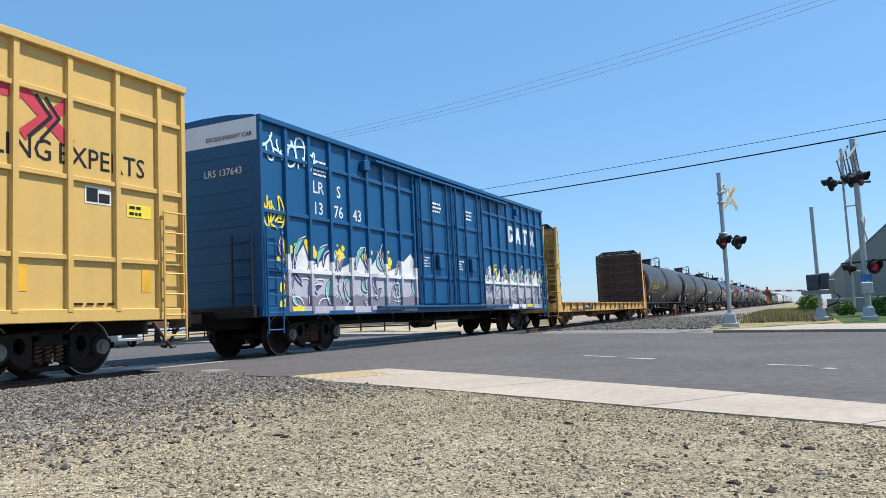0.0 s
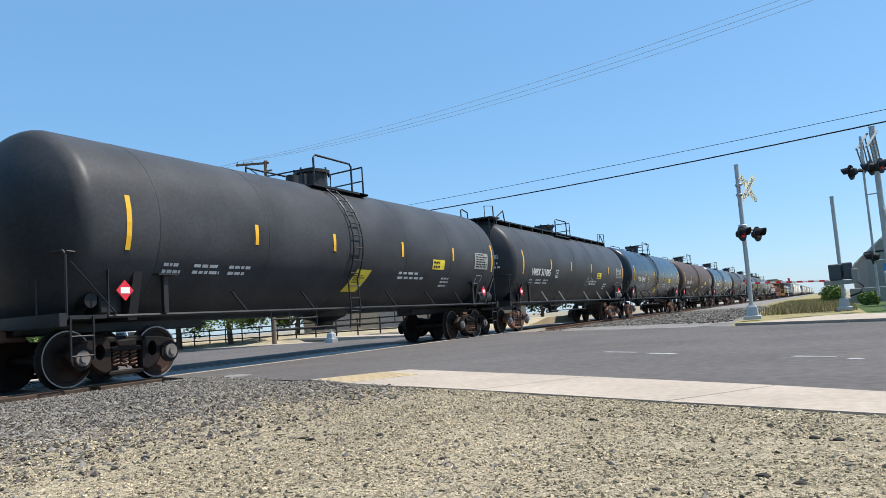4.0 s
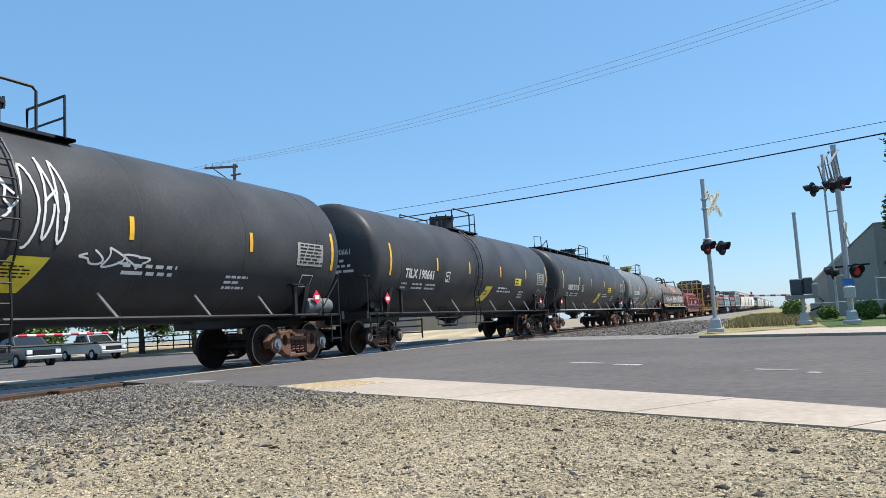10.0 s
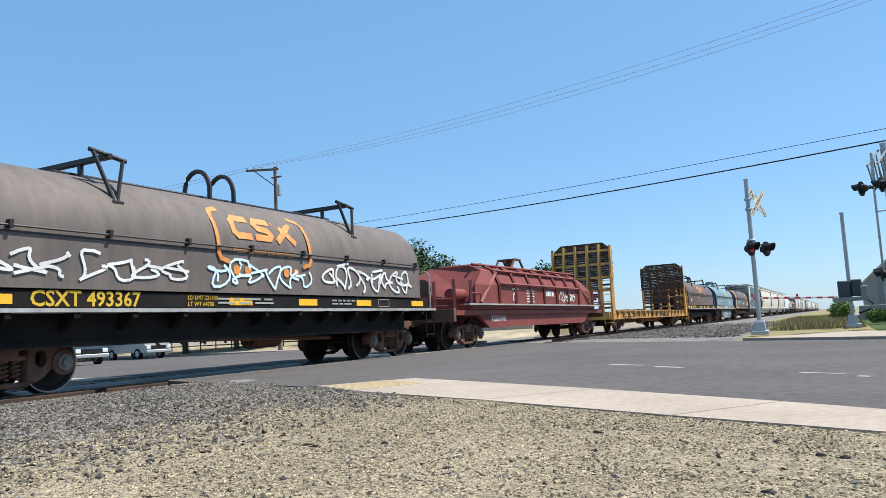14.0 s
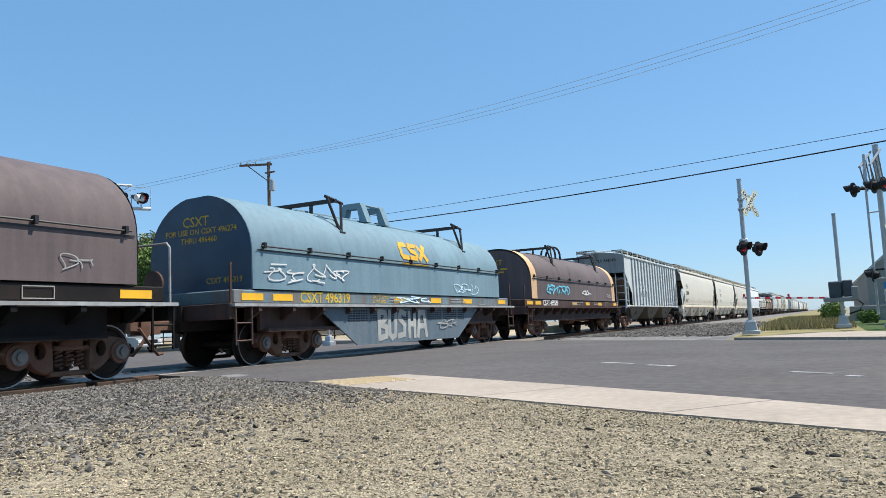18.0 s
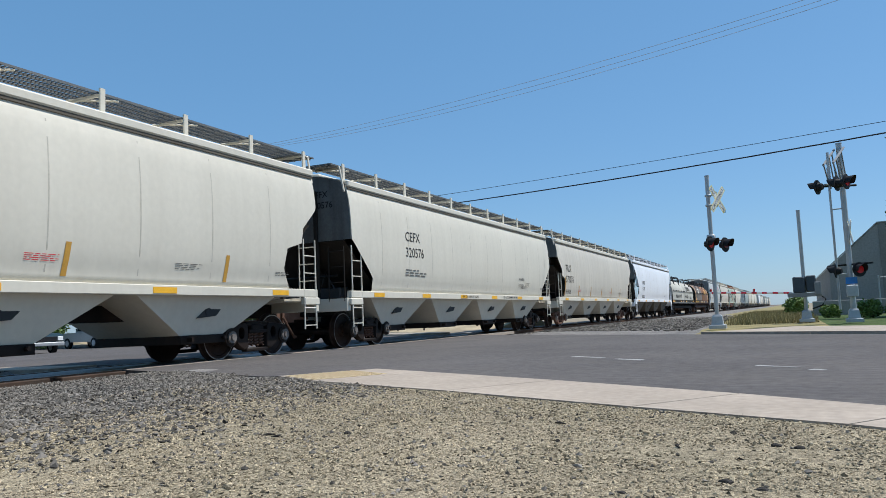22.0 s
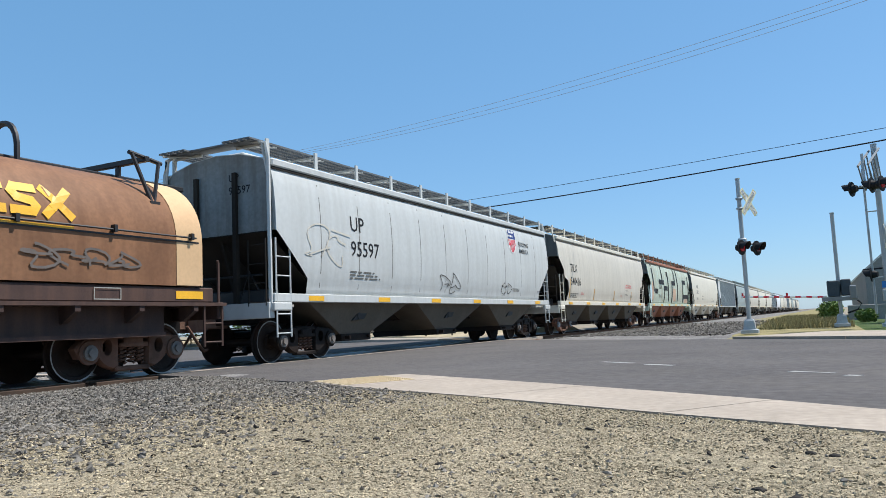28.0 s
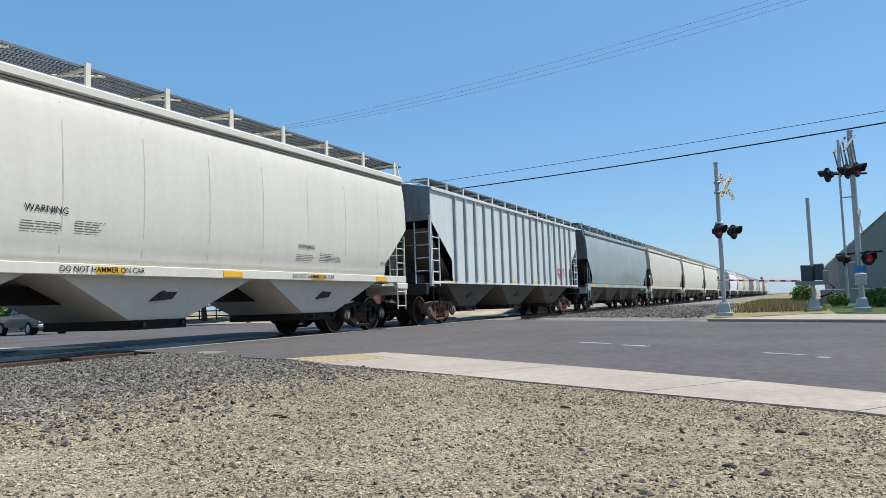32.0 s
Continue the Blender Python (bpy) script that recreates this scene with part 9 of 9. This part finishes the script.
# ---- buildings ----
def building(name, label, x0, x1, y0, y1, h, wall, turn=0.0, parapet=0.25):
    th = thing(name, label, "building", at=((x0 + x1) / 2, (y0 + y1) / 2, 0), turn=turn)
    w, d = (x1 - x0) / 2, (y1 - y0) / 2
    part("wall", Mesh().box(-w, w, -d, d, -0.45, h, 0.02), wall, th)
    part("roof", Mesh().box(-w - 0.1, w + 0.1, -d - 0.1, d + 0.1, h, h + parapet, 0.03), STUCCO, th)
    return th, w, d


ware = thing("warehouse", "grey stucco warehouse with a sloping roofline", "building", at=(2.4, 50.2, 0))
part("wall", Mesh().prism([(-0.1, -0.2), (-0.1, 2.69), (2.62, 5.12), (24, 5.3), (24, -0.2)], "y", 0, 26), STUCCO, ware)
part("roof", Mesh().prism([(-0.16, 2.66), (2.6, 5.125), (24.1, 5.305), (24.1, 5.37), (2.58, 5.19), (-0.2, 2.70)], "y", -0.06, 26.1), STUCCO, ware)
# thin sheet over the front paints this face's shade in darker stucco
part("shaded_face", Mesh().box(2.62, 24, -0.03, 0.0, -0.2, 5.1), STUCCO_SHADE, ware)
fence = thing("chain_fence", "grey wall and wire fence before the warehouse", "fence", at=(0, 44.0, 0))
part("panel", Mesh().box(1.1, 14, -0.08, 0.08, -0.1, 0.72, 0.02), STUCCO, fence)
for k in range(8):
    part("post", Mesh().tube([(4.2 + 1.4 * k, -0.15, 0), (4.2 + 1.4 * k, -0.15, 1.9)], 0.04, 6), GALV, fence)
part("wire", Mesh().tube([(4.2, -0.15, 1.8), (14.0, -0.15, 1.8)], 0.012, 4), GALV, fence)

shop, w, d = building("shop_building", "long low white building with rooftop machinery", -47.5, -27.5, 62.0, 74.0, 3.9, STUCCO_PALE, 25)
part("cladding", Mesh().box(-w - 0.05, -w * 0.2, -d - 0.06, -d, 0.2, 3.7), STUCCO, shop)
part("roof_unit", Mesh().box(-4.2, -0.6, -2.5, 0.5, 4.1, 5.2, 0.4), GALV, shop)
part("duct", Mesh().tube([(-0.4, -2.0, 4.0), (-0.4, -2.0, 6.3), (-0.4, -2.6, 6.4)], 0.28, 12), GALV, shop)
for k in (4.2, 5.4):
    part("roof_fan", Mesh().tube([(k, -2.0, 4.1), (k, -2.0, 4.9), (k, -2.0, 5.6)], [0.28, 0.28, 0.42], 12), SIGN_WHITE, shop)
part("tank_unit", Mesh().box(-6.5, -5.6, -2, -1, 4.1, 5.3, 0.05), STUCCO, shop)
STUCCO_TAN = mat("tan_stucco", (0.40, 0.335, 0.25), 0.9, 0, 0.1, 0.5, 0.3, (0.3, 0.25, 0.19), bump=0.2)
shed, w, d = building("low_shed", "pale low shed with a dark roof line beyond the street", -40.0, -22.0, 53.0, 59.0, 1.7, STUCCO_TAN, 25, 0.12)
for k in range(4):
    part("shutter", Mesh().box(-7 + 4 * k, -5.2 + 4 * k, -d - 0.03, -d, 0.2, 1.6), STUCCO, shed)
DRY_BANK = mat("dry_pale_earth", (0.36, 0.30, 0.20), 0.95, 0, 0.25, 0.6, 0.5, (0.20, 0.16, 0.10), bump=0.6, bump_scale=14)
FENCE_DARK = mat("dark_brown_fence_paint", (0.035, 0.028, 0.024), 0.7)
pipe_fence = thing("pipe_fence", "low dark brown pipe fence along the far street", "fence", at=(-37.0, 44.0, -0.3), turn=-9.5)
for k in range(20):
    part("post", shared(("fence_post",), lambda: Mesh().tube([(0, 0, 0), (0, 0, 1.2)], 0.05, 6)), FENCE_DARK, pipe_fence, at=(-21 + 2 * k, 0, 0.3))
for z in (0.65, 1.02, 1.4):
    part("rail", Mesh().tube([(-21, 0, z), (17, 0, z)], 0.05, 6), FENCE_DARK, pipe_fence)

bank = Mesh().loft([[(x, 0.0, -0.1), (x, 0.9, 0.16), (x, 2.2, 0.34 + 0.10 * math.sin(x * 0.7)), (x, 4.0, 0.55 + 0.12 * math.sin(x * 0.31 + 1)), (x, 7.0, 0.7), (x, 10.0, -0.1)] for x in [-30 + 2 * k for k in range(27)]], smooth=True)
bank_ob = part("dry_bank", bank, DRY_BANK, None, "low bank of dry earth behind the pipe fence", at=(-37.0, 41.8, -0.32))
far_walk = part("far_footway", Mesh().box(-30, 22, -1.6, 0.1, -0.1, 0.14, 0.02), CONCRETE, None, "pale concrete footway below the dry bank", at=(-37.0, 41.8, -0.32))
far_walk.rotation_euler = (0, 0, radians(-9.5))
tagged(far_walk, "", "pavement", kind="structure")
bank_ob.rotation_euler = (0, 0, radians(-9.5))
tagged(bank_ob, "", "ground", kind="structure")

# windsock-like orange marker beside the building
flag = thing("orange_flag", "orange marker flag on a thin pole", "flag", at=(-31.2, 52.5, 0))
part("pole", Mesh().tube([(0, 0, 0), (0, 0, 5.0)], 0.03, 6), GALV, flag)
part("cloth", Mesh().prism([(-0.55, 3.7), (-0.2, 3.6), (0.0, 5.0), (-0.2, 4.9)], "y", -0.02, 0.02), ORANGE_DECAL, flag)


# ---- waiting vehicles ----
def pickup(x, y, turn, paint, label):
    th = thing("pickup_truck", label, "pickup truck", "vehicles waiting at the crossing", at=(x, y, far_z(x)), turn=turn)
    body = Mesh()
    lower = [(-2.75, 0.45), (-2.78, 1.02), (-2.6, 1.08), (1.45, 1.14), (2.55, 1.06), (2.75, 0.92), (2.78, 0.45)]
    body.prism([(a, b) for a, b in lower], "y", -0.95, 0.95)
    cab = [(-0.6, 1.1), (-0.5, 1.74), (-0.3, 1.82), (0.6, 1.82), (0.8, 1.74), (1.45, 1.12)]
    body.loft([[(a, s * (0.93 if b < 1.2 else 0.76), b) for a, b in cab] for s in (-1, 1)], smooth=False)
    part("body", body, paint, th)
    for s in (-1, 1):
        part("side_window", Mesh().loft([[(a, s * (0.945 if b < 1.3 else 0.80), b) for a, b in ((-0.42, 1.2), (-0.36, 1.68), (0.58, 1.68), (1.12, 1.2))], [(a, s * (0.925 if b < 1.3 else 0.78), b) for a, b in ((-0.42, 1.2), (-0.36, 1.68), (0.58, 1.68), (1.12, 1.2))]], smooth=False), GLASS_DARK, th)
    part("windscreen", Mesh().add([(0.86, -0.68, 1.7), (0.86, 0.68, 1.7), (1.42, 0.84, 1.19), (1.42, -0.84, 1.19)], [(0, 1, 2, 3)]), GLASS_DARK, th)
    part("grille", Mesh().box(2.77, 2.82, -0.55, 0.55, 0.66, 0.92, 0.01), HOOD_BLACK, th)
    part("bumper", Mesh().box(2.74, 2.92, -0.95, 0.95, 0.42, 0.62, 0.03), GALV, th)
    part("rear_bumper", Mesh().box(-2.92, -2.76, -0.92, 0.92, 0.48, 0.62, 0.03), GALV, th)
    for s in (-1, 1):
        part("headlight", Mesh().box(2.76, 2.83, s * 0.76 - 0.15, s * 0.76 + 0.15, 0.70, 0.92, 0.02), SIGN_WHITE, th)
        part("mirror", Mesh().box(0.95, 1.05, s * 1.06 - 0.1, s * 1.06 + 0.1, 1.2, 1.42, 0.02), HOOD_BLACK, th)
        for xx in (-1.65, 1.72):
            w = part("wheel", shared(("car_tyre",), lambda: Mesh().disc((0, 0, 0), "y", 0.37, 0.24, 20)), TYRE, th, at=(xx, s * 0.86, 0.37))
            part("rim", shared(("car_rim",), lambda: Mesh().disc((0, 0, 0), "y", 0.22, 0.26, 14)), GALV, w)
    return th


PAINT_GREY = mat("silver_grey_car_paint", (0.30, 0.32, 0.33), 0.3, 0.3, 0.04, 1, coat=0.4)
PAINT_TEAL = mat("dark_teal_car_paint", (0.016, 0.036, 0.045), 0.3, 0.2, 0.04, 1, coat=0.25)
PAINT_WHITE = mat("white_car_paint", (0.70, 0.70, 0.70), 0.3, 0, 0.03, 1, coat=0.5)
pickup(-39.6, 29.0, -12, PAINT_TEAL, "dark pickup truck with a pale lower side at the gate")
pickup(-45.0, 38.4, -10, PAINT_GREY, "silver grey pickup truck waiting behind the gate")
pickup(-45.2, 27.8, -10, PAINT_WHITE, "white pickup truck in the waiting queue")
pickup(-54.0, 30.0, -10, PAINT_WHITE, "white pickup truck further down the queue")

PALE_DOME = mat("pale_yellow_manway_paint", (0.62, 0.50, 0.20), 0.6, 0, 0.1, 3, 0.3)
SKIRT_BLUE = mat("dull_blue_grey_skirt", (0.10, 0.14, 0.17), 0.6, 0, 0.15, 0.8, 0.5, (0.2, 0.2, 0.2), streak=True)
# ---- the train, car by car: places along the track at the start ----
G = [11.64, 32.25, 54.72, 73.25, 91.18, 109.61, 127.64, 146.17, 164.5, 182.83, 200.76, 219.08, 236.3, 251.95, 269.7, 292.92, 309.1, 324.95, 340.99, 359.72, 380.8, 399.75, 419.61, 439.5, 459, 476.3, 495.17, 513.71, 531.89, 550.88, 569.93, 588.97]
box_car(G[0] - 22.1, G[0] - 0.5, BOX_YELLOW, "golden yellow ribbed box car with a red emblem", "yellow")
box_car(G[0], G[1], BOX_BLUE, "deep blue box car with a sprayed mural along its side", "blue")
bulkhead_flat(G[1], G[2], "empty yellow bulkhead flat car with timber-lined ends", False, "TTPX 811282", 1)
tank_car(G[2], G[3], BLACK_TANK, "NATX 303100", mark_mat=GOLD, seed=1, tag="black tank car with gold lettering", plate=False)
tank_car(G[3], G[4], BLACK_TANK, "", seed=2, tag="dull black tank car with yellow marker stripes")
tank_car(G[4], G[5], BLACK_TANK, "VMSX 311085", style="long", seed=3, tag="black tank car with a full-length roof walkway", art=((1.0, 2.2, 1.75, 2.2, 0.03, WHITE_PIPE),))
tank_car(G[5], G[6], BLUE_TANK, "TILX 192842", seed=4, tag="glossy blue-black tank car with white lettering")
tank_car(G[6], G[7], BROWN_TANK, "GBRX 702359", seed=5, tag="faded brown tank car with streaked sides")
tank_car(G[7], G[8], BLUE_TANK, "VMSX 300252", seed=6, tag="blue-black tank car with slanted white lettering")
tank_car(G[8], G[9], BLACK_TANK, "VMSX 300771", seed=7, tag="black tank car with white tags by its ladder", art=((-0.9, -0.1, 2.0, 3.6, 0.04, WHITE_DECAL), (0.0, 0.45, 2.1, 3.7, 0.04, WHITE_DECAL), (0.7, 2.1, 1.85, 2.3, 0.035, WHITE_DECAL)))
tank_car(G[9], G[10], BLACK_TANK, "TILX 190661", seed=8)
tank_car(G[10], G[11], BLACK_TANK, "VMSX 311196", style="long", seed=9, tag="black tank car with a dark roof walkway")
tank_car(G[11], G[12], GREY_TANK, "TILX 265028", seed=10, dome=PALE_DOME, radius=1.40, tag="streaky grey tank car with a yellow manway", art=((-6.8, -3.4, 1.50, 1.88, 0.045, SPRAY_PALE), (-2.7, -1.2, 1.9, 2.6, 0.022, WHITE_PIPE), (3.9, 4.9, 2.1, 2.5, 0.03, SPRAY_PALE)))
coil_car(G[12], G[13], [COIL_GREY], CRADLE_BLACK, "dark grey-brown coil car covered in white tags", "CSXT 493367", GOLD, emblem=(-0.75, ORANGE_DECAL, 0.96), end_text="CSXT", span=(236.95, 250.7), seed=1, accents=True,
         art=((-5.8, -2.0, 1.65, 2.15, 0.05, WHITE_DECAL), (-1.4, 1.6, 1.65, 2.2, 0.05, SPRAY_PALE), (2.0, 6.0, 1.65, 2.25, 0.06, WHITE_DECAL)))
angular_coil_car(G[13], G[14], "oxide red coil car with a ribbed angular hood")
bulkhead_flat(G[14], G[15], "worn yellow bulkhead flat car with broken timber ends", True, "", 4)
coil_car(G[15], G[16], [COIL_PURPLE], CRADLE_BLACK, "dark weathered coil car with an orange emblem", "CSXT 493148", GOLD, emblem=(-1.58, ORANGE_DECAL, 1.29), end_text="CSXT", span=(294.37, 307.69), seed=2, accents=True, art=((-6.35, -5.8, 1.75, 2.45, 0.022, WHITE_PIPE), (5.2, 5.8, 1.7, 2.0, 0.018, WHITE_PIPE)))
coil_car(G[16], G[17], [COIL_BLUE], CRADLE, "faded blue coil car with a tagged skirt", "CSXT 496319", GOLD, end_text="CSXT", span=(310.52, 323.35), end_paint=NAVY_END, emblem=(-0.54, YELLOW_DECAL), seed=3, accents=True, low_skirt=SKIRT_BLUE, art=((-6.1, -5.0, 1.7, 2.08, 0.03, WHITE_DECAL), (-4.7, -3.2, 1.75, 2.15, 0.03, WHITE_DECAL), (1.5, 2.6, 0.55, 0.9, 0.03, WHITE_PIPE), (2.6, 4.4, 1.62, 1.95, 0.022, SPRAY_PALE), (-0.8, 1.0, 1.30, 1.50, 0.028, SPRAY_PALE)))
coil_car(G[17], G[18], [COIL_PURPLE], CRADLE, "dark coil car with peach end bands and cyan tags", "CSXT 495589", WHITE_DECAL, bands="cream", end_text="CSXT", span=(326.53, 339.5), seed=4, accents=True,
         art=((-4.7, -1.6, 1.75, 2.15, 0.06, SPRAY_CYAN), (0.4, 1.8, 1.75, 2.05, 0.04, WHITE_DECAL), (4.8, 5.6, 1.65, 1.95, 0.03, WHITE_PIPE)))
hopper_car(G[18], G[19], "rib", RIB_HOPPER, "KY LE", "84 80 48", 3, "pale grey-green ribbed hopper car", walkway=False, seed=1, text_at=3.6, text_z=2.41)
hopper_car(G[19], G[20], "round", CREAM, "CEFX", "360180", 4, "cream covered hopper car with a dark slope sheet", seed=2, sill=CREAM, bay_paint=CREAM, cut="wave", stripes=5, text_z=2.82, text_at=2.0)
hopper_car(G[20], G[21], "round", CREAM, "CEFX", "320576", 4, "cream covered hopper car with stencilled sills", seed=3, bay_paint=CREAM, text_at=2.95, text_z=2.95, stencils=(("DO NOT HAMMER ON CAR", 0.13, 2.4, 1.33), ("VENT CAR WHEN UNLOADING", 0.10, -1.6, 1.34), ("WARNING", 0.14, 4.3, 2.08)))
hopper_car(G[21], G[22], "round", TAN_HOPPER, "TILX", "571076", 4, "tan covered hopper car with pale sill", seed=4, sill=CREAM, cut="wave", stripes=6, bay_paint=TAN_HOPPER, text_at=1.3, text_z=2.75)
hopper_car(G[22], G[23], "round", WHITE_HOPPER, "ADMX", "51283", 4, "bright white covered hopper car", seed=5, bay_paint=BROWN_DUST, cut="scoop", text_z=2.6, text_at=3.0)
c5 = coil_car(G[23], G[24], [COIL_CREAM, COIL_CREAM], CRADLE_BLACK, "cream coil car with two hoods and black tags", "", None, stripes=True, span=(440.9, 457.64), end_paint=COIL_CREAM, seed=5, accents=True, art=((-6.5, -2.0, 1.7, 2.1, 0.05, BLACK_DECAL), (0.9, 3.4, 1.7, 2.15, 0.05, BLACK_DECAL), (5.0, 6.2, 1.65, 1.95, 0.04, BLACK_DECAL)))
c6 = coil_car(G[24], G[25], [COIL_GREY, COIL_RUST], CRADLE, "rusted coil car with two worn hoods and yellow emblems", "CSXT 496173", GOLD, bands="cream", emblem=(-4.5, CREAM), end_text="CSXT", span=(460.36, 475.15), seed=6, accents=True, art=((4.0, 6.0, 1.75, 2.1, 0.04, COIL_GREY),))
hopper_car(G[25], G[26], "round", GREY_HOPPER, "UP", "95597", 3, "light grey covered hopper car with faint tags", seed=6, text_at=2.75, text_z=3.0, art=((-7.7, -6.0, 1.9, 3.2, 0.03, TAN_HOPPER), (-1.2, 0.2, 1.6, 2.2, 0.025, BLACK_DECAL), (3.6, 4.6, 1.6, 2.1, 0.025, BLACK_DECAL)), stencils=(("BUILDING", 0.23, 5.4, 3.46), ("AMERICA", 0.23, 5.4, 3.20)))
hopper_car(G[26], G[27], "round", TAN_HOPPER, "TILX", "540416", 4, "tan covered hopper car with red stencils", seed=7, sill=CREAM, cut="wave", stripes=4, text_at=1.5, text_z=2.78)
hopper_car(G[27], G[28], "round", MINT, "UP", "100109", 4, "mint and rust covered hopper car with black block graffiti", seed=8, roof_paint=RUSTY_PAINT, cut="wave", sill=MINT, bay_paint=RUSTY_PAINT, block_tag=True)
hopper_car(G[28], G[29], "round", CREAM, "AGPX", "21032", 3, "pale cream covered hopper car with grated walkways", seed=9, bay_paint=CREAM, text_at=2.35, stencils=(("DO NOT HAMMER ON CAR", 0.13, -2.4, 1.33), ("DO NOT HAMMER ON CAR", 0.13, 3.4, 1.33), ("WARNING", 0.15, -3.0, 2.2), ("WARNING", 0.13, 3.6, 2.0)))
hopper_car(G[29], G[30], "rib", RIB_HOPPER, "", "", 3, "pale ribbed hopper car with rusty bays", walkway=False, seed=10, art=((5.0, 6.0, 1.6, 2.3, 0.05, RED_DECAL),))
hopper_car(G[30], G[31], "round", GREEN_HOPPER, "", "", 4, "grey-green covered hopper car with pale tags", seed=11, art=((0.0, 4.5, 1.6, 2.4, 0.05, WHITE_PIPE),))
far_paint = (TAN_HOPPER, CREAM, CREAM, GREY_HOPPER, WHITE_HOPPER, CREAM, TAN_HOPPER, GREY_HOPPER, CREAM, GREEN_HOPPER, CREAM, TAN_HOPPER)
end = G[31]
for k in range(14):
    hopper_car(end, end + 18.8, "round" if k % 4 != 3 else "rib", far_paint[k % 12], "", "", 4, ("%s covered hopper car towards the train's tail" % ("tan", "cream", "cream", "grey", "white", "cream", "tan", "grey", "cream", "green", "cream", "tan")[k % 12]), seed=20 + k, walkway=k % 4 != 3, simple=True)
    end += 18.8

part("graffiti", letters("DOES SKIN", 0.33, hood_side, 5.75, 1.66, slant=-0.05, wide=0.8), BLACK_DECAL, c5, "black sprayed words")
part("graffiti", letters("PIZA", 0.24, hood_side, -5.55, 1.70), WHITE_DECAL, c6, "white sprayed word")
part("graffiti", stroke(stroke(Mesh(), flat_side(1.46), [(-6.9, 1.58), (-6.9, 2.2)], 0.16, 0.012), flat_side(1.46), [(-6.9, 1.66), (-6.2, 1.66)], 0.14, 0.012), YELLOW_DECAL, c6, "yellow painted corner")


# ---- what moves ----
def motions():
    for car, s in CARS:
        car.location = (XC, s, 0)
        walk(car, [(t, pose(XC, s - SPEED * t, 0)) for t in (0, 8, 16, 24, 32)])
    for w, car, y in WHEELS:
        s = PLACE[car.name]
        t0, t1 = (s - 34) / SPEED, (s + 8) / SPEED
        t0, t1 = max(0.0, t0), min(32.0, t1)
        if t1 <= t0 + 0.2:
            continue
        n = int((t1 - t0) * FPS)
        rows = [(t0 + k / FPS, pose(0, y, WHEEL_R, math.degrees(SPEED * k / FPS / WHEEL_R))) for k in range(n + 1)]
        first = [(0.0, rows[0][1])] if t0 > 0.05 else []
        last = [(32.0, rows[-1][1])] if rows[-1][0] < 31.95 else []
        walk(w, first + rows + last)


PLACE = {c.name: s for c, s in CARS}
motions()
